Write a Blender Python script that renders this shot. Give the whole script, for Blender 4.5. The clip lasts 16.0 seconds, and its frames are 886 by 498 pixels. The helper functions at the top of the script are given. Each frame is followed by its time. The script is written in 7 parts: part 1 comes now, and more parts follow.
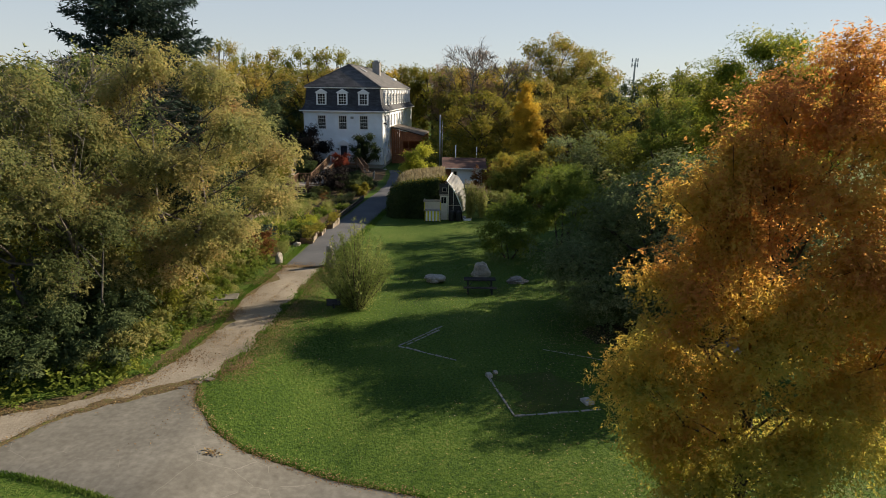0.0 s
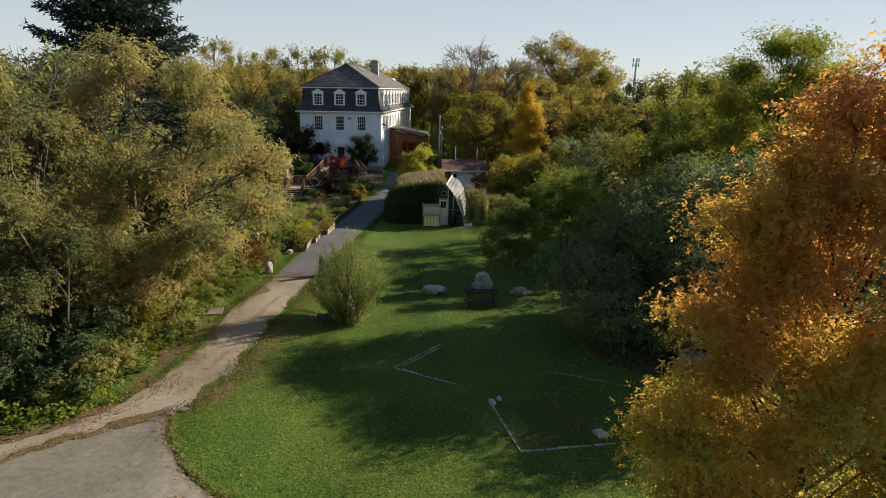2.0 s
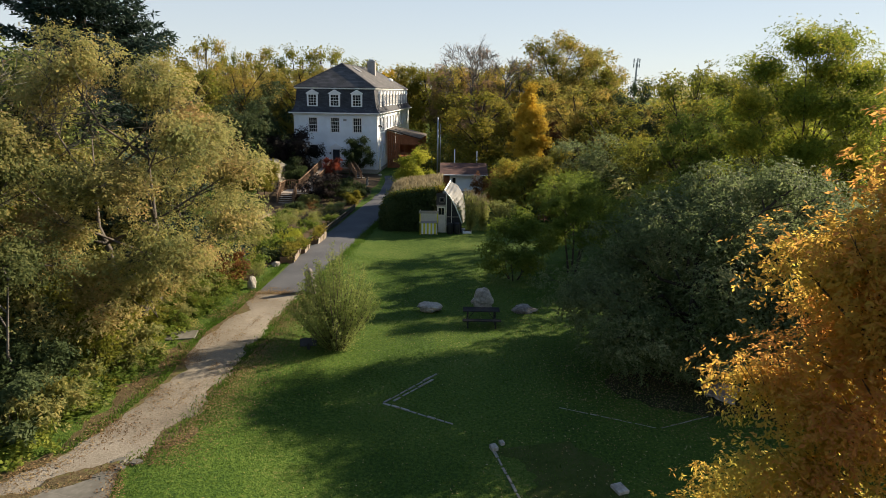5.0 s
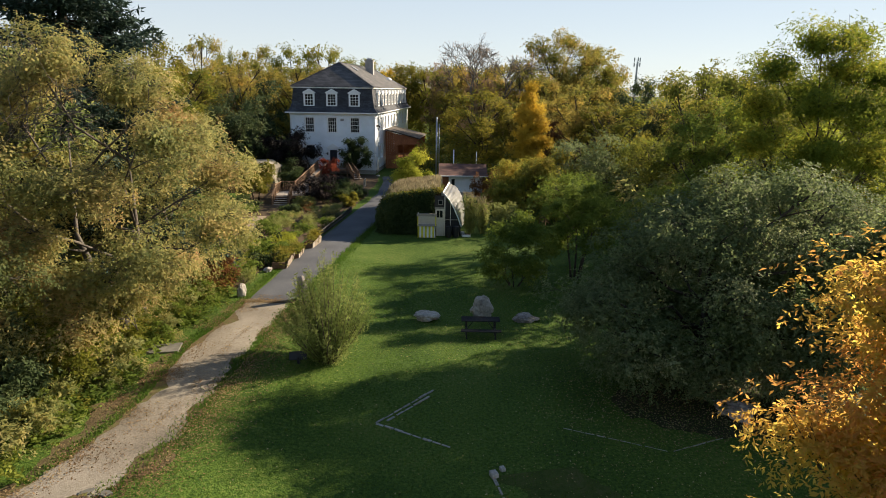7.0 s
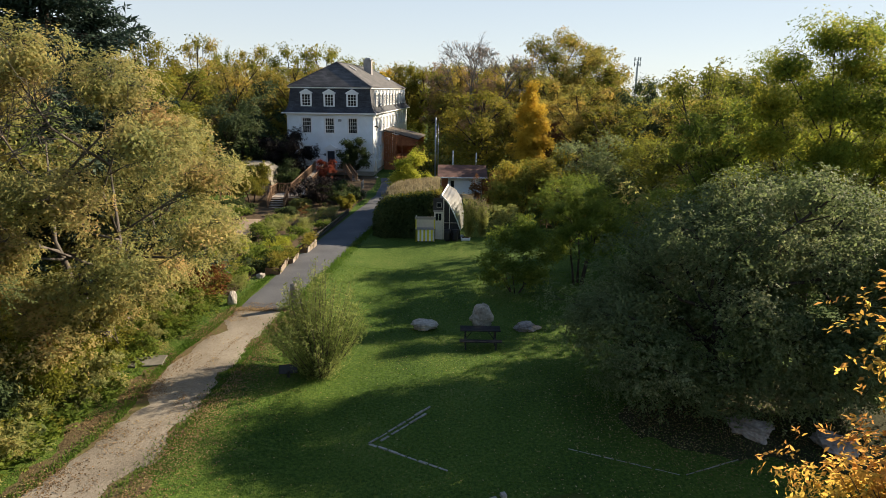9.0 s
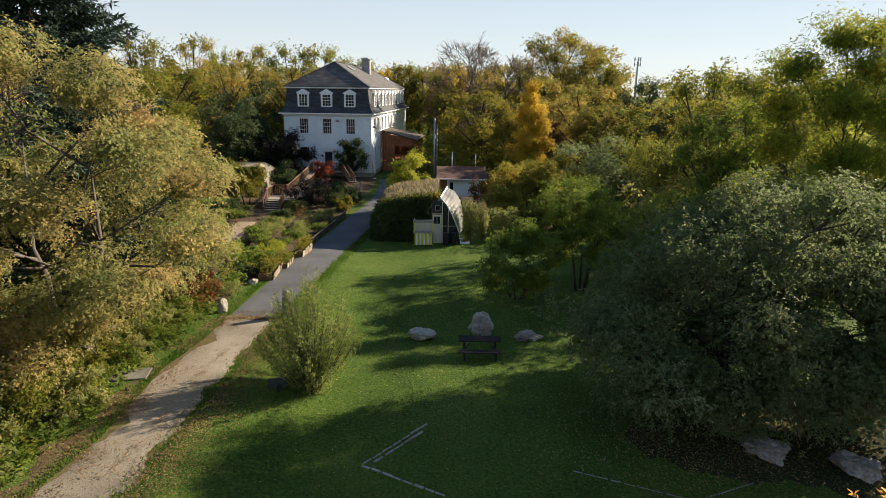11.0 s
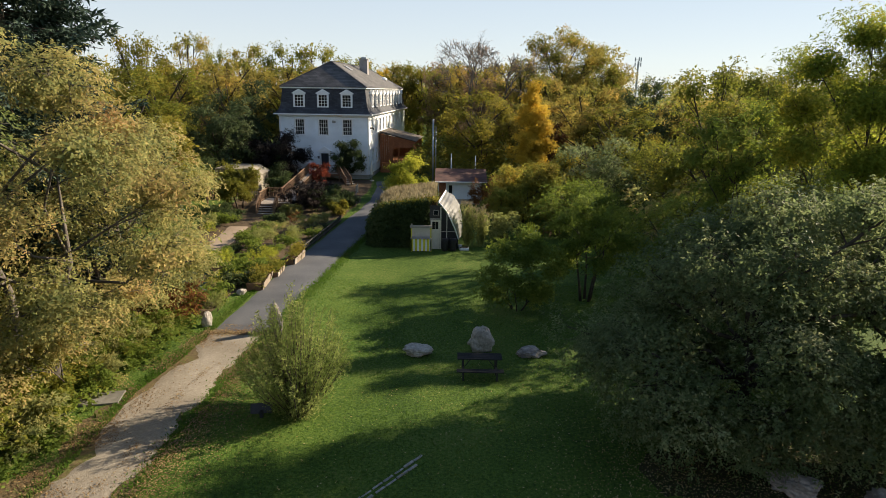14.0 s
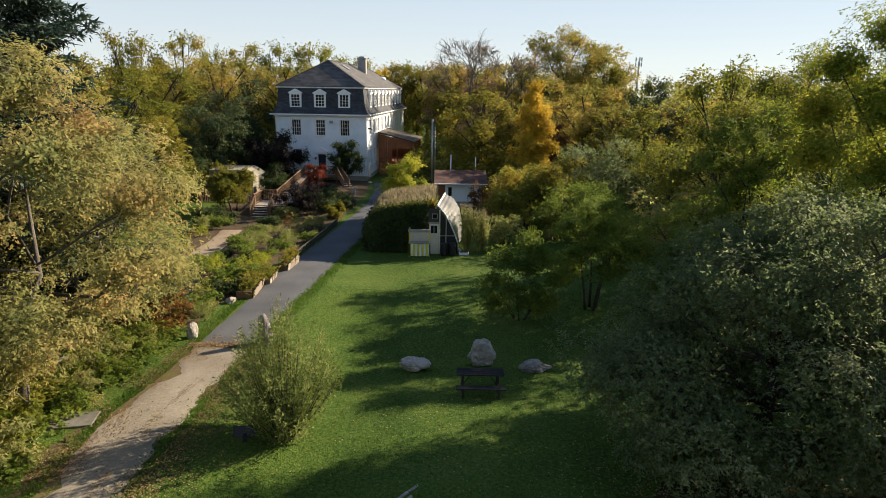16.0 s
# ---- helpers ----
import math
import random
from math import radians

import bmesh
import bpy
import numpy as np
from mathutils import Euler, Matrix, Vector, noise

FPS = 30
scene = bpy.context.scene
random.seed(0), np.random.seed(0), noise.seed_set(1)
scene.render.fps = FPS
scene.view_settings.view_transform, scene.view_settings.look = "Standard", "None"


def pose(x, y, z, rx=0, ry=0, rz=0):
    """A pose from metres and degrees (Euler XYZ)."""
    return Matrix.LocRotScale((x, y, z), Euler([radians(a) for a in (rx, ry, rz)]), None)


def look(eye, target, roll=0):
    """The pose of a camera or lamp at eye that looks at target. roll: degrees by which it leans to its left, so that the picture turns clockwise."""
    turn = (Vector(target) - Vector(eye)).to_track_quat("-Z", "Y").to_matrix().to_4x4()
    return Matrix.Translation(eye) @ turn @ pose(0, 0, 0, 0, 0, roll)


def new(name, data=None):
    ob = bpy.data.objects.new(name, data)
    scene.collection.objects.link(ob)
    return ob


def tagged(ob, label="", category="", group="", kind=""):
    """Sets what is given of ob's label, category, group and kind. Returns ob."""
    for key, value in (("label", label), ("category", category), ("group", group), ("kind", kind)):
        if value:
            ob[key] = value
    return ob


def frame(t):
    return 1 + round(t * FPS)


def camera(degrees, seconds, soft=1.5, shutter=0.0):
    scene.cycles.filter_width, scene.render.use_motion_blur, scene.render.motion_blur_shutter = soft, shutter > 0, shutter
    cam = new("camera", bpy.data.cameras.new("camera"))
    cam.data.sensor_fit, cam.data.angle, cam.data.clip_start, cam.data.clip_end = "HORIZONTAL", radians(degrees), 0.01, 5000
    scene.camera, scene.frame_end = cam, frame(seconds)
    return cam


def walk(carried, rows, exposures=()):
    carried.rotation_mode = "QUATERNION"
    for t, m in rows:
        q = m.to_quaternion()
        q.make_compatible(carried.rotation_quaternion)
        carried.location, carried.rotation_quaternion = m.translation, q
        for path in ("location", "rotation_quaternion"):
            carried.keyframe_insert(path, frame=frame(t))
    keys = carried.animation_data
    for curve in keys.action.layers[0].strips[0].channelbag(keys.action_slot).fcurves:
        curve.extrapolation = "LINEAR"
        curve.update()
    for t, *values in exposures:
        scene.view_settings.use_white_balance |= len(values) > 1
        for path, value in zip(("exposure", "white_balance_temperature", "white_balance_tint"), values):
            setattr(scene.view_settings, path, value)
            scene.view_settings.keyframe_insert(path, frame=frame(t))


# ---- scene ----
cam = camera(73.0, 16.0, soft=0.8)
METRES, EYE, TILT, LEAN, TURN = 11.0, 10.9, -14.8, -0.8, 0.0
ROWS = [
    (0.0, 0.0, 0.0, 0.0, -0.0, 0.0, 0.0),
    (0.5, 0.0021, 0.0361, 0.0104, -0.0, -0.0, -0.01),
    (1.0, 0.0038, 0.0783, 0.023, 0.02, -0.02, -0.02),
    (1.5, 0.0039, 0.1236, 0.0364, 0.01, -0.0, -0.02),
    (2.0, 0.0043, 0.1685, 0.0496, -0.0, -0.0, -0.02),
    (2.5, 0.0041, 0.213, 0.063, -0.01, 0.01, 0.0),
    (3.0, 0.0048, 0.2539, 0.0752, -0.02, 0.02, -0.0),
    (3.5, 0.0072, 0.2941, 0.0868, -0.02, 0.03, 0.01),
    (4.0, 0.0115, 0.3306, 0.0973, -0.02, 0.05, 0.01),
    (6.5, 0.0267, 0.4761, 0.1412, -0.01, -0.0, 0.03),
    (7.0, 0.0293, 0.5048, 0.149, -0.02, -0.02, 0.04),
    (7.5, 0.0324, 0.5316, 0.1563, -0.02, -0.02, 0.05),
    (8.0, 0.0366, 0.5572, 0.1632, -0.01, 0.0, 0.07),
    (8.5, 0.038, 0.5818, 0.1699, -0.01, 0.02, 0.09),
    (9.0, 0.0385, 0.6042, 0.176, -0.01, -0.01, 0.11),
    (11.5, 0.0471, 0.716, 0.2099, -0.06, 0.0, 0.09),
    (12.0, 0.0488, 0.7379, 0.2168, -0.07, 0.01, 0.09),
    (12.5, 0.0506, 0.7619, 0.2236, -0.07, 0.0, 0.09),
    (13.0, 0.0536, 0.7866, 0.2316, -0.07, -0.01, 0.08),
    (13.5, 0.0545, 0.8113, 0.2391, -0.07, -0.0, 0.07),
    (14.0, 0.0543, 0.8363, 0.246, -0.07, -0.0, 0.07),
    (14.5, 0.0541, 0.8624, 0.2525, -0.07, 0.0, 0.07),
    (15.0, 0.0549, 0.8915, 0.2606, -0.07, 0.01, 0.06),
    (15.5, 0.057, 0.9239, 0.2689, -0.08, -0.01, 0.06),
    (16.0, 0.06, 0.9579, 0.277, -0.08, 0.01, 0.05),
]
walk(cam, [(t, pose(0, 0, EYE, TILT, LEAN, TURN) @ pose(METRES * x, METRES * 1.0944 * y, METRES * z, 90 + pitch, roll, yaw)) for t, x, y, z, yaw, pitch, roll in ROWS], exposures=((0.0, 0.55), (4.0, 0.72), (7.0, 0.89), (16.0, 0.90)))

# ---- light ----
SUN_AZ, SUN_EL = 31.0, 25.2  # azimuth from +x towards +y, elevation
world = bpy.data.worlds.new("world")
scene.world = world
world.use_nodes = True
wn = world.node_tree.nodes
sky = wn.new("ShaderNodeTexSky")
sky.sky_type, sky.sun_disc = "NISHITA", False
sky.sun_elevation, sky.sun_rotation = radians(SUN_EL), radians(90 - SUN_AZ)
sky.air_density, sky.dust_density, sky.ozone_density = 0.8, 0.15, 1.0
wn["Background"].inputs["Strength"].default_value = 0.056
haze = wn.new("ShaderNodeMix")
haze.data_type = "RGBA"
haze.inputs["Factor"].default_value = 0.75
# thin haze, bright at the horizon and thinning out overhead
up = wn.new("ShaderNodeTexCoord")
sep_up = wn.new("ShaderNodeSeparateXYZ")
world.node_tree.links.new(up.outputs["Generated"], sep_up.inputs[0])
fade = wn.new("ShaderNodeValToRGB")
fade.color_ramp.elements[0].position, fade.color_ramp.elements[0].color = 0.05, (8.3, 8.9, 9.1, 1)
fade.color_ramp.elements[1].position, fade.color_ramp.elements[1].color = 0.66, (1.9, 3.1, 5.4, 1)
mid = fade.color_ramp.elements.new(0.30)
mid.color = (5.4, 7.0, 8.8, 1)
world.node_tree.links.new(sep_up.outputs["Z"], fade.inputs["Fac"])
world.node_tree.links.new(fade.outputs["Color"], haze.inputs["B"])
world.node_tree.links.new(sky.outputs["Color"], haze.inputs["A"])
world.node_tree.links.new(haze.outputs["Result"], wn["Background"].inputs["Color"])
sun = new("sun", bpy.data.lights.new("sun", "SUN"))
sun.data.energy, sun.data.angle, sun.data.color = 7.2, radians(0.55), (1.0, 0.845, 0.63)
sun.matrix_world = look((40, 30, 40), (40 - math.cos(radians(SUN_AZ)) * math.cos(radians(SUN_EL)), 30 - math.sin(radians(SUN_AZ)) * math.cos(radians(SUN_EL)), 40 - math.sin(radians(SUN_EL))))


# ---- materials ----
def nodes_of(name):
    m = bpy.data.materials.new(name)
    m.use_nodes = True
    return m, m.node_tree.nodes, m.node_tree.links, m.node_tree.nodes["Principled BSDF"]


def ramp(n, stops):
    r = n.new("ShaderNodeValToRGB")
    el = r.color_ramp.elements
    while len(el) < len(stops):
        el.new(0.5)
    for e, (p, c) in zip(el, stops):
        e.position, e.color = p, (*c, 1)
    return r


def noise_node(n, l, scale, detail=3.0, coord="Object", rough=0.55):
    tc = n.new("ShaderNodeTexCoord")
    t = n.new("ShaderNodeTexNoise")
    t.inputs["Scale"].default_value, t.inputs["Detail"].default_value, t.inputs["Roughness"].default_value = scale, detail, rough
    l.new(tc.outputs[coord], t.inputs["Vector"])
    return t


def math_node(n, l, op, a, b):
    m = n.new("ShaderNodeMath")
    m.operation = op
    for k, v in enumerate((a, b)):
        if isinstance(v, (int, float)):
            m.inputs[k].default_value = v
        else:
            l.new(v, m.inputs[k])
    return m.outputs[0]


def surface(name, stops, big=0.5, small=8.0, mix=0.5, rough=0.8, bump=0.3, dist=0.02, metallic=0.0, spec=0.3, bump_scale=None):
    """A mottled surface: two scales of noise through a colour ramp, with fine relief."""
    m, n, l, b = nodes_of(name)
    a, c = noise_node(n, l, big), noise_node(n, l, small, 5)
    v = math_node(n, l, "ADD", math_node(n, l, "MULTIPLY", a.outputs["Fac"], 1 - mix), math_node(n, l, "MULTIPLY", c.outputs["Fac"], mix))
    r = ramp(n, stops)
    l.new(v, r.inputs["Fac"])
    l.new(r.outputs["Color"], b.inputs["Base Color"])
    b.inputs["Roughness"].default_value, b.inputs["Metallic"].default_value = rough, metallic
    b.inputs["Specular IOR Level"].default_value = spec
    if bump:
        d = noise_node(n, l, bump_scale or small * 2, 6)
        bp = n.new("ShaderNodeBump")
        bp.inputs["Strength"].default_value, bp.inputs["Distance"].default_value = bump, dist
        l.new(d.outputs["Fac"], bp.inputs["Height"])
        l.new(bp.outputs["Normal"], b.inputs["Normal"])
    return m


def leaf_material(name, stops, patch=0.45, mix=0.5, through_light=0.48, rough=0.7, rise=0.0, level=7.0):
    """Leaves: colour by leaf and by patch of the crown, with light passing through."""
    m, n, l, b = nodes_of(name)
    g = n.new("ShaderNodeNewGeometry")
    a = noise_node(n, l, patch, 3, "Object")
    o = n.new("ShaderNodeObjectInfo")
    wide = math_node(n, l, "MULTIPLY_ADD", a.outputs["Fac"], 2.0)
    wide.node.inputs[2].default_value = -0.5
    v = math_node(n, l, "ADD", math_node(n, l, "MULTIPLY", g.outputs["Random Per Island"], mix * 0.6), math_node(n, l, "MULTIPLY", wide, 1 - mix * 0.6))
    v = math_node(n, l, "ADD", v, math_node(n, l, "MULTIPLY", math_node(n, l, "SUBTRACT", o.outputs["Random"], 0.5), 0.16))
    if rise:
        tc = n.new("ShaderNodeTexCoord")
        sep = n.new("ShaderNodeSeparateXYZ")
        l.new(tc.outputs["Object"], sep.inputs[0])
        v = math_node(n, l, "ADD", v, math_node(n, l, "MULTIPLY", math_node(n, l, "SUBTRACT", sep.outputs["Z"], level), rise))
    r = ramp(n, stops)
    l.new(v, r.inputs["Fac"])
    l.new(r.outputs["Color"], b.inputs["Base Color"])
    b.inputs["Roughness"].default_value, b.inputs["Specular IOR Level"].default_value = rough, 0.12
    t = n.new("ShaderNodeBsdfTranslucent")
    br = n.new("ShaderNodeHueSaturation")
    br.inputs["Value"].default_value, br.inputs["Saturation"].default_value = 1.25, 1.0
    l.new(r.outputs["Color"], br.inputs["Color"])
    l.new(br.outputs["Color"], t.inputs["Color"])
    mx = n.new("ShaderNodeMixShader")
    mx.inputs[0].default_value = through_light
    l.new(b.outputs[0], mx.inputs[1])
    l.new(t.outputs[0], mx.inputs[2])
    l.new(mx.outputs[0], n["Material Output"].inputs["Surface"])
    return m


def shingle_material(name, dark, light, w, h):
    m, n, l, b = nodes_of(name)
    tc = n.new("ShaderNodeTexCoord")
    br = n.new("ShaderNodeTexBrick")
    br.inputs["Scale"].default_value, br.inputs["Brick Width"].default_value, br.inputs["Row Height"].default_value = 1.0, w, h
    br.inputs["Mortar Size"].default_value, br.inputs["Bias"].default_value = 0.012, 0.0
    br.inputs["Color1"].default_value, br.inputs["Color2"].default_value = (*dark, 1), (*light, 1)
    br.inputs["Mortar"].default_value = (*[c * 0.45 for c in dark], 1)
    sep = n.new("ShaderNodeSeparateXYZ")
    l.new(tc.outputs["Object"], sep.inputs[0])
    cmb = n.new("ShaderNodeCombineXYZ")
    l.new(math_node(n, l, "ADD", sep.outputs["X"], sep.outputs["Y"]), cmb.inputs["X"])
    l.new(math_node(n, l, "MULTIPLY", sep.outputs["Z"], 1.5), cmb.inputs["Y"])
    l.new(cmb.outputs[0], br.inputs["Vector"])
    a = noise_node(n, l, 0.7, 5)
    r = ramp(n, [(0.3, (0.55, 0.55, 0.55)), (0.7, (1.25, 1.22, 1.2))])
    l.new(a.outputs["Fac"], r.inputs["Fac"])
    mm = n.new("ShaderNodeMix")
    mm.data_type, mm.blend_type = "RGBA", "MULTIPLY"
    mm.inputs["Factor"].default_value = 1.0
    l.new(br.outputs["Color"], mm.inputs["A"])
    l.new(r.outputs["Color"], mm.inputs["B"])
    l.new(mm.outputs["Result"], b.inputs["Base Color"])
    b.inputs["Roughness"].default_value = 0.85
    bp = n.new("ShaderNodeBump")
    bp.inputs["Strength"].default_value, bp.inputs["Distance"].default_value = 0.6, 0.02
    l.new(br.outputs["Color"], bp.inputs["Height"])
    l.new(bp.outputs["Normal"], b.inputs["Normal"])
    return m


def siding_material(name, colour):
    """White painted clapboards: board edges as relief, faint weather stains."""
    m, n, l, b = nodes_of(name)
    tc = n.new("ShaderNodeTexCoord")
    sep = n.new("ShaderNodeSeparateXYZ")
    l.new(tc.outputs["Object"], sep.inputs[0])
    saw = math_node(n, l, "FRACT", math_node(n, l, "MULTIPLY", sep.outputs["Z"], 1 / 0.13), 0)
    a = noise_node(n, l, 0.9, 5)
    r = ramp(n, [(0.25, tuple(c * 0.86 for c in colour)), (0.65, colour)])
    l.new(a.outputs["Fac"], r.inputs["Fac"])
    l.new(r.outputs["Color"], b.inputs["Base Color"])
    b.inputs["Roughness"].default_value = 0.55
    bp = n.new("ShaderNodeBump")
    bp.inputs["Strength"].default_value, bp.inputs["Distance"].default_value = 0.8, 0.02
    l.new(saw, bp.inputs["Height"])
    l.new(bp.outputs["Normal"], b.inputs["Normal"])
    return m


LAWN = surface("lawn", [(0.30, (0.016, 0.035, 0.006)), (0.43, (0.036, 0.070, 0.011)), (0.55, (0.068, 0.111, 0.017)), (0.66, (0.114, 0.124, 0.036))], 0.28, 9.0, 0.66, 0.9, 1.0, 0.06, spec=0.1, bump_scale=18)
GRASS = leaf_material("grass_blades", [(0.1, (0.032, 0.067, 0.009)), (0.5, (0.072, 0.131, 0.018)), (0.9, (0.151, 0.182, 0.047))], 0.3, 0.5, 0.5)
GRAVEL = surface("gravel", [(0.3, (0.112, 0.094, 0.072)), (0.5, (0.204, 0.177, 0.141)), (0.7, (0.299, 0.269, 0.222))], 0.42, 14.0, 0.45, 0.95, 0.8, 0.02, spec=0.15, bump_scale=30)
ASPHALT = surface("asphalt", [(0.3, (0.045, 0.047, 0.052)), (0.55, (0.085, 0.087, 0.095)), (0.75, (0.125, 0.122, 0.12))], 0.35, 18.0, 0.4, 0.85, 0.6, 0.01, spec=0.25, bump_scale=60)
CONCRETE = surface("concrete", [(0.3, (0.082, 0.076, 0.064)), (0.5, (0.126, 0.119, 0.103)), (0.7, (0.186, 0.177, 0.155))], 0.55, 5.0, 0.5, 0.85, 0.3, 0.01, spec=0.25, bump_scale=25)
_n, _l, _b = CONCRETE.node_tree.nodes, CONCRETE.node_tree.links, CONCRETE.node_tree.nodes["Principled BSDF"]
_src = _b.inputs["Base Color"].links[0].from_socket
_tc = _n.new("ShaderNodeTexCoord")
_wob = noise_node(_n, _l, 1.3, 3)
_add = _n.new("ShaderNodeMix")
_add.data_type = "RGBA"
_add.inputs["Factor"].default_value = 0.12
_l.new(_tc.outputs["Object"], _add.inputs["A"])
_l.new(_wob.outputs["Color"], _add.inputs["B"])
_vo = _n.new("ShaderNodeTexVoronoi")
_vo.feature = "DISTANCE_TO_EDGE"
_vo.inputs["Scale"].default_value = 0.62
_l.new(_add.outputs["Result"], _vo.inputs["Vector"])
_thin = math_node(_n, _l, "LESS_THAN", _vo.outputs["Distance"], 0.004)
_patch = math_node(_n, _l, "GREATER_THAN", noise_node(_n, _l, 0.45, 2).outputs["Fac"], 0.54)
_line = math_node(_n, _l, "MULTIPLY", math_node(_n, _l, "MULTIPLY", _thin, _patch), 0.4)
_mx = _n.new("ShaderNodeMix")
_mx.data_type = "RGBA"
_l.new(_line, _mx.inputs["Factor"])
_l.new(_src, _mx.inputs["A"])
_mx.inputs["B"].default_value = (0.235, 0.220, 0.195, 1)  # pale mortar in old cracks
_l.new(_mx.outputs["Result"], _b.inputs["Base Color"])
SOIL = surface("soil", [(0.3, (0.045, 0.032, 0.020)), (0.6, (0.10, 0.072, 0.045)), (0.75, (0.17, 0.13, 0.08))], 0.7, 9.0, 0.6, 0.95, 0.9, 0.04, spec=0.1)
SAND = surface("sandy_track", [(0.3, (0.19, 0.14, 0.10)), (0.7, (0.31, 0.245, 0.18))], 0.7, 9.0, 0.5, 0.95, 0.6, 0.02, spec=0.1)
BARK = surface("bark", [(0.3, (0.030, 0.024, 0.019)), (0.6, (0.075, 0.062, 0.050)), (0.8, (0.14, 0.12, 0.10))], 2.0, 14.0, 0.5, 0.95, 0.9, 0.03, spec=0.1)
GREY_BARK = surface("grey_bark", [(0.3, (0.058, 0.049, 0.042)), (0.7, (0.150, 0.132, 0.115))], 2.0, 14.0, 0.5, 0.95, 0.9, 0.03, spec=0.1)
GREY_TWIG = surface("dead_grey_twigs", [(0.3, (0.072, 0.065, 0.058)), (0.7, (0.162, 0.149, 0.132))], 2.0, 14.0, 0.5, 0.95, 0.9, 0.03, spec=0.1)
STONE = surface("limestone", [(0.30, (0.10, 0.088, 0.08)), (0.5, (0.24, 0.21, 0.19)), (0.66, (0.42, 0.38, 0.34))], 1.3, 7.0, 0.5, 0.9, 0.9, 0.05, spec=0.2)
EDGE_STONE = surface("worn_edging_stone", [(0.30, (0.12, 0.112, 0.098)), (0.6, (0.34, 0.32, 0.285))], 1.3, 7.0, 0.5, 0.9, 0.9, 0.05, spec=0.1)
WHITE_STONE = surface("pale_limestone", [(0.30, (0.16, 0.145, 0.13)), (0.5, (0.34, 0.31, 0.27)), (0.68, (0.52, 0.48, 0.42))], 1.3, 7.0, 0.5, 0.9, 0.9, 0.05, spec=0.2)
DARK_WOOD = surface("weathered_dark_wood", [(0.3, (0.028, 0.025, 0.024)), (0.7, (0.075, 0.068, 0.064))], 1.5, 12.0, 0.5, 0.75, 0.4, 0.01)
BENCH_WOOD = surface("dark_bench_boards", [(0.3, (0.012, 0.012, 0.013)), (0.7, (0.038, 0.037, 0.038))], 1.5, 12.0, 0.5, 0.9, 0.4, 0.01, spec=0.1)
DECK_WOOD = surface("deck_wood", [(0.3, (0.10, 0.058, 0.033)), (0.7, (0.22, 0.138, 0.084))], 1.5, 12.0, 0.5, 0.8, 0.4, 0.01)
GREY_WOOD = surface("grey_wood", [(0.3, (0.20, 0.17, 0.145)), (0.7, (0.42, 0.37, 0.32))], 1.5, 12.0, 0.5, 0.85, 0.4, 0.01)
TAN_WOOD = surface("tan_boards", [(0.3, (0.15, 0.118, 0.09)), (0.7, (0.31, 0.255, 0.20))], 1.5, 12.0, 0.5, 0.85, 0.4, 0.01)
BEIGE = surface("beige_sheeting", [(0.3, (0.19, 0.165, 0.13)), (0.7, (0.27, 0.24, 0.19))], 0.8, 6.0, 0.5, 0.8, 0.2, 0.01)
RUST_WOOD = surface("rust_stained_wood", [(0.3, (0.17, 0.055, 0.022)), (0.7, (0.33, 0.13, 0.055))], 1.5, 10.0, 0.5, 0.7, 0.3, 0.01)
# white paint, with the blue of skylight on the shaded front mixed into its colour
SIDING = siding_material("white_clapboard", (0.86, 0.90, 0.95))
TRIM = surface("white_trim_paint", [(0.3, (0.70, 0.70, 0.69)), (0.6, (0.82, 0.82, 0.81))], 1.0, 9.0, 0.4, 0.5, 0.1, 0.005)
FOUNDATION = surface("foundation_stone", [(0.3, (0.22, 0.21, 0.19)), (0.7, (0.42, 0.40, 0.36))], 1.2, 6.0, 0.5, 0.9, 0.6, 0.02)
MANSARD = shingle_material("slate_shingles", (0.030, 0.033, 0.042), (0.060, 0.064, 0.076), 0.5, 0.22)
ROOF = shingle_material("asphalt_shingles", (0.050, 0.048, 0.050), (0.098, 0.092, 0.090), 0.9, 0.28)
PORCH_ROOF = shingle_material("brown_shingles", (0.045, 0.034, 0.026), (0.085, 0.066, 0.050), 0.8, 0.26)
RED_ROOF = shingle_material("red_shingles", (0.085, 0.038, 0.030), (0.15, 0.072, 0.055), 0.8, 0.26)
BRICK = surface("chimney_brick", [(0.3, (0.20, 0.185, 0.175)), (0.7, (0.36, 0.34, 0.33))], 1.5, 8.0, 0.5, 0.9, 0.6, 0.02)
METAL = surface("grey_metal", [(0.3, (0.22, 0.23, 0.24)), (0.7, (0.38, 0.39, 0.40))], 1.0, 8.0, 0.5, 0.45, 0.1, 0.005, metallic=0.8)
BLACK = surface("black_plastic", [(0.3, (0.012, 0.012, 0.013)), (0.7, (0.03, 0.03, 0.032))], 1.0, 8.0, 0.5, 0.55, 0.1, 0.005)
DOOR_PAINT = surface("dark_blue_door", [(0.3, (0.012, 0.018, 0.028)), (0.7, (0.025, 0.034, 0.05))], 1.0, 8.0, 0.5, 0.4, 0.1, 0.005)
YELLOW = surface("yellow_paint", [(0.3, (0.62, 0.52, 0.03)), (0.7, (0.74, 0.66, 0.07))], 1.0, 9.0, 0.5, 0.55, 0.1, 0.005)
CREAM = surface("cream_paint", [(0.3, (0.52, 0.47, 0.38)), (0.7, (0.68, 0.63, 0.53))], 1.0, 9.0, 0.5, 0.6, 0.1, 0.005)
GLASS, _n, _l, _b = nodes_of("window_glass")
_b.inputs["Base Color"].default_value = (0.012, 0.014, 0.017, 1)
_b.inputs["Roughness"].default_value, _b.inputs["Specular IOR Level"].default_value = 0.06, 0.5
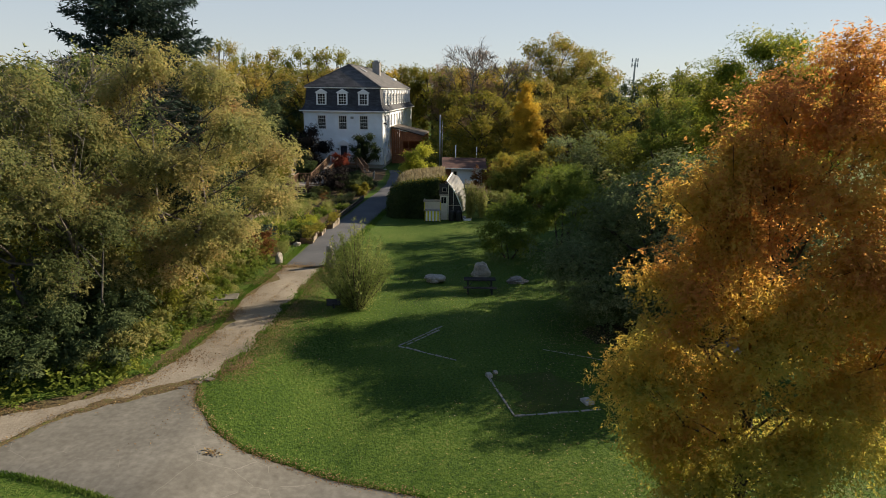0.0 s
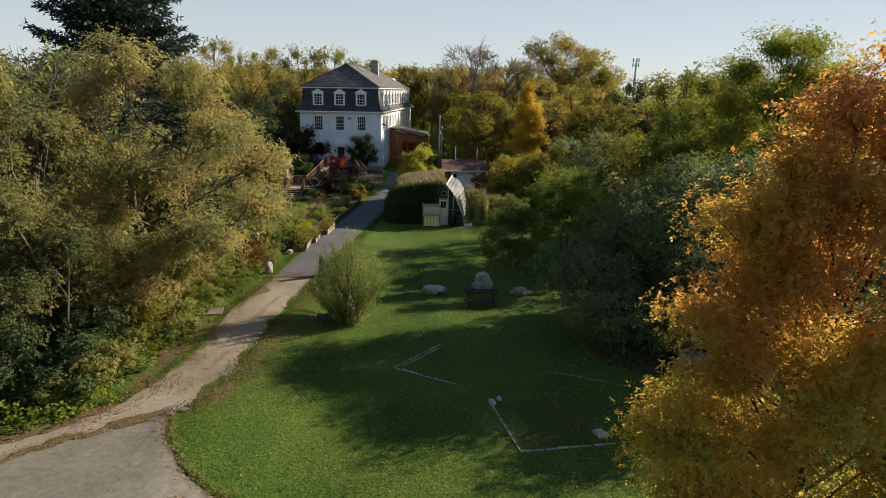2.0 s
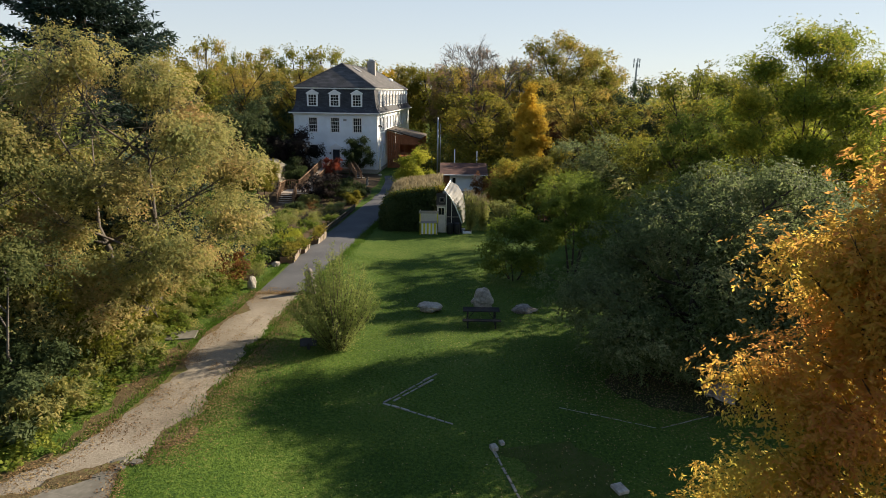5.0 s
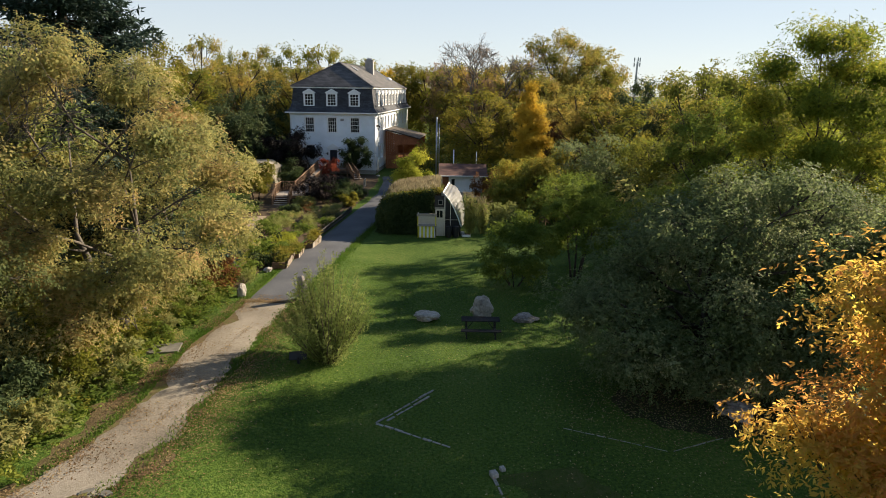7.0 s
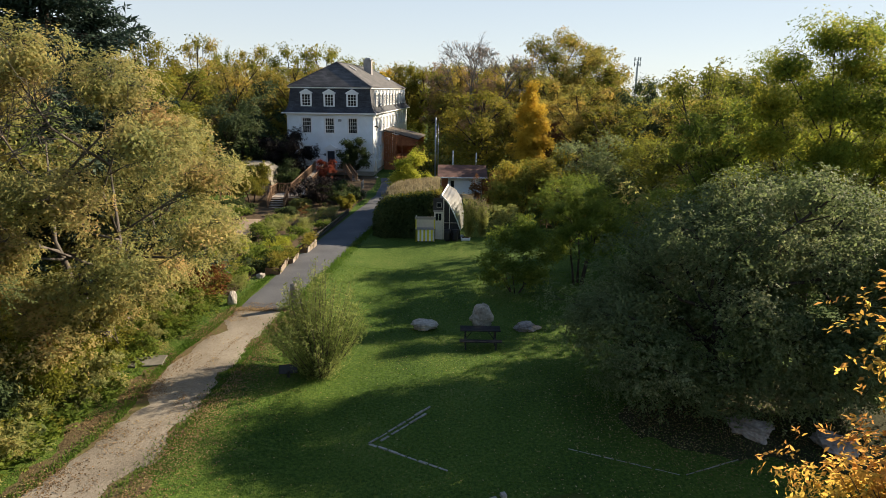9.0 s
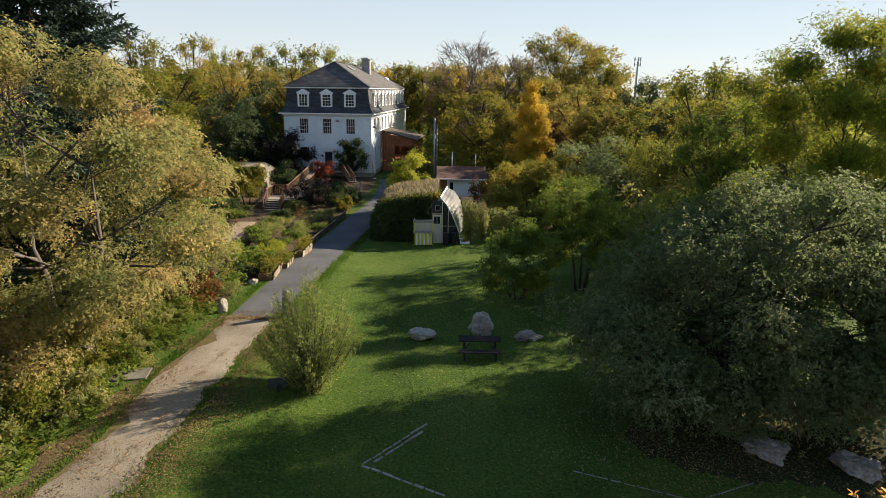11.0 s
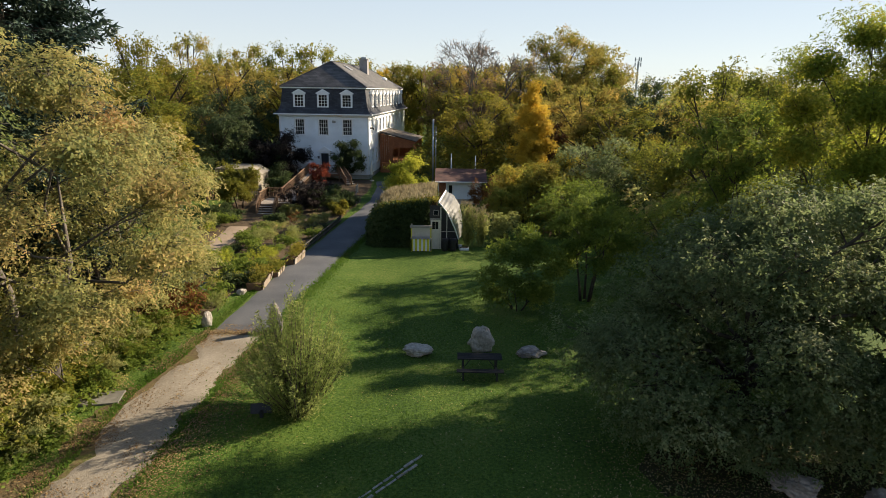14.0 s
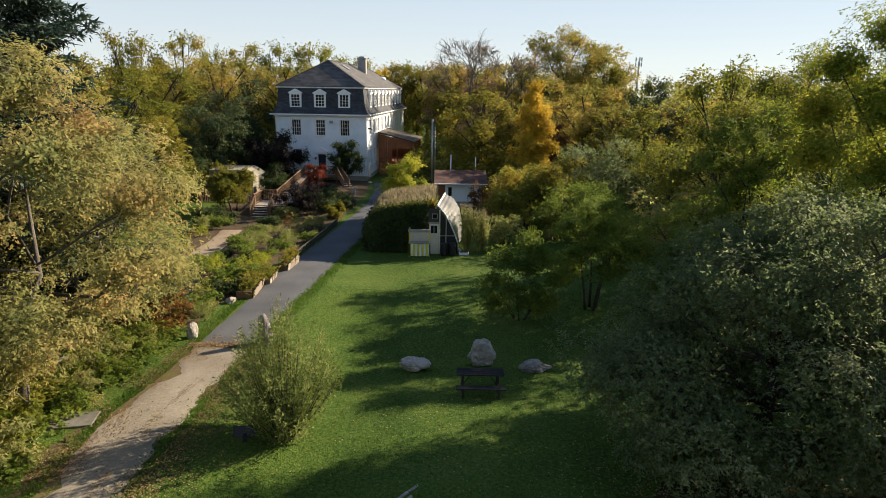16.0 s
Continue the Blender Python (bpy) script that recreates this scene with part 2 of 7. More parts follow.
POLY, _n, _l, _b = nodes_of("greenhouse_plastic")
_a = noise_node(_n, _l, 1.2, 4)
_r = ramp(_n, [(0.3, (0.22, 0.22, 0.22)), (0.7, (0.42, 0.42, 0.41))])
_l.new(_a.outputs["Fac"], _r.inputs["Fac"])
_l.new(_r.outputs["Color"], _b.inputs["Base Color"])
_b.inputs["Roughness"].default_value = 0.5
_t = _n.new("ShaderNodeBsdfTranslucent")
_t.inputs["Color"].default_value = (0.55, 0.56, 0.55, 1)
_x = _n.new("ShaderNodeMixShader")
_x.inputs[0].default_value = 0.35
_l.new(_b.outputs[0], _x.inputs[1])
_l.new(_t.outputs[0], _x.inputs[2])
_y = _n.new("ShaderNodeMixShader")
_y.inputs[0].default_value = 0.34
_l.new(_x.outputs[0], _y.inputs[1])
_l.new(_n.new("ShaderNodeBsdfTransparent").outputs[0], _y.inputs[2])
_l.new(_y.outputs[0], _n["Material Output"].inputs["Surface"])

# leaf colours
OLIVE = leaf_material("olive_gold_leaves", [(0.08, (0.064, 0.098, 0.036)), (0.36, (0.164, 0.195, 0.064)), (0.60, (0.301, 0.276, 0.089)), (0.88, (0.450, 0.291, 0.126))], 0.34, 0.50, 0.56)
GREY_OLIVE = leaf_material("grey_olive_leaves", [(0.08, (0.051, 0.075, 0.030)), (0.36, (0.126, 0.149, 0.055)), (0.62, (0.225, 0.212, 0.077)), (0.90, (0.347, 0.243, 0.107))], 0.34, 0.50, 0.56)
WOOD_OLIVE = leaf_material("woodland_olive_leaves", [(0.08, (0.092, 0.108, 0.022)), (0.36, (0.186, 0.185, 0.038)), (0.60, (0.308, 0.239, 0.054)), (0.88, (0.411, 0.257, 0.074))], 0.30, 0.40, 0.52)
GREEN = leaf_material("green_leaves", [(0.10, (0.070, 0.090, 0.015)), (0.5, (0.155, 0.166, 0.025)), (0.9, (0.289, 0.236, 0.039))], 0.4, 0.5, 0.52)
DARK = leaf_material("dark_green_leaves", [(0.10, (0.026, 0.042, 0.014)), (0.5, (0.056, 0.080, 0.026)), (0.9, (0.105, 0.124, 0.046))], 0.4, 0.5, 0.4)
DEEP = leaf_material("deep_green_leaves", [(0.10, (0.021, 0.036, 0.013)), (0.5, (0.051, 0.074, 0.028)), (0.9, (0.108, 0.125, 0.051))], 0.4, 0.5, 0.3)
GREY = leaf_material("grey_green_leaves", [(0.10, (0.067, 0.096, 0.036)), (0.5, (0.146, 0.179, 0.075)), (0.9, (0.352, 0.350, 0.178))], 0.4, 0.6, 0.54, 0.6)
LIME = leaf_material("yellow_green_leaves", [(0.10, (0.078, 0.093, 0.014)), (0.5, (0.161, 0.153, 0.022)), (0.9, (0.279, 0.218, 0.032))], 0.4, 0.5)
FRESH = leaf_material("fresh_green_leaves", [(0.10, (0.066, 0.102, 0.016)), (0.5, (0.142, 0.188, 0.030)), (0.9, (0.250, 0.255, 0.046))], 0.4, 0.5, 0.52)
AMBER = leaf_material("amber_leaves", [(0.10, (0.115, 0.159, 0.026)), (0.45, (0.236, 0.236, 0.041)), (0.9, (0.437, 0.281, 0.046))], 0.45, 0.5, 0.5)
BRONZE = leaf_material("bronze_leaves", [(0.08, (0.068, 0.101, 0.039)), (0.36, (0.187, 0.208, 0.075)), (0.62, (0.319, 0.280, 0.099)), (0.82, (0.390, 0.285, 0.122)), (0.98, (0.453, 0.256, 0.125))], 0.34, 0.50, 0.56)
ELM_LEAF = leaf_material("elm_leaves", [(0.10, (0.081, 0.120, 0.016)), (0.5, (0.182, 0.216, 0.028)), (0.80, (0.356, 0.310, 0.039)), (0.95, (0.529, 0.425, 0.046))], 0.35, 0.5, 0.62)
BRIGHT_LIME = leaf_material("bright_lime_leaves", [(0.10, (0.15, 0.185, 0.022)), (0.5, (0.29, 0.31, 0.036)), (0.9, (0.42, 0.385, 0.055))], 0.5, 0.5, 0.58)
GOLD = leaf_material("golden_leaves", [(0.10, (0.26, 0.185, 0.024)), (0.5, (0.53, 0.365, 0.042)), (0.9, (0.70, 0.50, 0.062))], 0.5, 0.5)
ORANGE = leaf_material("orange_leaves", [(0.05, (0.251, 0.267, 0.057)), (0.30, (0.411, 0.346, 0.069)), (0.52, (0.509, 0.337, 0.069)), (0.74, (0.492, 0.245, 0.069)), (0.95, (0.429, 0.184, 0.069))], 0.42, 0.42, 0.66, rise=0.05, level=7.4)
RUST = leaf_material("rust_leaves", [(0.10, (0.072, 0.042, 0.018)), (0.5, (0.153, 0.071, 0.025)), (0.9, (0.234, 0.109, 0.038))], 0.5, 0.5)
RED = leaf_material("red_leaves", [(0.10, (0.10, 0.030, 0.018)), (0.5, (0.26, 0.062, 0.036)), (0.9, (0.36, 0.13, 0.055))], 0.5, 0.5, 0.45)
PURPLE = leaf_material("dark_purple_leaves", [(0.10, (0.008, 0.008, 0.007)), (0.5, (0.018, 0.014, 0.013)), (0.9, (0.036, 0.024, 0.020))], 0.5, 0.5, 0.15)
SPRUCE = leaf_material("spruce_needles", [(0.10, (0.017, 0.032, 0.022)), (0.5, (0.033, 0.056, 0.040)), (0.9, (0.066, 0.092, 0.065))], 0.6, 0.5, 0.1)
WILLOW = leaf_material("pale_willow_leaves", [(0.10, (0.125, 0.150, 0.042)), (0.5, (0.240, 0.255, 0.080)), (0.9, (0.400, 0.370, 0.140))], 0.6, 0.5)
WILLOW_DULL = leaf_material("willow_bush_leaves", [(0.10, (0.066, 0.099, 0.024)), (0.5, (0.144, 0.181, 0.046)), (0.9, (0.287, 0.304, 0.105))], 0.8, 0.5)
TWIGGY = leaf_material("sparse_brown_leaves", [(0.10, (0.157, 0.103, 0.062)), (0.5, (0.273, 0.181, 0.110)), (0.9, (0.399, 0.257, 0.156))], 0.6, 0.5)
STRAW = leaf_material("dry_grass", [(0.10, (0.139, 0.115, 0.063)), (0.5, (0.249, 0.206, 0.122)), (0.9, (0.347, 0.301, 0.184))], 0.5, 0.6, 0.35)
LITTER = leaf_material("fallen_leaves", [(0.10, (0.077, 0.048, 0.024)), (0.5, (0.171, 0.106, 0.053)), (0.9, (0.308, 0.241, 0.116))], 0.5, 0.8, 0.1)
PALE_LITTER = leaf_material("pale_fallen_leaves", [(0.10, (0.144, 0.101, 0.034)), (0.5, (0.252, 0.193, 0.076)), (0.9, (0.378, 0.311, 0.185))], 0.5, 0.8, 0.1)


# ---- shape helpers ----
LAWN_Y = [(0, 0.2), (20, 0.0), (27, 0.0), (38, -0.7), (56, -0.6), (82, 0.0), (120, 0.2), (400, 0.2)]
PATH_Y = [(0, 0.9), (20, 0.7), (28, 0.45), (35, 0.15), (45, -0.2), (56, -0.5), (82, 0.0), (400, 0.2)]


def smooth(a, b, x):
    u = np.clip((np.asarray(x, float) - a) / (b - a), 0, 1)
    return u * u * (3 - 2 * u)


def ground_z(x, y):
    """The height of the ground: a shallow dip in the lawn, the drive a little higher."""
    lawn = np.interp(y, *zip(*LAWN_Y))
    drive = np.interp(y, *zip(*PATH_Y))
    w = 1 - smooth(-8, -3, x)
    return (1 - w) * lawn + w * drive


def G(x, y):
    return float(ground_z(x, y))


class Geo:
    """Collects vertices and faces for one mesh."""

    def __init__(self):
        self.v, self.f = [], []

    def add(self, verts, faces):
        k = len(self.v)
        self.v += [tuple(p) for p in verts]
        self.f += [tuple(i + k for i in q) for q in faces]
        return self

    def box(self, x0, y0, z0, x1, y1, z1, m=None):
        p = [Vector((x, y, z)) for z in (z0, z1) for x, y in ((x0, y0), (x1, y0), (x1, y1), (x0, y1))]
        if m is not None:
            p = [m @ q for q in p]
        return self.add(p, [(3, 2, 1, 0), (4, 5, 6, 7), (0, 1, 5, 4), (1, 2, 6, 5), (2, 3, 7, 6), (3, 0, 4, 7)])

    def beam(self, a, b, w, h):
        """A squared bar from a to b."""
        a, b = Vector(a), Vector(b)
        q = (b - a).to_track_quat("Y", "Z").to_matrix().to_4x4()
        return self.box(-w / 2, 0, -h / 2, w / 2, (b - a).length, h / 2, Matrix.Translation(a) @ q)

    def tube(self, pts, radii, sides=6):
        pts = [Vector(p) for p in pts]
        rings = []
        for i, p in enumerate(pts):
            d = (pts[min(i + 1, len(pts) - 1)] - pts[max(i - 1, 0)])
            if d.length < 1e-6:
                d = Vector((0, 0, 1))
            q = d.to_track_quat("Z", "Y").to_matrix()
            rings.append([p + q @ Vector((math.cos(2 * math.pi * k / sides) * radii[i], math.sin(2 * math.pi * k / sides) * radii[i], 0)) for k in range(sides)])
        vs = [p for r in rings for p in r]
        fs = [(i * sides + k, i * sides + (k + 1) % sides, (i + 1) * sides + (k + 1) % sides, (i + 1) * sides + k) for i in range(len(pts) - 1) for k in range(sides)]
        fs += [tuple(range(sides))[::-1], tuple((len(pts) - 1) * sides + k for k in range(sides))]
        return self.add(vs, fs)

    def mesh(self, name, mat, smooth_shade=False, bevel=0.0):
        me = bpy.data.meshes.new(name)
        me.from_pydata(self.v, [], self.f)
        if bevel:
            bm = bmesh.new()
            bm.from_mesh(me)
            bmesh.ops.bevel(bm, geom=list(bm.edges), offset=bevel, segments=1, affect="EDGES")
            bm.to_mesh(me)
            bm.free()
        me.materials.append(mat)
        if smooth_shade:
            me.polygons.foreach_set("use_smooth", [True] * len(me.polygons))
        me.update()
        return me


def quads_mesh(name, q, mat):
    """One mesh of separate leaves with three or four corners; q is (n, corners, 3)."""
    n, c = q.shape[:2]
    me = bpy.data.meshes.new(name)
    me.vertices.add(c * n)
    me.vertices.foreach_set("co", np.ascontiguousarray(q, dtype=np.float32).ravel())
    me.loops.add(c * n)
    me.loops.foreach_set("vertex_index", np.arange(c * n, dtype=np.int32))
    me.polygons.add(n)
    me.polygons.foreach_set("loop_start", np.arange(0, c * n, c, dtype=np.int32))
    me.update(calc_edges=True)
    me.materials.append(mat)
    return me


def thing(name, loc, label, category, group="", rz=0.0, kind=""):
    e = new(name)
    e.empty_display_size = 0.2
    e.matrix_basis = pose(*loc, 0, 0, rz)
    return tagged(e, label, category, group, kind)


def part(name, me, parent, label="", m=None):
    ob = new(name, me)
    ob.parent = parent
    if m is not None:
        ob.matrix_basis = m
    return tagged(ob, label) if label else ob


def unit(a):
    return a / np.maximum(np.linalg.norm(a, axis=-1, keepdims=True), 1e-9)


def blade(p, d, s, ln, w, lift, plain):
    """One leaf blade for each place p: a folded kite, or a plain triangle for far foliage."""
    if plain:
        return np.stack([p - s * w, p + s * w, p + d * ln], 1)
    mid = p + d * ln * 0.45
    return np.stack([p, mid + s * w + lift, p + d * ln, mid - s * w + lift], 1)


def leaves(rng, centres, out, n_per, spread, size, droop=0.35, aspect=0.45, flat=0.75, up=0.5, rank=7, plain=False, turned=0.45):
    """Leaves in clumps round the centres: each clump is a few drooping sprays with leaflets ranked along them that face outwards."""
    ns = max(1, round(n_per / rank))
    n = len(centres) * ns
    c = np.repeat(centres, ns, 0)
    o = np.repeat(out, ns, 0)
    off = rng.normal(0, 1, (n, 3)) * spread
    off[:, 2] *= flat
    off += o * np.abs(rng.normal(0, 1, (n, 1))) * spread * 0.45
    base = c + off
    way = unit(rng.normal(0, 0.75, (n, 3)) + o * 0.7 - np.array([0, 0, droop]))
    side = unit(np.cross(way, rng.normal(0, 0.5, (n, 3)) + np.array([0, 0, 1.0])))
    length = size * rank * 0.34 * rng.uniform(0.6, 1.25, (n, 1))
    quads = []
    for k in range(rank):
        t = (k + 0.6) / rank
        sign = 0.0 if k == rank - 1 else (1.0 if k % 2 else -1.0)
        p = base + way * length * t - np.array([0, 0, 1.0]) * length * t * t * 0.25 * (droop > 0) + rng.normal(0, size * 0.18, (n, 3))
        face = unit(o * 0.8 + np.array([0, 0, up]) + rng.normal(0, turned, (n, 3)))
        d = way * 0.7 + side * sign * 0.9 - np.array([0, 0, droop * 0.5]) + rng.normal(0, 0.35, (n, 3))
        d = unit(d - face * (d * face).sum(1, keepdims=True) * 0.85)
        s = unit(np.cross(d, face))
        ln = size * rng.uniform(0.7, 1.3, (n, 1))
        w = ln * aspect * 0.5
        quads.append(blade(p, d, s, ln, w, np.cross(s, d) * ln * 0.12, plain))
    return np.concatenate(quads)


def lobes_of(rng, r, z0, z1, k, squash=1.0):
    """Ellipsoid lobes that fill a broad-topped crown of radius r between z0 and z1."""
    zc, rz = (z0 + z1) / 2, (z1 - z0) / 2
    out = [(np.array([0, 0, zc]), np.array([r * 0.5, r * 0.5 * squash, rz * 0.7]))]
    k = int(k * 1.7)
    for i in range(k):
        a = 2 * math.pi * (i * 0.618 + rng.uniform(-0.1, 0.1))
        h = 0.92 - 1.8 * (i + 0.5) / k + rng.uniform(-0.10, 0.10)
        ring = math.sqrt(max(0.10, 1 - min(1.0, abs(h)) ** (4.0 if h > 0 else 2.4))) * rng.uniform(0.55, 0.85)
        rr = rng.uniform(0.31, 0.47)
        out.append((np.array([math.cos(a) * r * ring, math.sin(a) * r * ring * squash, zc + h * rz * 0.8]), np.array([r * rr, r * rr, min(rz, r) * rr * 0.85])))
    return out


def clumps_of(rng, lobes, n, gap=0.0, tail=0.16):
    """Clump places on the lobes' outer shells, thinned in patches."""
    area = np.array([(l[1][0] * l[1][2]) for l in lobes])
    m = n * 4
    idx = rng.choice(len(lobes), m, p=area / area.sum())
    u = unit(rng.normal(0, 1, (m, 3)) + np.array([0, 0, 0.25]))
    c = np.array([lobes[i][0] for i in idx])
    r = np.array([lobes[i][1] for i in idx])
    p = c + u * r * (rng.uniform(0.62, 1.0, (m, 1)) + np.maximum(0, rng.normal(-0.1, tail, (m, 1))))
    deep = np.zeros(m, bool)
    for lc, lr in lobes:
        deep |= (((p - lc) / lr) ** 2).sum(1) < 0.32
    ph = rng.uniform(0, 6.28, 6)
    f = 5.2 / max(1.5, float(np.mean([l[1][0] for l in lobes])) * 2)
    w = np.sin(p[:, 0] * f + ph[0]) + np.sin(p[:, 1] * f * 1.1 + ph[1]) + np.sin(p[:, 2] * f * 1.3 + ph[2]) + np.sin((p[:, 0] + p[:, 2]) * f * 1.9 + ph[3]) * 0.7
    deep |= w < gap - 0.9
    keep = np.where(~deep)[0][:n]
    return p[keep], u[keep], idx[keep]


def split_lobes(rng, lobes, n, share=(0.44, 0.62), flat=0.75):
    """Boughs: each lobe of a crown broken up into n smaller, flatter ones round its outer side; gives them and their parents' numbers."""
    out, parent = [], []
    mid = np.mean([c for c, _ in lobes], 0)
    for i, (c, rad) in enumerate(lobes):
        away = unit((c - mid) * np.array([1, 1, 0.6]) + np.array([0, 0, 0.4]))
        for k in range(n):
            u = unit(rng.normal(0, 1, 3) + away * 0.7)
            f = rng.uniform(*share)
            out.append((c + u * rad * rng.uniform(0.35, 0.62), rad * f * np.array([1, 1, flat])))
            parent.append(i)
    return out, parent


def tree_meshes(seed, r, top, low, n_clumps, n_leaves, size, mat, bark=BARK, k=7, trunk=None, spread=None, lobes=None, stems=1, rank=7, tail=0.16, droop=0.35, aspect=0.45, twigs=1.0, squash=1.0, fork=0.3, gap=0.0, inner=0.0, split=4, limb=1.0, turned=0.45):
    """The trunk and crown meshes of a broadleaf tree that stands at the origin."""
    rng = np.random.default_rng(seed)
    lobes = lobes or lobes_of(rng, r, low, top, k, squash)
    plain = rank <= 4
    if plain:
        n_leaves, size = n_leaves * 1.4, size * 0.83
    boughs, parent = split_lobes(rng, lobes, split)
    spread = spread or r * 0.13
    if split >= 3:
        spread = min(spread, 0.5 * float(np.mean([b[1][0] for b in boughs])))
    pts, out, idx = clumps_of(rng, boughs, n_clumps, gap - 0.5, tail)
    q = leaves(rng, pts, out, n_leaves, spread * 0.72, size, droop, aspect, rank=rank, plain=plain, turned=turned)
    if inner:
        # the dense shaded foliage inside each lobe
        ls = min(0.60, max(0.14, size * 1.35))
        extra = []
        for c, rad in lobes:
            n = int(inner * 2.0 * (rad[0] * rad[1] + rad[0] * rad[2] + rad[1] * rad[2]) / (ls * ls * 0.30)) + 4
            u = unit(rng.normal(0, 1, (n, 3)))
            p = c + u * rad * rng.uniform(0.15, 0.60, (n, 1))
            d = unit(rng.normal(0, 1, (n, 3)) - np.array([0, 0, 0.4]))
            s = unit(np.cross(d, u + rng.normal(0, 0.4, (n, 3))))
            ln = ls * rng.uniform(0.7, 1.3, (n, 1))
            extra.append(blade(p, d, s, ln, ln * 0.3, 0.0, plain))
        q = np.concatenate([q] + extra)
    g = Geo()
    trunk = trunk or top * 0.016 + 0.03
    zf = max(low * 0.8, top * fork)
    for s in range(stems):
        a = rng.uniform(0, 6.28)
        base = np.array([math.cos(a), math.sin(a), 0]) * (0.0 if stems == 1 else r * 0.13)
        lean = np.array([math.cos(a), math.sin(a), 0]) * (r * 0.05 if stems == 1 else r * 0.25)
        tip = np.array([0, 0, low + (top - low) * 0.62]) + lean * 1.5
        path = [base, base * 1.1 + lean * 0.2 + np.array([0, 0, zf * 0.5]), lean * 0.6 + base + np.array([0, 0, zf]), (lean + base + tip) / 2 + rng.normal(0, r * 0.04, 3) + np.array([0, 0, zf * 0.2]), tip]
        tr = trunk / math.sqrt(stems)
        g.tube(path, [tr * 1.35, tr, tr * 0.85, tr * 0.5, tr * 0.12], 8)
        for i in range(s, len(lobes), stems):
            c, rad = lobes[i]
            hz0 = float(np.clip(c[2] * rng.uniform(0.5, 0.75), min(zf * 0.6, path[2][2]), path[4][2] * 0.9))
            start = np.array([np.interp(hz0, [p[2] for p in path], [p[d] for p in path]) for d in range(3)])
            mid = (start + c) / 2 + rng.normal(0, r * 0.06, 3) - np.array([0, 0, r * 0.05])
            end = c + rng.normal(0, 0.2, 3) * rad
            thin = limb * (0.5 if c[2] < zf + 1.2 else 1.0)
            g.tube([start, mid, end, end + (end - mid) * 0.12], [tr * 0.4 * thin, tr * 0.27 * thin, tr * 0.15 * thin, tr * 0.05 * thin], 6)
            for j in range(len(boughs)):
                if parent[j] != i:
                    continue
                bc = boughs[j][0]
                s0 = mid + (end - mid) * rng.uniform(0.2, 0.95)
                s1 = (s0 + bc) / 2 + rng.normal(0, r * 0.03, 3)
                g.tube([s0, s1, bc, bc + (bc - s1) * 0.5], [tr * 0.15 * thin, tr * 0.11 * thin, tr * 0.07 * thin, tr * 0.025], 4)
                mine = np.where(idx == j)[0]
                for m in mine[:int(len(mine) * 0.45 * twigs)]:
                    b0 = s1 + (bc - s1) * rng.uniform(0.1, 1.2)
                    g.tube([b0, (b0 + pts[m]) / 2 + rng.normal(0, r * 0.02, 3), pts[m] + out[m] * spread * 0.5], [tr * 0.06, tr * 0.045, tr * 0.02], 3)
    return g.mesh("trunk", bark, True), quads_mesh("crown", q, mat)


def tree(name, x, y, label, category="tree", meshes=None, rz=0.0, scale=1.0, group="", **kw):
    """A broadleaf tree or shrub as a thing with a trunk and a crown."""
    tm, cm = meshes or tree_meshes(**kw)
    e = thing(name, (x, y, G(x, y) - 0.05), label, category, group, rz)
    e.scale = (scale, scale, scale)
    part("trunk" if category == "tree" else "stem", tm, e)
    part("crown" if category == "tree" else "foliage", cm, e)
    return e


def upright_meshes(seed, n_stems, h, r, per, size, mat, aspect=0.26, bark=BARK, bare=0.2):
    """A shrub of many upright shoots that fan out from the ground, leafy along their upper part."""
    rng = np.random.default_rng(seed)
    g = Geo()
    quads = []
    for i in range(n_stems):
        a = rng.uniform(0, 6.283)
        d = np.array([math.cos(a), math.sin(a), 0.0])
        reach = r * math.sqrt(rng.random())
        top = h * (1 - 0.55 * (reach / r) ** 2) * rng.uniform(0.6, 1.0)
        b = d * reach * 0.18
        mid = b + d * reach * 0.55 + np.array([0, 0, top * 0.5])
        tip = b + d * reach + np.array([0, 0, top]) + rng.normal(0, 0.06, 3)
        g.tube([b, mid, tip], [0.02, 0.013, 0.004], 4)
        t = bare + (1 - bare) * rng.random((per, 1)) ** 0.85
        p = (1 - t) ** 2 * b + 2 * t * (1 - t) * mid + t ** 2 * tip + rng.normal(0, 0.17, (per, 3)) * (1.3 - t)
        way = unit(d * 0.6 + np.array([0, 0, 0.7]) + rng.normal(0, 0.75, (per, 3)))
        sd = unit(np.cross(way, rng.normal(0, 1, (per, 3)) + np.array([0, 0, 0.4])))
        ln = size * rng.uniform(0.6, 1.35, (per, 1))
        m = p + way * ln * 0.5
        quads.append(np.stack([p, m + sd * ln * aspect / 2, p + way * ln, m - sd * ln * aspect / 2], 1))
    return g.mesh("stem", bark, True), quads_mesh("foliage", np.concatenate(quads), mat)


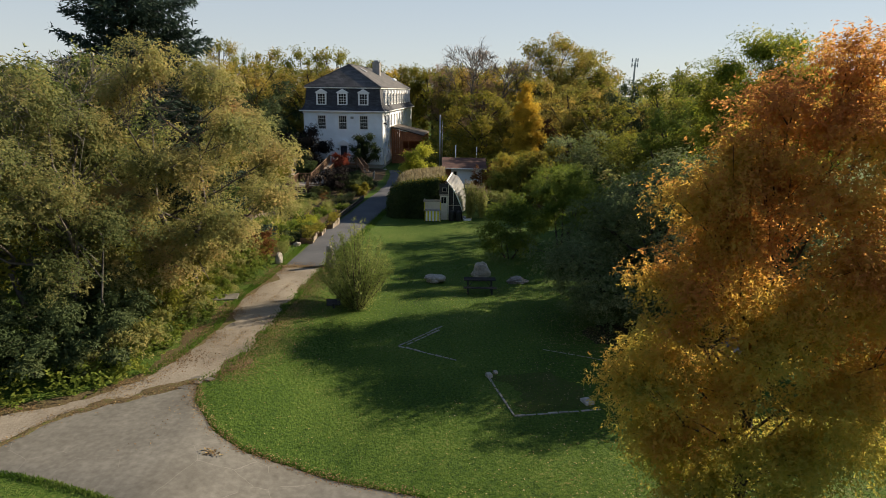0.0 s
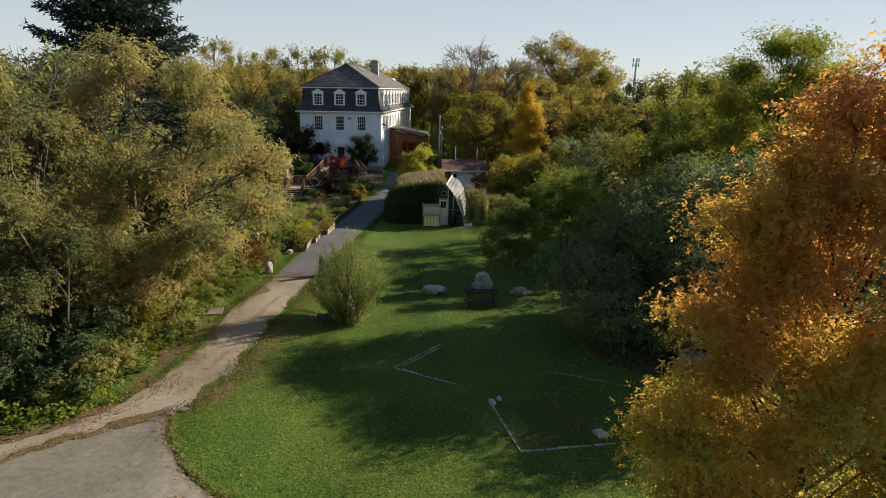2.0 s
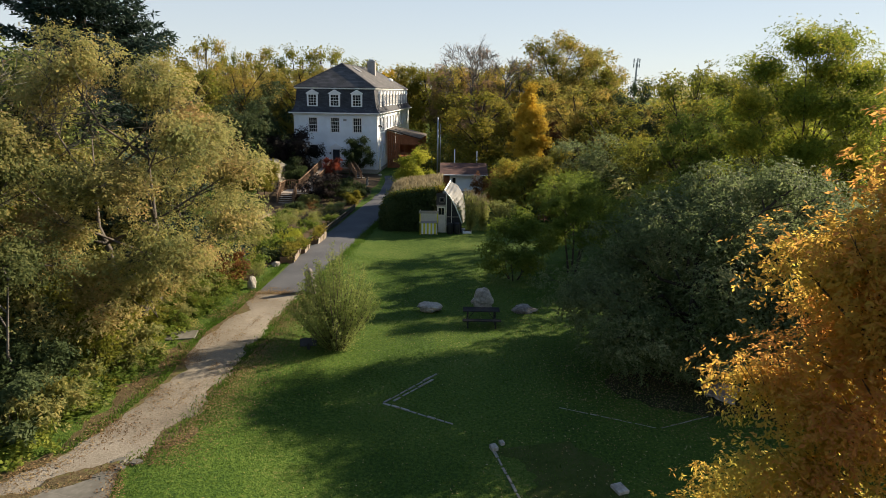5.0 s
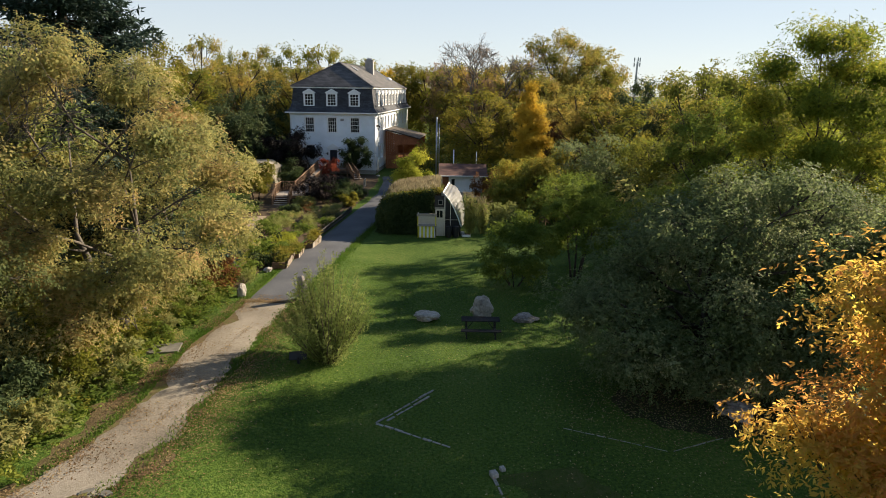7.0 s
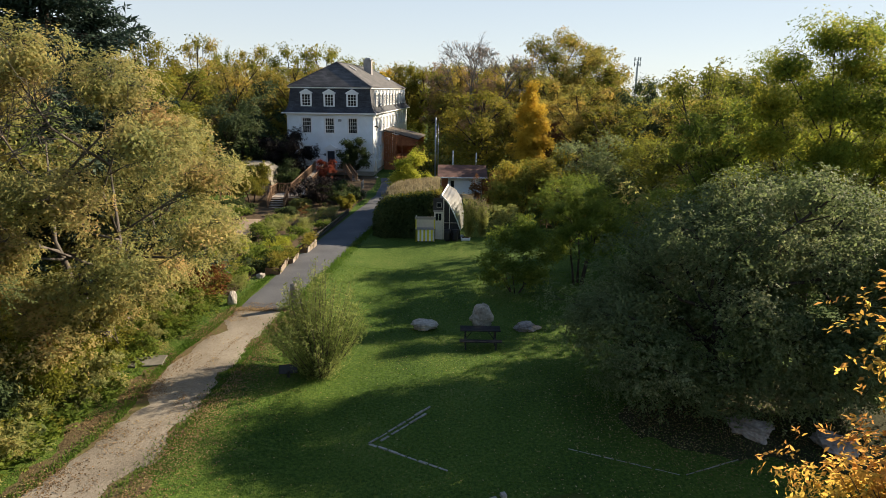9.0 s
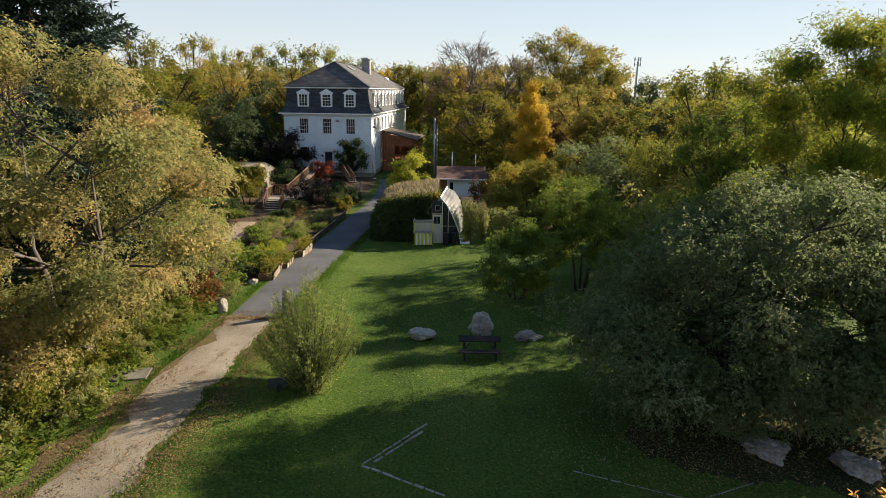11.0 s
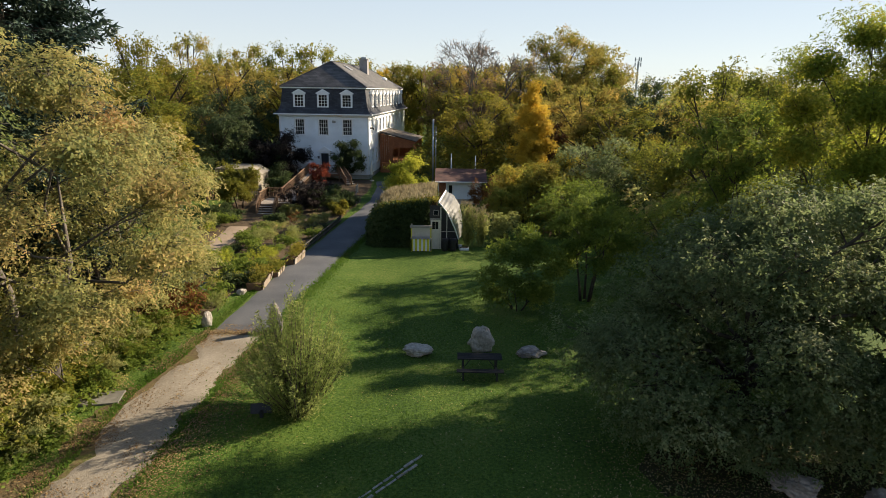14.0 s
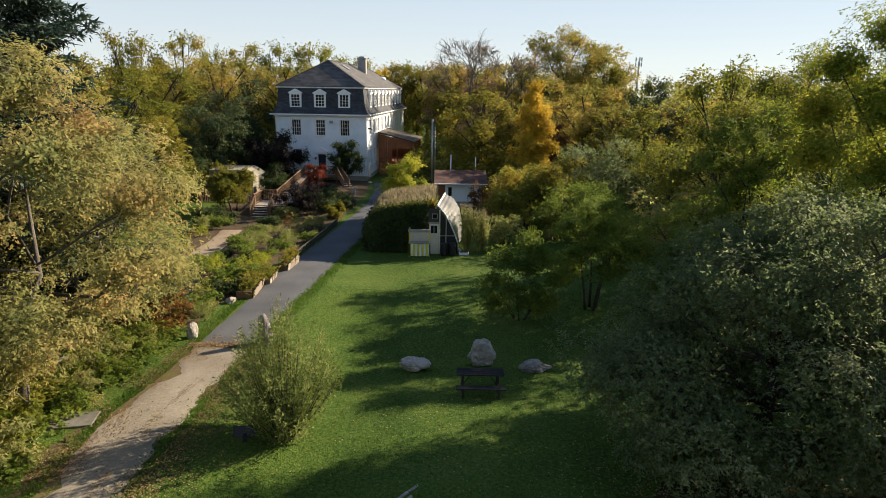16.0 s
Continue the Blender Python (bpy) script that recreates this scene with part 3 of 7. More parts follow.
def conifer(x, y, top, r, label, seed, whorls=22, per=13, needles=60, size=0.4):
    """A spruce: drooping boughs in whorls, each with hanging twigs of short needles."""
    rng = np.random.default_rng(seed)
    g = Geo()
    g.tube([(0, 0, 0), (0, 0, top * 0.5), (0, 0, top)], [top * 0.017 + 0.05, top * 0.01 + 0.03, 0.02], 8)
    tris = []
    for i in range(whorls):
        h = i / (whorls - 1)
        for k in range(per if h < 0.85 else 7):
            z = top * (0.08 + 0.9 * h) + rng.uniform(-0.5, 0.5) * top * 0.9 / whorls * 1.5 * (1 - h)
            a = rng.uniform(0, 6.283)
            ln = r * (1 - h) ** 0.8 * rng.uniform(0.55, 1.12) + 0.25
            d = np.array([math.cos(a), math.sin(a), 0.0])
            side = np.array([-d[1], d[0], 0])
            sag = (-0.30 + 0.35 * h) * ln
            n = int(needles * (0.35 + 0.65 * (1 - h)))
            # twigs along the bough, and needles along each twig
            t0 = rng.uniform(0.05, 1, (n, 1)) ** 0.7
            axis_p = d * t0 * ln + np.array([0, 0, 1.0]) * (z + sag * t0 + 0.20 * ln * t0 ** 3)
            tw = unit(d * 0.6 + side * rng.normal(0, 0.9, (n, 1)) + np.array([0, 0, -0.55]) * (1.1 - t0) + rng.normal(0, 0.2, (n, 3)))
            tl = (0.28 + 0.30 * (1 - t0)) * min(1.6, ln * 0.4 + 0.25)
            for f in (0.15, 0.5, 0.85):
                p = axis_p + tw * tl * f + rng.normal(0, 0.05, (n, 3))
                nd = unit(tw + rng.normal(0, 0.45, (n, 3)))
                sd = unit(np.cross(nd, rng.normal(0, 0.6, (n, 3)) + np.array([0, 0, 1.0])))
                w = size * rng.uniform(0.6, 1.3, (n, 1))
                tris.append(blade(p, nd, sd, w, w * 0.21, 0.0, True))
            if k % 2 == 0:
                e1 = d * ln * 0.9 + np.array([0, 0, z + sag * 0.9])
                g.tube([(0, 0, z), (d * ln * 0.5 + np.array([0, 0, z + sag * 0.5])), e1], [0.05, 0.035, 0.012], 4)
    e = thing("spruce_tree", (x, y, G(x, y) - 0.05), label, "tree")
    part("trunk", g.mesh("trunk", BARK, True), e)
    part("crown", quads_mesh("crown", np.concatenate(tris), SPRUCE), e)
    return e


def bare_meshes(seed, height, spread, bark, leaf, levels=5, trunk=0.2, fork=0.4, n_leaves=300, size=0.1, least=0.012):
    """A leafless tree: branches that fork again and again into fine twigs, with a few last leaves at the tips."""
    rng = np.random.default_rng(seed)
    g = Geo()
    tips = []

    def grow(p, way, ln, rad, level):
        bend = rng.normal(0, 0.18, 3)
        mid = p + unit(way + bend) * ln * 0.5
        end = mid + unit(way - bend * 0.6 + np.array([0, 0, 0.10])) * ln * 0.5
        rad = max(rad, least)
        g.tube([p, mid, end], [rad, rad * 0.82, rad * 0.62], 6 if level > 3 else 3)
        if level == 0:
            tips.append(end)
            return
        for k in range(3 if level > 1 else 4):
            s = rng.uniform(0.55, 1.0) if k else 1.0
            q = p + (mid - p) * min(1, s * 2) + (end - mid) * max(0, s * 2 - 1)
            a = rng.uniform(0, 6.283)
            x = unit(np.cross(way, np.array([0.3, 0.2, 1.0]) + rng.normal(0, 0.3, 3)))
            y = np.cross(way, x)
            open_ = rng.uniform(0.35, 0.75) * spread
            new_way = unit(way + (x * math.cos(a) + y * math.sin(a)) * open_ + np.array([0, 0, 0.06]))
            grow(q, new_way, ln * rng.uniform(0.58, 0.82), rad * rng.uniform(0.45, 0.62), level - 1)

    grow(np.zeros(3), np.array([0.03, 0.0, 1.0]), height * fork, trunk, levels)
    tips = np.array(tips)
    scale = np.array([1, 1, height / max(p[2] for p in g.v)])
    g.v = [tuple(np.array(p) * scale) for p in g.v]
    c = tips[rng.integers(len(tips), size=n_leaves)] * scale
    q = leaves(rng, c, np.tile([0, 0, 1.0], (n_leaves, 1)), 3, 0.12, size, 0.5, 0.5, rank=3, plain=True)
    return g.mesh("trunk", bark, True), quads_mesh("crown", q, leaf)


def ribbon(name, edge_a, edge_b, rows, cols, lift, mat, label, category, jitter=0.0, seed=1, thick=0.0):
    """A strip laid on the ground between two edges."""
    rng = np.random.default_rng(seed)

    def even(edge):
        p = np.array(edge, float)
        s = np.concatenate([[0], np.cumsum(np.linalg.norm(np.diff(p, axis=0), axis=1))])
        u = np.linspace(0, s[-1], rows)
        return np.stack([np.interp(u, s, p[:, 0]), np.interp(u, s, p[:, 1])], 1)

    a, b = even(edge_a), even(edge_b)
    wob = lambda: np.convolve(rng.normal(0, jitter, rows + 8), np.ones(5) / 2.4, "valid")[:rows] if jitter else np.zeros(rows)
    side = unit(b - a)
    a, b = a + side * wob()[:, None], b + side * wob()[:, None]
    g = Geo()
    vs = []
    for i in range(rows):
        for j in range(cols + 1):
            t = j / cols
            x, y = a[i] * (1 - t) + b[i] * t
            edge = -0.05 if j in (0, cols) else 0.0
            vs.append((x, y, G(x, y) + lift + edge))
    w = cols + 1
    g.add(vs, [(i * w + j, i * w + j + 1, (i + 1) * w + j + 1, (i + 1) * w + j) for i in range(rows - 1) for j in range(cols)])
    me = g.mesh(name, mat, True)
    if me.polygons[0].normal.z < 0:
        me.flip_normals()
    ob = new(name, me)
    return tagged(ob, label, category, kind="structure")


def rock(x, y, sx, sy, sz, label, seed, mat=STONE, rz=0.0, jag=0.22, name="boulder", sink=0.08, top=1.0):
    """A broken boulder with facets and a lumpy skin; top: how much narrower it is above."""
    rng = np.random.default_rng(seed)
    bm = bmesh.new()
    bmesh.ops.create_icosphere(bm, subdivisions=4, radius=1.0)
    planes = [(Vector(unit(rng.normal(0, 1, 3) * np.array([1, 1, 0.5]))), rng.uniform(0.72, 0.95)) for _ in range(12)]
    o = Vector(rng.uniform(0, 50, 3))
    for v in bm.verts:
        p = v.co.copy()
        k = max(abs(p.x), abs(p.y), abs(p.z))
        p = p.lerp(p / k, 0.42)
        for n, d in planes:
            k = p.dot(n)
            if k > d:
                p -= n * (k - d) * 0.95
        p += v.normal * (noise.noise(p * 1.5 + o) * jag + noise.noise(p * 4 + o) * jag * 0.62 + noise.noise(p * 11 + o) * jag * 0.36)
        h = (p.z + 1) / 2
        t = 1 - (1 - top) * max(0.0, h) ** 1.4
        v.co = Vector((p.x * sx / 2 * t, p.y * sy / 2 * t, h * sz))
    me = bpy.data.meshes.new(name)
    bm.to_mesh(me)
    bm.free()
    me.materials.append(mat)
    ob = new(name, me)
    ob.matrix_basis = pose(x, y, G(x, y) - sink, 0, 0, rz)
    return tagged(ob, label, "rock")


def scatter(name, rng, x, y, z, size, mat, label, category, aspect=0.6, up=2.5):
    """Loose leaves that lie about, as one mesh."""
    n = len(x)
    p = np.stack([x, y, z], 1)
    d = unit(rng.normal(0, 1, (n, 3)) * np.array([1, 1, 0.25]))
    s = unit(np.cross(d, rng.normal(0, 0.5, (n, 3)) + np.array([0, 0, up])))
    L = size * rng.uniform(0.6, 1.4, (n, 1))
    m = p + d * L * 0.5
    q = np.stack([p, m + s * L * aspect / 2, p + d * L, m - s * L * aspect / 2], 1)
    return tagged(new(name, quads_mesh(name, q, mat)), label, category, kind="stuff")


# ---- ground ----
def axis(*spans):
    out = []
    for a, b, step in spans:
        out += list(np.arange(a, b, step))
    return out + [spans[-1][1]]


GX = axis((-900, -60, 60), (-60, -18, 3), (-18, 16, 0.5), (16, 60, 3), (60, 900, 60))
GY = axis((-300, 0, 30), (0, 8, 2), (8, 60, 0.5), (60, 90, 1.0), (90, 130, 4), (130, 1900, 90))
gx, gy = np.meshgrid(GX, GY)
gz = ground_z(gx, gy)
g = Geo()
W = len(GX)
g.add(np.stack([gx.ravel(), gy.ravel(), gz.ravel()], 1).tolist(), [(i * W + j, i * W + j + 1, (i + 1) * W + j + 1, (i + 1) * W + j) for i in range(len(GY) - 1) for j in range(W - 1)])
tagged(new("ground", g.mesh("ground", LAWN, True)), "mown green lawn with fallen leaves and shady dips", "lawn", kind="structure")

DRIVE_L = [(-24, 13.0), (-18, 15.6), (-13.95, 17.06), (-11.93, 18.2), (-10.65, 19.5), (-10.1, 21.5), (-9.8, 24.9), (-10.2, 29.9), (-9.85, 32.9), (-9.8, 36.2)]
DRIVE_R = [(-20, 9.5), (-14.5, 13.0), (-12.5, 15.8), (-10.8, 17.8), (-8.62, 19.47), (-8.0, 20.6), (-7.66, 23.7), (-7.5, 27.9), (-7.4, 33.0), (-7.4, 36.2)]
VERGE = surface("leafy_verge", [(0.32, (0.060, 0.042, 0.024)), (0.5, (0.105, 0.080, 0.042)), (0.62, (0.085, 0.095, 0.026)), (0.75, (0.16, 0.125, 0.075))], 0.9, 7.0, 0.6, 0.95, 0.9, 0.04, spec=0.1)
ribbon("verge", [(x - (1.05 if 19 < y < 29 else 0.75), y + 0.35) for x, y in DRIVE_L], [(x + 0.12, y - 0.05) for x, y in DRIVE_R], 110, 10, 0.014, VERGE, "bare brown verge with trodden leaves beside the drive", "verge", 0.3, 13)
ribbon("gravel_road", DRIVE_L, DRIVE_R, 120, 10, 0.03, GRAVEL, "pale worn gravel drive strewn with brown leaves", "drive", 0.2, 3)
ROAD_L = [(-9.9, 36.0), (-9.77, 41), (-9.5, 49), (-8.83, 56.5), (-8.1, 62.5), (-7.3, 67.5), (-6.8, 73), (-7.0, 80), (-7.5, 84)]
ROAD_R = [(-7.4, 36.0), (-7.15, 40), (-6.62, 45.6), (-6.04, 52.5), (-5.5, 57.5), (-5.05, 63.8), (-4.8, 68), (-4.6, 73), (-4.6, 80), (-4.9, 84)]
ribbon("asphalt_road", ROAD_L, ROAD_R, 110, 8, 0.035, ASPHALT, "dark grey asphalt lane leading to the white house", "lane", 0.035, 4)
THIN_GRASS = surface("thin_worn_grass", [(0.3, (0.024, 0.042, 0.008)), (0.5, (0.048, 0.066, 0.014)), (0.64, (0.070, 0.072, 0.024)), (0.76, (0.10, 0.080, 0.045))], 0.8, 6.0, 0.5, 0.95, 0.9, 0.04, spec=0.1, bump_scale=22)
ribbon("bare_bed", [(2.05, 21.6), (2.4, 20.2), (2.75, 18.75)], [(4.9, 22.2), (5.6, 20.8), (5.7, 19.3)], 20, 8, 0.008, THIN_GRASS, "thin worn grass over bare earth inside the stone edging", "bed", 0.22, 14)
# bare soil and thin grass under the apple trees, coloured darker than SOIL
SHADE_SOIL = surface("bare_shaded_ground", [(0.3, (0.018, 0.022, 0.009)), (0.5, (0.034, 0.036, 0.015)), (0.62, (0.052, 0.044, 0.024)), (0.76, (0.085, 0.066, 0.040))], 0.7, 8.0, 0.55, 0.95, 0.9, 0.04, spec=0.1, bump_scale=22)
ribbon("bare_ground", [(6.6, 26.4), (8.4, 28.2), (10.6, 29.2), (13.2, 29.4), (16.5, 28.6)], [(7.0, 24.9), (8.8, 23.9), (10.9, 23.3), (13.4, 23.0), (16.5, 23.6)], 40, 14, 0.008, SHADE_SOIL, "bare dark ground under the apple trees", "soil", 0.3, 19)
SLAB_A = [(-14.5, 9.0), (-13.6, 13.0), (-12.68, 15.28), (-12.04, 16.87), (-10.8, 17.85), (-9.4, 18.85), (-8.62, 19.4), (-8.15, 18.05), (-7.0, 16.5), (-5.8, 15.65), (-4.2, 15.3), (-2.5, 14.68), (-0.5, 14.17), (1.3, 13.3), (2.7, 11.6), (3.4, 9.0), (3.6, 5.0), (3.6, -4.0)]
SLAB_B = [(-13.2, 9.0), (-12.6, 12.6), (-12.2, 13.9), (-11.8, 14.07), (-11.2, 13.95), (-10.4, 13.75), (-9.6, 13.5), (-8.56, 13.14), (-7.5, 12.7), (-6.4, 12.2), (-5.2, 11.7), (-3.5, 11.2), (-2.0, 10.4), (-1.0, 9.2), (-0.4, 7.6), (-0.2, 5.0), (-0.2, -4.0)]
ribbon("concrete_pad", SLAB_A, SLAB_B, 150, 10, 0.065, CONCRETE, "worn grey-brown concrete pad with cracked edges", "pavement", 0.035, 5)
ribbon("soil_strip", [(-13.75, 12.9), (-12.85, 15.35), (-12.2, 17.05), (-10.95, 18.1), (-9.55, 19.1), (-8.75, 19.75)], [(-13.5, 13.1), (-12.5, 15.3), (-11.85, 16.8), (-10.65, 17.75), (-9.3, 18.7), (-8.6, 19.3)], 70, 3, 0.078, VERGE, "strip of brown soil and leaves between gravel and concrete", "soil", 0.13, 18)
ribbon("garden_soil", [(-26, 38), (-22, 48), (-20, 58), (-18, 63.4)], [(-10.0, 38), (-9.9, 42), (-9.5, 50), (-8.4, 63.4)], 40, 10, 0.02, SOIL, "dark garden soil under dense planting", "soil", 0.1, 6)
ribbon("garden_soil", [(-21, 63.5), (-21, 72), (-20, 80), (-19.5, 85.5)], [(-7.9, 63.5), (-7.2, 69), (-6.9, 76), (-7.2, 85.5)], 60, 12, 0.02, SOIL, "dark mulched soil under the shrubs before the house", "soil", 0.1, 16)
ribbon("sandy_track", [(-22, 38), (-19, 44), (-16.9, 52), (-17.4, 60)], [(-19.6, 38), (-16.8, 44), (-14.9, 52), (-15.6, 60)], 40, 6, 0.05, SAND, "narrow sandy footpath through the garden", "footpath", 0.12, 7)


# ---- white house ----
def wall_mesh(name, length, z0, z1, thick, holes, mat):
    """A wall along x with its outer face at y = 0 and holes (x0, z0, x1, z1) cut through it."""
    xs = sorted({0.0, length, *[h[0] for h in holes], *[h[2] for h in holes]})
    zs = sorted({z0, z1, *[h[1] for h in holes], *[h[3] for h in holes]})
    solid = lambda i, j: 0 <= i < len(xs) - 1 and 0 <= j < len(zs) - 1 and not any(h[0] - 1e-6 <= xs[i] and xs[i + 1] <= h[2] + 1e-6 and h[1] - 1e-6 <= zs[j] and zs[j + 1] <= h[3] + 1e-6 for h in holes)
    g = Geo()
    for i in range(len(xs) - 1):
        for j in range(len(zs) - 1):
            if not solid(i, j):
                continue
            a, b, c, d = xs[i], xs[i + 1], zs[j], zs[j + 1]
            g.add([(a, 0, c), (b, 0, c), (b, 0, d), (a, 0, d)], [(0, 1, 2, 3)])
            g.add([(a, thick, c), (b, thick, c), (b, thick, d), (a, thick, d)], [(3, 2, 1, 0)])
            if not solid(i - 1, j):
                g.add([(a, 0, c), (a, 0, d), (a, thick, d), (a, thick, c)], [(0, 1, 2, 3)])
            if not solid(i + 1, j):
                g.add([(b, 0, c), (b, thick, c), (b, thick, d), (b, 0, d)], [(0, 1, 2, 3)])
            if not solid(i, j - 1):
                g.add([(a, 0, c), (a, thick, c), (b, thick, c), (b, 0, c)], [(0, 1, 2, 3)])
            if not solid(i, j + 1):
                g.add([(a, 0, d), (b, 0, d), (b, thick, d), (a, thick, d)], [(0, 1, 2, 3)])
    return g.mesh(name, mat)


def window_unit(w, h, cols, rows, parent, m, sill=True):
    """A sash window: casing proud of the wall, bars, a dark pane and a sill. Its lower left corner is the origin."""
    fr = Geo()
    c = 0.10
    fr.box(-c, -0.05, -0.02, 0.0, 0.06, h + c).box(w, -0.05, -0.02, w + c, 0.06, h + c).box(0.0, -0.05, h, w, 0.06, h + c)
    win = part("window", fr.mesh("casing", TRIM), parent, m=m)
    bars = Geo()
    bars.box(0, 0.02, 0, 0.05, 0.08, h).box(w - 0.05, 0.02, 0, w, 0.08, h).box(0.05, 0.02, 0, w - 0.05, 0.08, 0.06).box(0.05, 0.02, h - 0.05, w - 0.05, 0.08, h)
    for i in range(1, cols):
        bars.box(w * i / cols - 0.018, 0.03, 0.06, w * i / cols + 0.018, 0.07, h - 0.05)
    for j in range(1, rows):
        k = 0.03 if rows % 2 == 0 and j == rows // 2 else 0.018
        bars.box(0.05, 0.032, h * j / rows - k, w - 0.05, 0.068, h * j / rows + k)
    part("sash", bars.mesh("sash", TRIM), win)
    part("pane", Geo().box(0.02, 0.085, 0.02, w - 0.02, 0.10, h - 0.02).mesh("pane", GLASS), win)
    if sill:
        part("sill", Geo().box(-c - 0.04, -0.10, -0.09, w + c + 0.04, 0.06, -0.02).mesh("sill", TRIM), win)
    return win


HW, HD = 11.2, 33.4
house = thing("house", (-8.47, 86.0, 0.0), "large white clapboard house with a dark mansard roof and dormers", "house", rz=-4.1)
front_holes = [(x, 5.42, x + 1.14, 7.33) for x in (1.97, 4.97, 7.98)] + [(x, 2.0, x + 1.14, 3.75) for x in (1.97, 7.98)] + [(5.1, 1.07, 6.08, 3.14)]
FRONT = pose(-HW, 0, 0)
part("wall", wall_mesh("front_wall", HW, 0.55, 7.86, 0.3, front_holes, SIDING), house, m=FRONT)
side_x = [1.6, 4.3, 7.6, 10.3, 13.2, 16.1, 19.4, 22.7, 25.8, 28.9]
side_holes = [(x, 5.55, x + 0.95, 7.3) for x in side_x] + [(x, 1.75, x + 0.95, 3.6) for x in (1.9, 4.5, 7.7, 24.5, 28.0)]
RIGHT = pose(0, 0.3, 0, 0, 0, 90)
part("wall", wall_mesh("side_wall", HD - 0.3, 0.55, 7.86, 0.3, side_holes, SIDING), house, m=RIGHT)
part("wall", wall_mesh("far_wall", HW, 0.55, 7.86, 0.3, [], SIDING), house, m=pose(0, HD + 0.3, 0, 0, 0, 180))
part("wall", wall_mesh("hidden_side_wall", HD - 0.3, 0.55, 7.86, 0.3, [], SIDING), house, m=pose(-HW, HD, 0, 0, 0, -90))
part("foundation", Geo().box(-HW + 0.04, 0.04, -0.8, -0.04, HD, 0.55).mesh("foundation", FOUNDATION), house, "grey stone foundation")
part("floor", Geo().box(-HW + 0.35, 0.35, 4.4, -0.35, HD - 0.3, 4.6).mesh("floor", DARK_WOOD), house)
for ca, cb in ((-HW - 0.04, -HW + 0.14), (-0.14, 0.04)):
    part("corner_board", Geo().box(ca, -0.04, 0.55, cb, -0.003, 7.62).mesh("corner_board", TRIM), house)
for x in (1.97, 4.97, 7.98):
    window_unit(1.14, 1.91, 4, 4, house, FRONT @ pose(x, 0.0, 5.42))
for x in (1.97, 7.98):
    window_unit(1.14, 1.75, 4, 4, house, FRONT @ pose(x, 0.0, 2.0))
for x in side_x:
    window_unit(0.95, 1.75, 2, 4, house, RIGHT @ pose(x, 0.0, 5.55))
for x in (1.9, 4.5, 7.7, 24.5, 28.0):
    window_unit(0.95, 1.85, 2, 4, house, RIGHT @ pose(x, 0.0, 1.75))

# front door with its pediment
dd = Geo().box(0, 0.12, 0, 0.98, 0.17, 2.07)
for px in (0.1, 0.54):
    for pz, ph in ((0.15, 0.75), (1.05, 0.85)):
        dd.box(px, 0.10, pz, px + 0.34, 0.12, pz + ph)
door = part("door", dd.mesh("door", DOOR_PAINT), house, "dark blue panelled front door", FRONT @ pose(5.1, 0, 1.07))
part("handle", Geo().tube([(0.88, 0.12, 1.0), (0.88, 0.05, 1.0), (0.80, 0.05, 1.0)], [0.015, 0.015, 0.015], 6).mesh("handle", METAL), door)
ds = Geo().box(-0.16, -0.07, 0, 0, 0.05, 2.2).box(0.98, -0.07, 0, 1.14, 0.05, 2.2).box(-0.3, -0.14, 2.2, 1.28, 0.0, 2.36)
ds.add([(-0.42, -0.16, 2.36), (1.40, -0.16, 2.36), (0.49, -0.16, 2.92), (-0.42, 0, 2.36), (1.40, 0, 2.36), (0.49, 0, 2.92)], [(0, 1, 2), (5, 4, 3), (0, 2, 5, 3), (2, 1, 4, 5), (1, 0, 3, 4)])
part("door_surround", ds.mesh("door_surround", TRIM), house, "white door surround with a pediment", FRONT @ pose(5.1, 0, 1.07))
part("wall_vent", Geo().box(6.7, -0.18, 6.92, 7.12, 0, 7.22).mesh("wall_vent", METAL, bevel=0.02), house, "dark grey wall vent", FRONT)
for lx in (4.75, 8.7):
    lamp = Geo().box(lx, -0.12, 2.5, lx + 0.14, 0, 2.75).box(lx - 0.03, -0.16, 2.75, lx + 0.17, 0.0, 2.79)
    part("wall_lamp", lamp.mesh("wall_lamp", BLACK), house, "black wall lantern", FRONT)
part("security_lamp", Geo().box(0.7, -0.35, 6.2, 0.95, 0, 6.4).box(0.75, -0.5, 6.1, 0.9, -0.35, 6.3).mesh("security_lamp", BLACK, bevel=0.02), house, "black wall-mounted flood lamp", RIGHT)


def ring_faces(profile, x0, y0, x1, y1):
    """Rings of a roof: (inset, z) pairs swept round a rectangle."""
    g = Geo()
    for d, z in profile:
        g.v += [(x0 + d, y0 + d, z), (x1 - d, y0 + d, z), (x1 - d, y1 - d, z), (x0 + d, y1 - d, z)]
    for i in range(len(profile) - 1):
        for k in range(4):
            g.f.append((i * 4 + k, i * 4 + (k + 1) % 4, i * 4 + 4 + (k + 1) % 4, i * 4 + 4 + k))
    return g


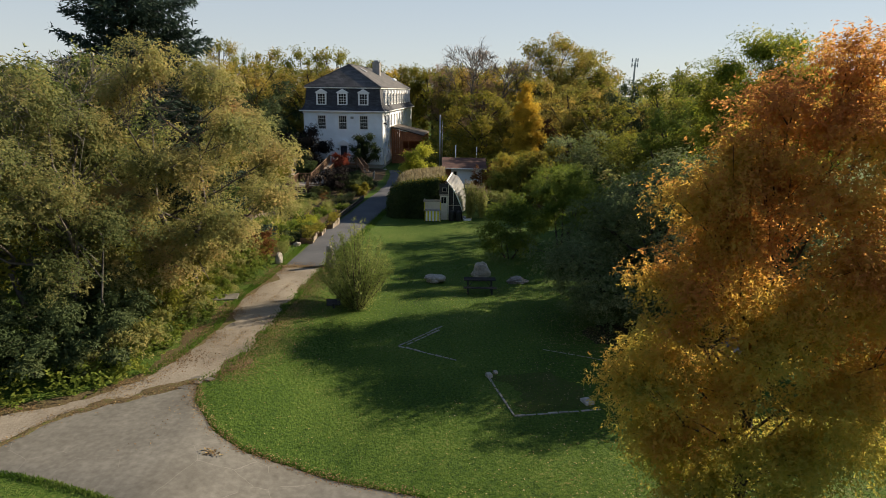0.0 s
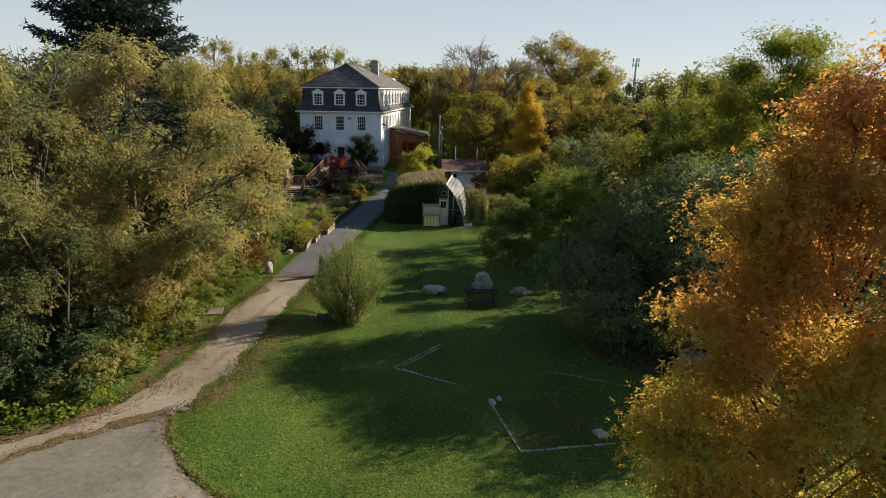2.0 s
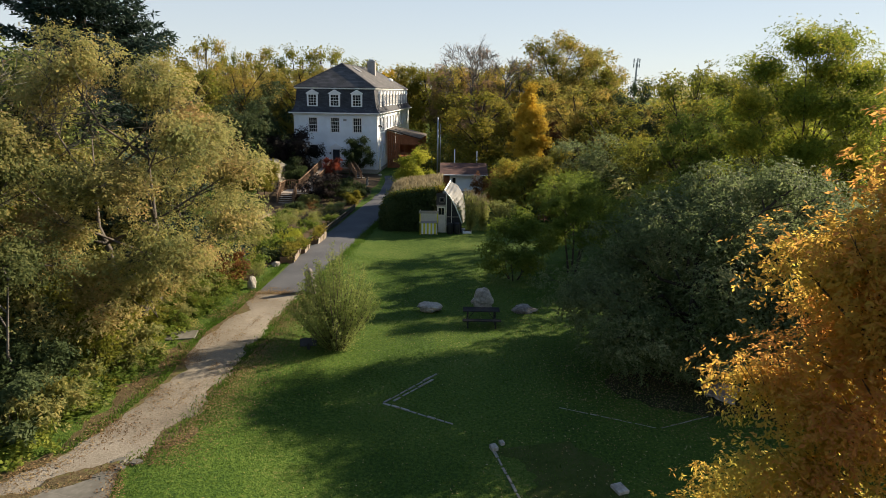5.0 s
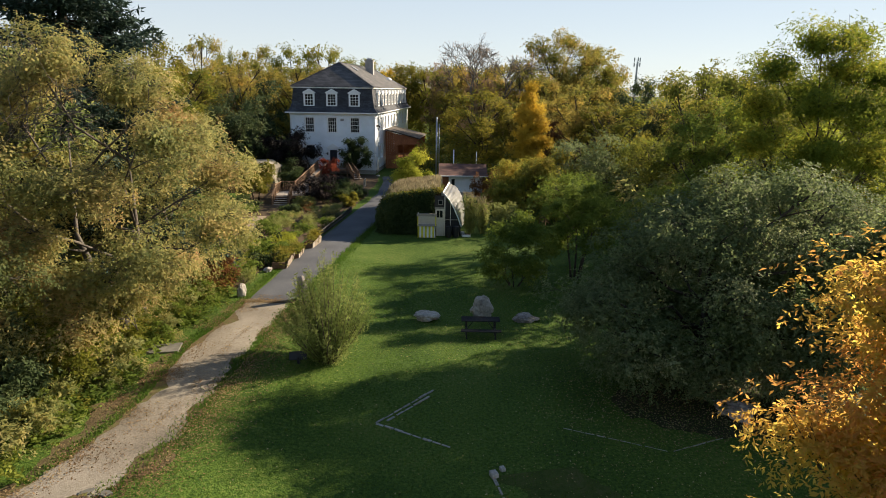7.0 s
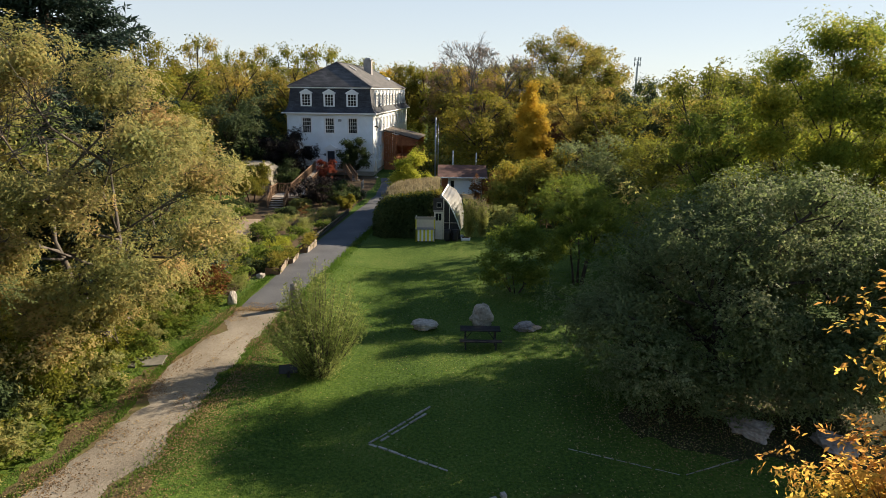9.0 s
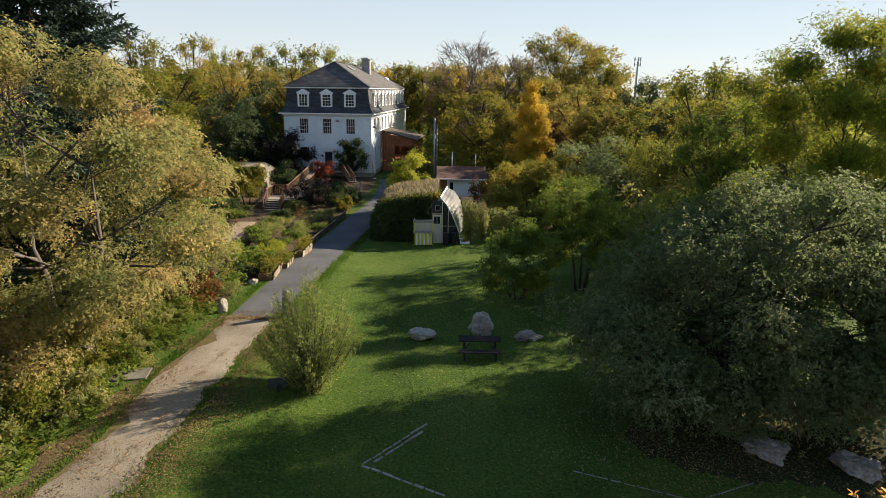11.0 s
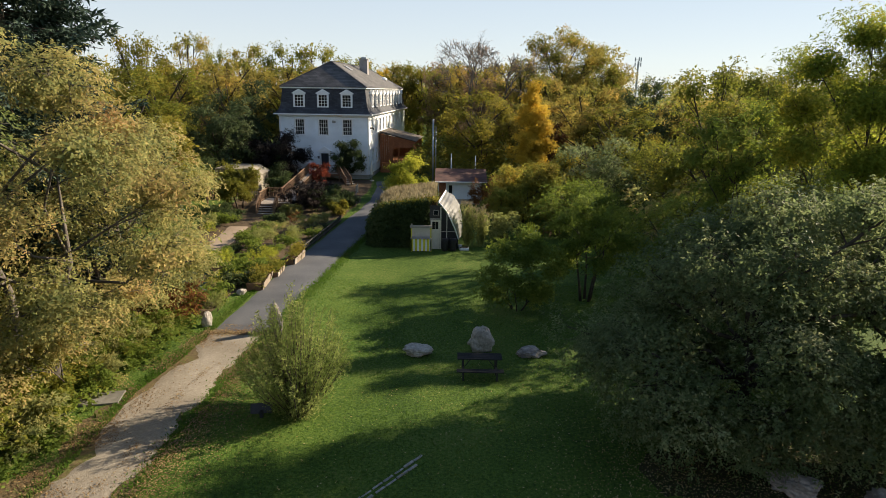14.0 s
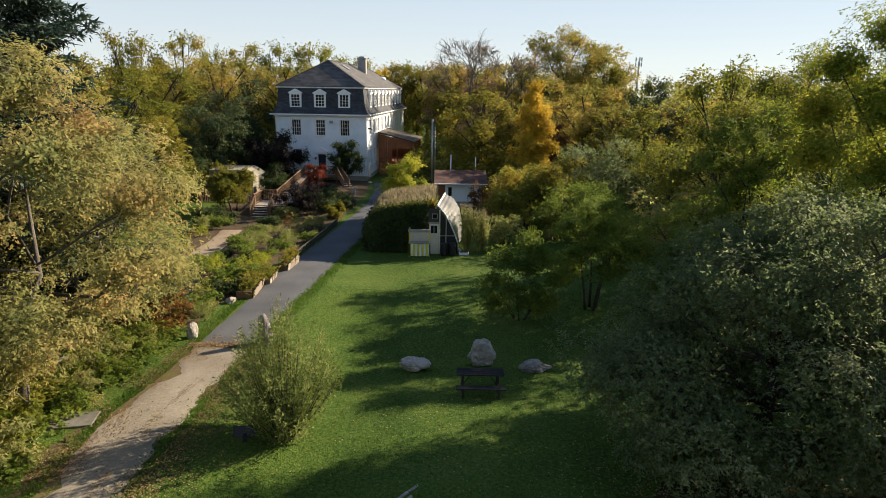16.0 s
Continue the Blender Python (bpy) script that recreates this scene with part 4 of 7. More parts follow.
MP = [(-0.52, 8.02), (-0.30, 8.16), (-0.12, 8.36), (0.05, 8.66), (0.18, 9.1), (0.27, 9.7), (0.34, 10.4), (0.40, 11.08)]
mansard = part("mansard", ring_faces(MP, -HW, 0, 0, HD).mesh("mansard", MANSARD), house, "dark slate-blue flared mansard roof")
part("cornice", ring_faces([(0.02, 7.62), (-0.12, 7.66), (-0.14, 7.84), (-0.46, 7.86), (-0.55, 7.88), (-0.55, 8.015), (-0.30, 8.015)], -HW, 0, 0, HD).mesh("cornice", TRIM), house, "white eaves cornice")
part("upper_trim", ring_faces([(0.38, 11.02), (0.24, 11.04), (0.18, 11.08), (0.18, 11.20), (0.5, 11.21)], -HW, 0, 0, HD).mesh("upper_trim", TRIM), house, "white band under the upper roof")
ri, rz_ = 4.6, 14.47
x0, x1, y0, y1 = -HW + 0.12, -0.12, 0.12, HD - 0.12
cxm = -HW / 2
roof_g = Geo().add([(x0, y0, 11.19), (x1, y0, 11.19), (x1, y1, 11.19), (x0, y1, 11.19), (cxm, y0 + ri, rz_), (cxm, y1 - ri, rz_), (x0, y0, 11.27), (x1, y0, 11.27), (x1, y1, 11.27), (x0, y1, 11.27)],
                   [(6, 7, 4), (7, 8, 5, 4), (8, 9, 5), (9, 6, 4, 5), (0, 1, 7, 6), (1, 2, 8, 7), (2, 3, 9, 8), (3, 0, 6, 9), (3, 2, 1, 0)])
roof = part("roof", roof_g.mesh("roof", ROOF), house, "grey shingled hip roof")
caps = Geo()
for a, b in (((x0, y0, 11.28), (cxm, y0 + ri, rz_ + 0.02)), ((x1, y0, 11.28), (cxm, y0 + ri, rz_ + 0.02)), ((cxm, y0 + ri, rz_ + 0.02), (cxm, y1 - ri, rz_ + 0.02)), ((x1, y1, 11.28), (cxm, y1 - ri, rz_ + 0.02))):
    caps.beam(a, b, 0.26, 0.05)
part("ridge_cap", caps.mesh("ridge_cap", MANSARD), roof)


def roof_at(x):
    return 11.27 + (rz_ - 11.27) * min(x - x0, x1 - x) / (cxm - x0)


chx, chy = -3.9, 17.6
ch = Geo().box(chx - 0.6, chy - 0.5, 12.4, chx + 0.6, chy + 0.5, 15.2).box(chx - 0.68, chy - 0.58, 15.2, chx + 0.68, chy + 0.58, 15.36)
chimney = part("chimney", ch.mesh("chimney", BRICK, bevel=0.02), roof, "weathered pale grey chimney")
part("chimney_cap", Geo().box(chx - 0.4, chy - 0.3, 15.36, chx + 0.4, chy + 0.3, 15.62).mesh("chimney_cap", METAL, bevel=0.04), roof)
sk = Geo()
slope = math.degrees(math.atan2(rz_ - 11.27, cxm - x0))
sk.box(-0.5, -0.7, 0.02, 0.5, 0.7, 0.12)
part("skylight", sk.mesh("skylight", METAL, bevel=0.02), roof, "grey-framed skylight", pose(-4.3, 8.6, roof_at(-4.3), 0, slope, 0))
bm = bmesh.new()
bmesh.ops.create_uvsphere(bm, u_segments=14, v_segments=8, radius=0.55)
for v in bm.verts:
    v.co.z = max(-0.1, v.co.z * 0.7)
dome = bpy.data.meshes.new("roof_vent")
bm.to_mesh(dome)
bm.free()
dome.materials.append(TRIM)
part("roof_vent", dome, roof, "white domed roof vent", pose(-2.4, 26.5, roof_at(-2.4)))


def dormer(m):
    """A pedimented dormer: cheeks, front with a sash window, gabled roof. Origin: its foot, centred."""
    w, h = 0.72, 1.62
    g = Geo().box(-w, 0.06, 0, -w + 0.17, 0.9, h).box(w - 0.17, 0.06, 0, w, 0.9, h).box(-w + 0.17, 0.06, 0, w - 0.17, 0.9, 0.12).box(-w + 0.17, 0.06, h - 0.14, w - 0.17, 0.9, h)
    d = part("dormer", g.mesh("dormer_body", TRIM), house, m=m)
    p = Geo()
    for yy0, yy1, e, zz in ((-0.02, 0.95, 0.12, 0.0),):
        p.add([(-w - e, yy0, h), (w + e, yy0, h), (w + e, yy0, h + 0.1), (0, yy0, h + 0.56), (-w - e, yy0, h + 0.1), (-w - e, yy1, h), (w + e, yy1, h), (w + e, yy1, h + 0.1), (0, yy1, h + 0.56), (-w - e, yy1, h + 0.1)],
              [(0, 1, 2, 3, 4), (9, 8, 7, 6, 5), (0, 5, 6, 1), (1, 6, 7, 2), (2, 7, 8, 3), (3, 8, 9, 4), (4, 9, 5, 0)])
    part("pediment", p.mesh("pediment", TRIM), d)
    bars = Geo()
    a, b = -w + 0.17, w - 0.17
    bars.box(a, 0.09, 0.12, a + 0.05, 0.14, h - 0.14).box(b - 0.05, 0.09, 0.12, b, 0.14, h - 0.14)
    for k in (1, 2):
        bars.box(a + (b - a) * k / 3 - 0.02, 0.095, 0.12, a + (b - a) * k / 3 + 0.02, 0.135, h - 0.14)
    for k in (1, 2, 3):
        z = 0.12 + (h - 0.26) * k / 4
        bars.box(a, 0.096, z - (0.03 if k == 2 else 0.018), b, 0.134, z + (0.03 if k == 2 else 0.018))
    part("sash", bars.mesh("sash", TRIM), d)
    part("pane", Geo().box(a, 0.145, 0.12, b, 0.16, h - 0.14).mesh("pane", GLASS), d)


for x in (2.55, 5.55, 8.52):
    dormer(pose(-HW + x, 0, 8.78))
for i in range(10):
    dormer(pose(0, 3.65 + 2.98 * i, 8.78, 0, 0, 90))

# side porch of rust-stained timber against the lit side of the house
porch = thing("porch", (-7.83, 92.6, 0.0), "rust-brown timber porch with a shingled lean-to roof beside the house", "porch", rz=-4.1)
rf = Geo().add([(0.05, 0, 5.55), (5.0, -0.3, 4.35), (5.0, 9.3, 4.35), (0.05, 9.0, 5.55), (0.05, 0, 5.43), (5.0, -0.3, 4.23), (5.0, 9.3, 4.23), (0.05, 9.0, 5.43)], [(0, 1, 2, 3), (7, 6, 5, 4), (0, 4, 5, 1), (1, 5, 6, 2), (2, 6, 7, 3), (3, 7, 4, 0)])
part("roof", rf.mesh("porch_roof", PORCH_ROOF), porch, "weathered brown shingles")
# unseen far wall, added to keep daylight out so the porch inside stays dark
part("blocking_end_wall", Geo().box(0.1, 8.8, 1.35, 4.9, 8.9, 4.2).mesh("blocking_end_wall", RUST_WOOD), porch)
for i in range(16):
    xa = 0.1 + i * 0.30
    part("end_board", Geo().box(xa, 0.06, 1.4 if i < 6 or i == 15 else 3.4, xa + 0.285, 0.1, 5.30 - xa * 0.24).mesh("end_board", RUST_WOOD), porch)
for px, py in ((0.2, 0.2), (2.6, 0.2), (4.8, 0.2), (4.8, 4.5), (4.8, 8.8)):
    part("post", Geo().box(px - 0.07, py - 0.07, -0.3, px + 0.07, py + 0.07, 4.2).mesh("post", RUST_WOOD), porch)
part("deck", Geo().box(0.1, 0.0, 1.15, 5.0, 9.0, 1.35).mesh("deck", RUST_WOOD), porch)
rl = Geo().box(0.1, 0.0, 2.2, 5.0, 0.08, 2.3).box(4.92, 0, 2.2, 5.0, 9.0, 2.3)
for i in range(24):
    rl.box(0.2 + i * 0.2, 0.02, 1.35, 0.26 + i * 0.2, 0.06, 2.2)
for i in range(40):
    rl.box(4.94, 0.2 + i * 0.22, 1.35, 4.98, 0.26 + i * 0.22, 2.2)
part("railing", rl.mesh("railing", RUST_WOOD), porch)
sk2 = Geo()
for i in range(16):
    sk2.box(0.1 + i * 0.30, 0.03, -0.3, 0.38 + i * 0.30, 0.06, 1.15)
part("skirt_boards", sk2.mesh("skirt_boards", RUST_WOOD), porch)


# ---- wooden deck and stairs before the house ----
def rail(parent, a, b, h=1.0, step=0.2):
    """Posts, rails and balusters from a to b, which may slope."""
    a, b = Vector(a), Vector(b)
    L = (b - a).length
    part("handrail", Geo().beam(a + Vector((0, 0, h)), b + Vector((0, 0, h)), 0.12, 0.06).mesh("handrail", DECK_WOOD), parent)
    part("bottom_rail", Geo().beam(a + Vector((0, 0, 0.12)), b + Vector((0, 0, 0.12)), 0.06, 0.06).mesh("bottom_rail", DECK_WOOD), parent)
    n = max(2, int(L / step))
    bal = Geo().box(-0.02, -0.02, 0.12, 0.02, 0.02, h).mesh("baluster", DECK_WOOD)
    for i in range(1, n):
        part("baluster", bal, parent, m=Matrix.Translation(a.lerp(b, i / n)))
    for p in (a, b):
        part("post", Geo().box(p.x - 0.06, p.y - 0.06, p.z - 0.3, p.x + 0.06, p.y + 0.06, p.z + h + 0.08).mesh("post", DECK_WOOD), parent)


stair = thing("deck", (0, 0, 0), "brown wooden entrance deck with ramp, stairs and railings", "deck")


def boards(parent, x0, y0, x1, y1, z, along_x=True):
    g = Geo()
    n = max(1, int(((y1 - y0) if along_x else (x1 - x0)) / 0.15))
    for i in range(n):
        if along_x:
            g.box(x0, y0 + i * 0.15, z - 0.05, x1, y0 + i * 0.15 + 0.135, z)
        else:
            g.box(x0 + i * 0.15, y0, z - 0.05, x0 + i * 0.15 + 0.135, y1, z)
    part("boards", g.mesh("boards", GREY_WOOD), parent)
    for ya in (y0, y1 - 0.05):
        part("joist", Geo().box(x0, ya, z - 0.28, x1, ya + 0.05, z - 0.05).mesh("joist", DECK_WOOD), parent)
    for px in (x0 + 0.1, x1 - 0.1):
        for py in (y0 + 0.15, y1 - 0.15):
            part("deck_post", Geo().box(px - 0.06, py - 0.06, -0.8, px + 0.06, py + 0.06, z - 0.05).mesh("deck_post", DECK_WOOD), parent)


boards(stair, -15.6, 83.6, -11.8, 86.2, 1.02)
rail(stair, (-15.6, 83.6, 1.02), (-12.0, 83.6, 1.02))
rail(stair, (-11.85, 83.6, 1.02), (-10.6, 80.6, 0.0))
rail(stair, (-11.85, 85.4, 1.02), (-10.0, 81.0, 0.0))
st = Geo()
for i in range(6):
    st.box(-12.0 + i * 0.26, 83.7 - i * 0.5, 0.95 - i * 0.17 - 0.05, -11.0 + i * 0.26, 84.3 - i * 0.5, 0.95 - i * 0.17)
part("treads", st.mesh("treads", GREY_WOOD), stair)
# ramp down to the lower deck
rg = Geo()
for i in range(60):
    t = i / 60
    y = 83.6 - t * 14.6
    z = 1.02 - t * 0.55
    x = -15.6 + t * 0.5
    rg.box(x, y - 0.22, z - 0.05, x + 1.5, y, z)
part("ramp_boards", rg.mesh("ramp_boards", GREY_WOOD), stair)
rail(stair, (-14.1, 83.4, 1.0), (-13.6, 69.0, 0.45))
rail(stair, (-15.6, 83.4, 1.0), (-15.1, 69.0, 0.45))
boards(stair, -16.6, 66.6, -13.6, 69.2, 0.45)
rail(stair, (-16.6, 69.2, 0.45), (-15.2, 69.2, 0.45))
rail(stair, (-16.6, 66.6, 0.45), (-16.6, 69.2, 0.45))
rail(stair, (-14.9, 66.6, 0.45), (-13.6, 66.6, 0.45))
st = Geo()
for i in range(5):
    st.box(-16.4, 66.5 - (i + 1) * 0.3, 0.40 - i * 0.17 - 0.05, -15.0, 66.5 - i * 0.3, 0.40 - i * 0.17)
part("treads", st.mesh("treads", GREY_WOOD), stair)
rail(stair, (-16.5, 66.5, 0.35), (-16.5, 65.0, -0.45))
rail(stair, (-14.9, 66.5, 0.35), (-14.9, 65.0, -0.45))
rail(stair, (-22.5, 69.0, 0.1), (-16.8, 69.2, 0.1), 1.1, 0.16)


# ---- earth-sheltered garden hut with a plastic arch ----
hut = thing("garden_hut", (0, 0, 0), "ivy-covered garden hut with a grass roof and a white plastic arch", "hut")
HX0, HX1, HY0, HY1 = -4.55, 0.30, 54.8, 62.0
hz = G(-1, 55)
wl = Geo()
wl.add([(HX0, HY0, hz - 0.2), (HX1, HY0, hz - 0.2), (HX1, HY0, 2.95), (HX0 + 0.9, HY0, 2.35), (HX0, HY0, 1.5), (HX0, HY1, hz - 0.2), (HX1, HY1, hz - 0.2), (HX1, HY1, 2.95), (HX0 + 0.9, HY1, 2.35), (HX0, HY1, 1.5)],
       [(0, 1, 2, 3, 4), (9, 8, 7, 6, 5), (2, 7, 8, 3), (3, 8, 9, 4), (4, 9, 5, 0), (1, 6, 7, 2)])
part("wall", wl.mesh("hut_wall", SOIL), hut)
rng = np.random.default_rng(11)
n = 900
fx = rng.uniform(HX0 - 0.1, HX1 - 0.62, n)
top_at = lambda x: np.interp(x, [HX0 - 0.1, HX0 + 0.25, HX0 + 0.8, HX0 + 1.8, HX1], [1.1, 1.9, 2.4, 2.65, 2.98])
fz = hz + (top_at(fx) + 0.15 - hz) * rng.uniform(0.0, 1, n)
cl = np.stack([fx, np.full(n, HY0 - 0.02) - rng.uniform(0, 0.16, n), fz], 1)
sidey = rng.uniform(HY0, HY1, 500)
c2 = np.stack([np.full(500, HX0 - 0.15), sidey, hz + 2.0 * rng.uniform(0, 1, 500)], 1)
iv = leaves(rng, np.concatenate([cl, c2]), np.concatenate([np.tile([0, -1.0, 0], (n, 1)), np.tile([-1.0, 0, 0], (500, 1))]), 18, 0.13, 0.17, 0.6, 0.8, rank=2)
part("ivy", quads_mesh("ivy", iv, DARK), hut, "dense dark green ivy")
n = 4200
gxr, gyr = rng.uniform(HX0 + 0.1, HX1 - 0.05, n), rng.uniform(HY0 + 0.1, HY1, n)
base = np.stack([gxr, gyr, top_at(gxr) - 0.02 + 0.25 * np.sin(np.pi * (gyr - HY0) / (HY1 - HY0))], 1)
d = unit(rng.normal(0, 0.28, (n, 3)) + np.array([0.05, 0, 1.0]))
sd = unit(np.cross(d, rng.normal(0, 1, (n, 3))))
L = rng.uniform(0.22, 0.6, (n, 1))
part("roof_grass", quads_mesh("roof_grass", np.stack([base, base + d * L * 0.5 + sd * 0.035, base + d * L, base + d * L * 0.5 - sd * 0.035], 1), STRAW), hut, "tall dry buff roof grass")
n = 3600
gxr, gyr = rng.uniform(HX0 - 0.1, HX1, n), HY0 + np.abs(rng.normal(0, 1.5, n)) - 0.2
base = np.stack([gxr, gyr, top_at(gxr) + 0.0], 1)
part("edge_greenery", quads_mesh("edge_greenery", leaves(rng, base, np.tile([0, -0.3, 1.0], (n, 1)), 4, 0.12, 0.14, 0.0, 0.5, rank=2), GREEN), hut, "green plants along the roof edge")
# arch: a lean-to vault of corrugated sheet that leans out from the roof's edge
NA, NB = 18, 20
front_rim = ((0.50, 2.90), (0.98, 2.36), (1.36, 1.66), (1.72, 0.86), (1.98, 0.10))
back_rim = ((1.02, 3.16), (1.62, 2.86), (2.14, 2.05), (2.36, 0.90), (2.42, -0.35))


def rim_at(rim, s):
    k = np.linspace(0, 1, len(rim))
    return np.interp(s, k, [p[0] for p in rim]), np.interp(s, k, [p[1] for p in rim])


sh = Geo()
for j in range(NB + 1):
    v = j / NB
    for i in range(NA + 1):
        s = i / NA
        fx0, fz0 = rim_at(front_rim, s)
        bx0, bz0 = rim_at(back_rim, s)
        swell = 0.16 * math.sin(math.pi * s) * math.sin(math.pi * min(1.0, v * 1.2))
        sh.v.append((float(fx0 + (bx0 - fx0) * v + swell + 0.022 * (i % 2)), 54.35 + 3.7 * v, float(fz0 + (bz0 - fz0) * v + swell + 0.022 * (i % 2))))
sh.f += [(j * (NA + 1) + i, j * (NA + 1) + i + 1, (j + 1) * (NA + 1) + i + 1, (j + 1) * (NA + 1) + i) for j in range(NB) for i in range(NA)]
part("arch_sheet", sh.mesh("arch_sheet", POLY, False), hut, "translucent white corrugated plastic sheet")
part("rim_board", Geo().tube([(float(rim_at(front_rim, s)[0]), 54.33, float(rim_at(front_rim, s)[1])) for s in np.linspace(0, 1, 15)], [0.045] * 15, 6).mesh("rim_board", TRIM, True), hut)
part("ridge_board", Geo().beam((0.46, 54.3, 2.94), (1.0, 58.0, 3.22), 0.07, 0.16).mesh("ridge_board", TRIM), hut)
part("door", Geo().box(-0.14, 54.16, hz, 0.56, 54.2, 0.92).box(-0.14, 54.16, 0.92, -0.02, 54.2, 1.62).box(0.44, 54.16, 0.92, 0.56, 54.2, 1.62).box(-0.02, 54.16, 1.5, 0.44, 54.2, 1.62).mesh("hut_door", CREAM), hut, "cream painted door with a small pane")
part("door_pane", Geo().box(-0.02, 54.19, 0.92, 0.44, 54.2, 1.5).mesh("door_pane", GLASS), hut)
part("muntin", Geo().box(0.19, 54.17, 0.92, 0.22, 54.2, 1.5).mesh("muntin", CREAM), hut)
part("front_board", Geo().box(-0.2, 54.14, 1.64, 0.64, 54.2, 1.76).mesh("front_board", GREY_WOOD), hut)
part("front_board", Geo().box(0.58, 54.14, hz, 0.66, 54.2, 2.62).mesh("front_board", CREAM), hut)
part("gable_board", Geo().box(-0.2, 54.2, 1.78, 0.58, 54.24, 2.72).mesh("gable_board", DARK_WOOD), hut)
part("gable_frame", Geo().box(0.06, 54.15, 1.98, 0.46, 54.2, 2.38).mesh("gable_frame", GREY_WOOD), hut)
part("gable_pane", Geo().box(0.11, 54.13, 2.03, 0.41, 54.15, 2.33).mesh("gable_pane", GLASS), hut)
part("front_post", Geo().beam((1.08, 54.3, hz), (1.08, 54.3, 2.1), 0.05, 0.05).mesh("front_post", CREAM), hut)
part("front_rail", Geo().beam((0.66, 54.3, 0.72), (1.74, 54.3, 0.72), 0.05, 0.05).mesh("front_rail", GREY_WOOD), hut)
# solid black: the shade inside the arch is put into this panel's colour
part("front_panel", Geo().add([(0.66, 54.36, hz), (1.94, 54.36, hz), (1.94, 54.36, 0.1), (1.34, 54.36, 1.6), (0.66, 54.36, 2.6), (0.66, 54.4, hz), (1.94, 54.4, hz), (1.94, 54.4, 0.1), (1.34, 54.4, 1.6), (0.66, 54.4, 2.6)], [(0, 1, 2, 3, 4), (9, 8, 7, 6, 5), (0, 5, 6, 1), (1, 6, 7, 2), (2, 7, 8, 3), (3, 8, 9, 4), (4, 9, 5, 0)]).mesh("front_panel", BLACK), hut, "flat black panel standing for the dark inside behind the mesh front")

# striped booth
booth = thing("booth", (-1.56, 53.3, G(-0.8, 53.4)), "small wooden booth with a yellow and white striped counter", "booth")
for i in range(10):
    part("stripe", Geo().box(i * 0.149, 0, 0.05, i * 0.149 + 0.146, 0.03, 1.0).mesh("stripe", YELLOW if i % 2 == 0 else TRIM), booth, "yellow painted board" if i % 2 == 0 else "white painted board")
part("counter", Geo().box(-0.05, -0.12, 1.0, 1.54, 0.5, 1.05).mesh("counter", GREY_WOOD, bevel=0.01), booth)
for px, py in ((0.03, 0.04), (1.46, 0.04), (0.03, 0.7), (1.46, 0.7)):
    part("post", Geo().box(px - 0.04, py - 0.04, 0, px + 0.04, py + 0.04, 1.98).mesh("post", YELLOW if py < 0.1 else CREAM), booth)
part("lintel", Geo().box(-0.06, -0.02, 1.8, 1.55, 0.06, 2.02).mesh("lintel", GREY_WOOD, bevel=0.01), booth)
part("back_panel", Geo().box(0.0, 0.62, 0.0, 1.49, 0.66, 1.85).mesh("back_panel", CREAM), booth)
for px in (0.0, 1.46):
    part("side_panel", Geo().box(px, 0.08, 0.0, px + 0.03, 0.68, 1.0).mesh("side_panel", CREAM), booth)
for i, (bx, by) in enumerate(((0.95, 53.75), (1.55, 53.8))):
    b = thing("bin", (bx, by, G(bx, by)), "black plastic rain barrel beside the hut", "bin", "bins beside the hut")
    part("body", Geo().tube([(0, 0, 0), (0, 0, 0.1), (0, 0, 0.75), (0, 0, 0.85)], [0.22, 0.25, 0.27, 0.25], 14).mesh("bin_body", BLACK, True), b)
    part("lid", Geo().tube([(0, 0, 0.85), (0, 0, 0.90), (0, 0, 0.93)], [0.28, 0.28, 0.15], 14).mesh("bin_lid", BLACK, True), b)
pl = thing("planter", (2.4, 54.0, G(2.4, 54)), "low white planter tray on the grass", "planter")
part("tray", Geo().box(-0.36, -0.2, 0, 0.36, 0.2, 0.2).mesh("tray", TRIM, bevel=0.02), pl)
part("soil", Geo().box(-0.32, -0.16, 0.2, 0.32, 0.16, 0.215).mesh("planter_soil", SOIL), pl)
pt = thing("bucket", (2.1, 54.35, G(2.1, 54.35)), "grey metal bucket beside the planter", "bucket")
part("body", Geo().tube([(0, 0, 0), (0, 0, 0.32)], [0.14, 0.18], 12).mesh("bucket_body", METAL, True), pt)

# ---- outbuilding with a red roof ----
ob = thing("outbuilding", (2.7, 71.0, 0), "low white outbuilding with a weathered red roof", "shed")
oz = G(2.7, 71) - 0.3
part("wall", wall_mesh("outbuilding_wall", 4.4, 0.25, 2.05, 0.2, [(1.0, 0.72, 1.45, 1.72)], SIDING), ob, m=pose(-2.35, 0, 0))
part("wall", Geo().box(-2.35, 0.2, oz, 2.05, 4.6, 2.05).mesh("outbuilding_body", TRIM), ob)
part("foundation", Geo().box(-2.37, -0.03, oz, 2.07, 0.2, 0.25).mesh("outbuilding_base", FOUNDATION), ob)
window_unit(0.45, 1.0, 1, 1, ob, pose(-1.35, 0, 0.72))
part("roof", Geo().add([(-2.7, -0.5, 2.12), (2.6, -0.5, 2.12), (2.6, 3.0, 3.0), (-2.7, 3.0, 3.0), (2.6, 5.5, 2.4), (-2.7, 5.5, 2.4), (-2.7, -0.5, 2.0), (2.6, -0.5, 2.0), (2.6, 5.5, 2.28), (-2.7, 5.5, 2.28)],
                       [(0, 1, 2, 3), (3, 2, 4, 5), (6, 7, 1, 0), (9, 8, 7, 6), (7, 8, 4, 2, 1), (0, 3, 5, 9, 6), (5, 4, 8, 9)]).mesh("outbuilding_roof", RED_ROOF), ob)
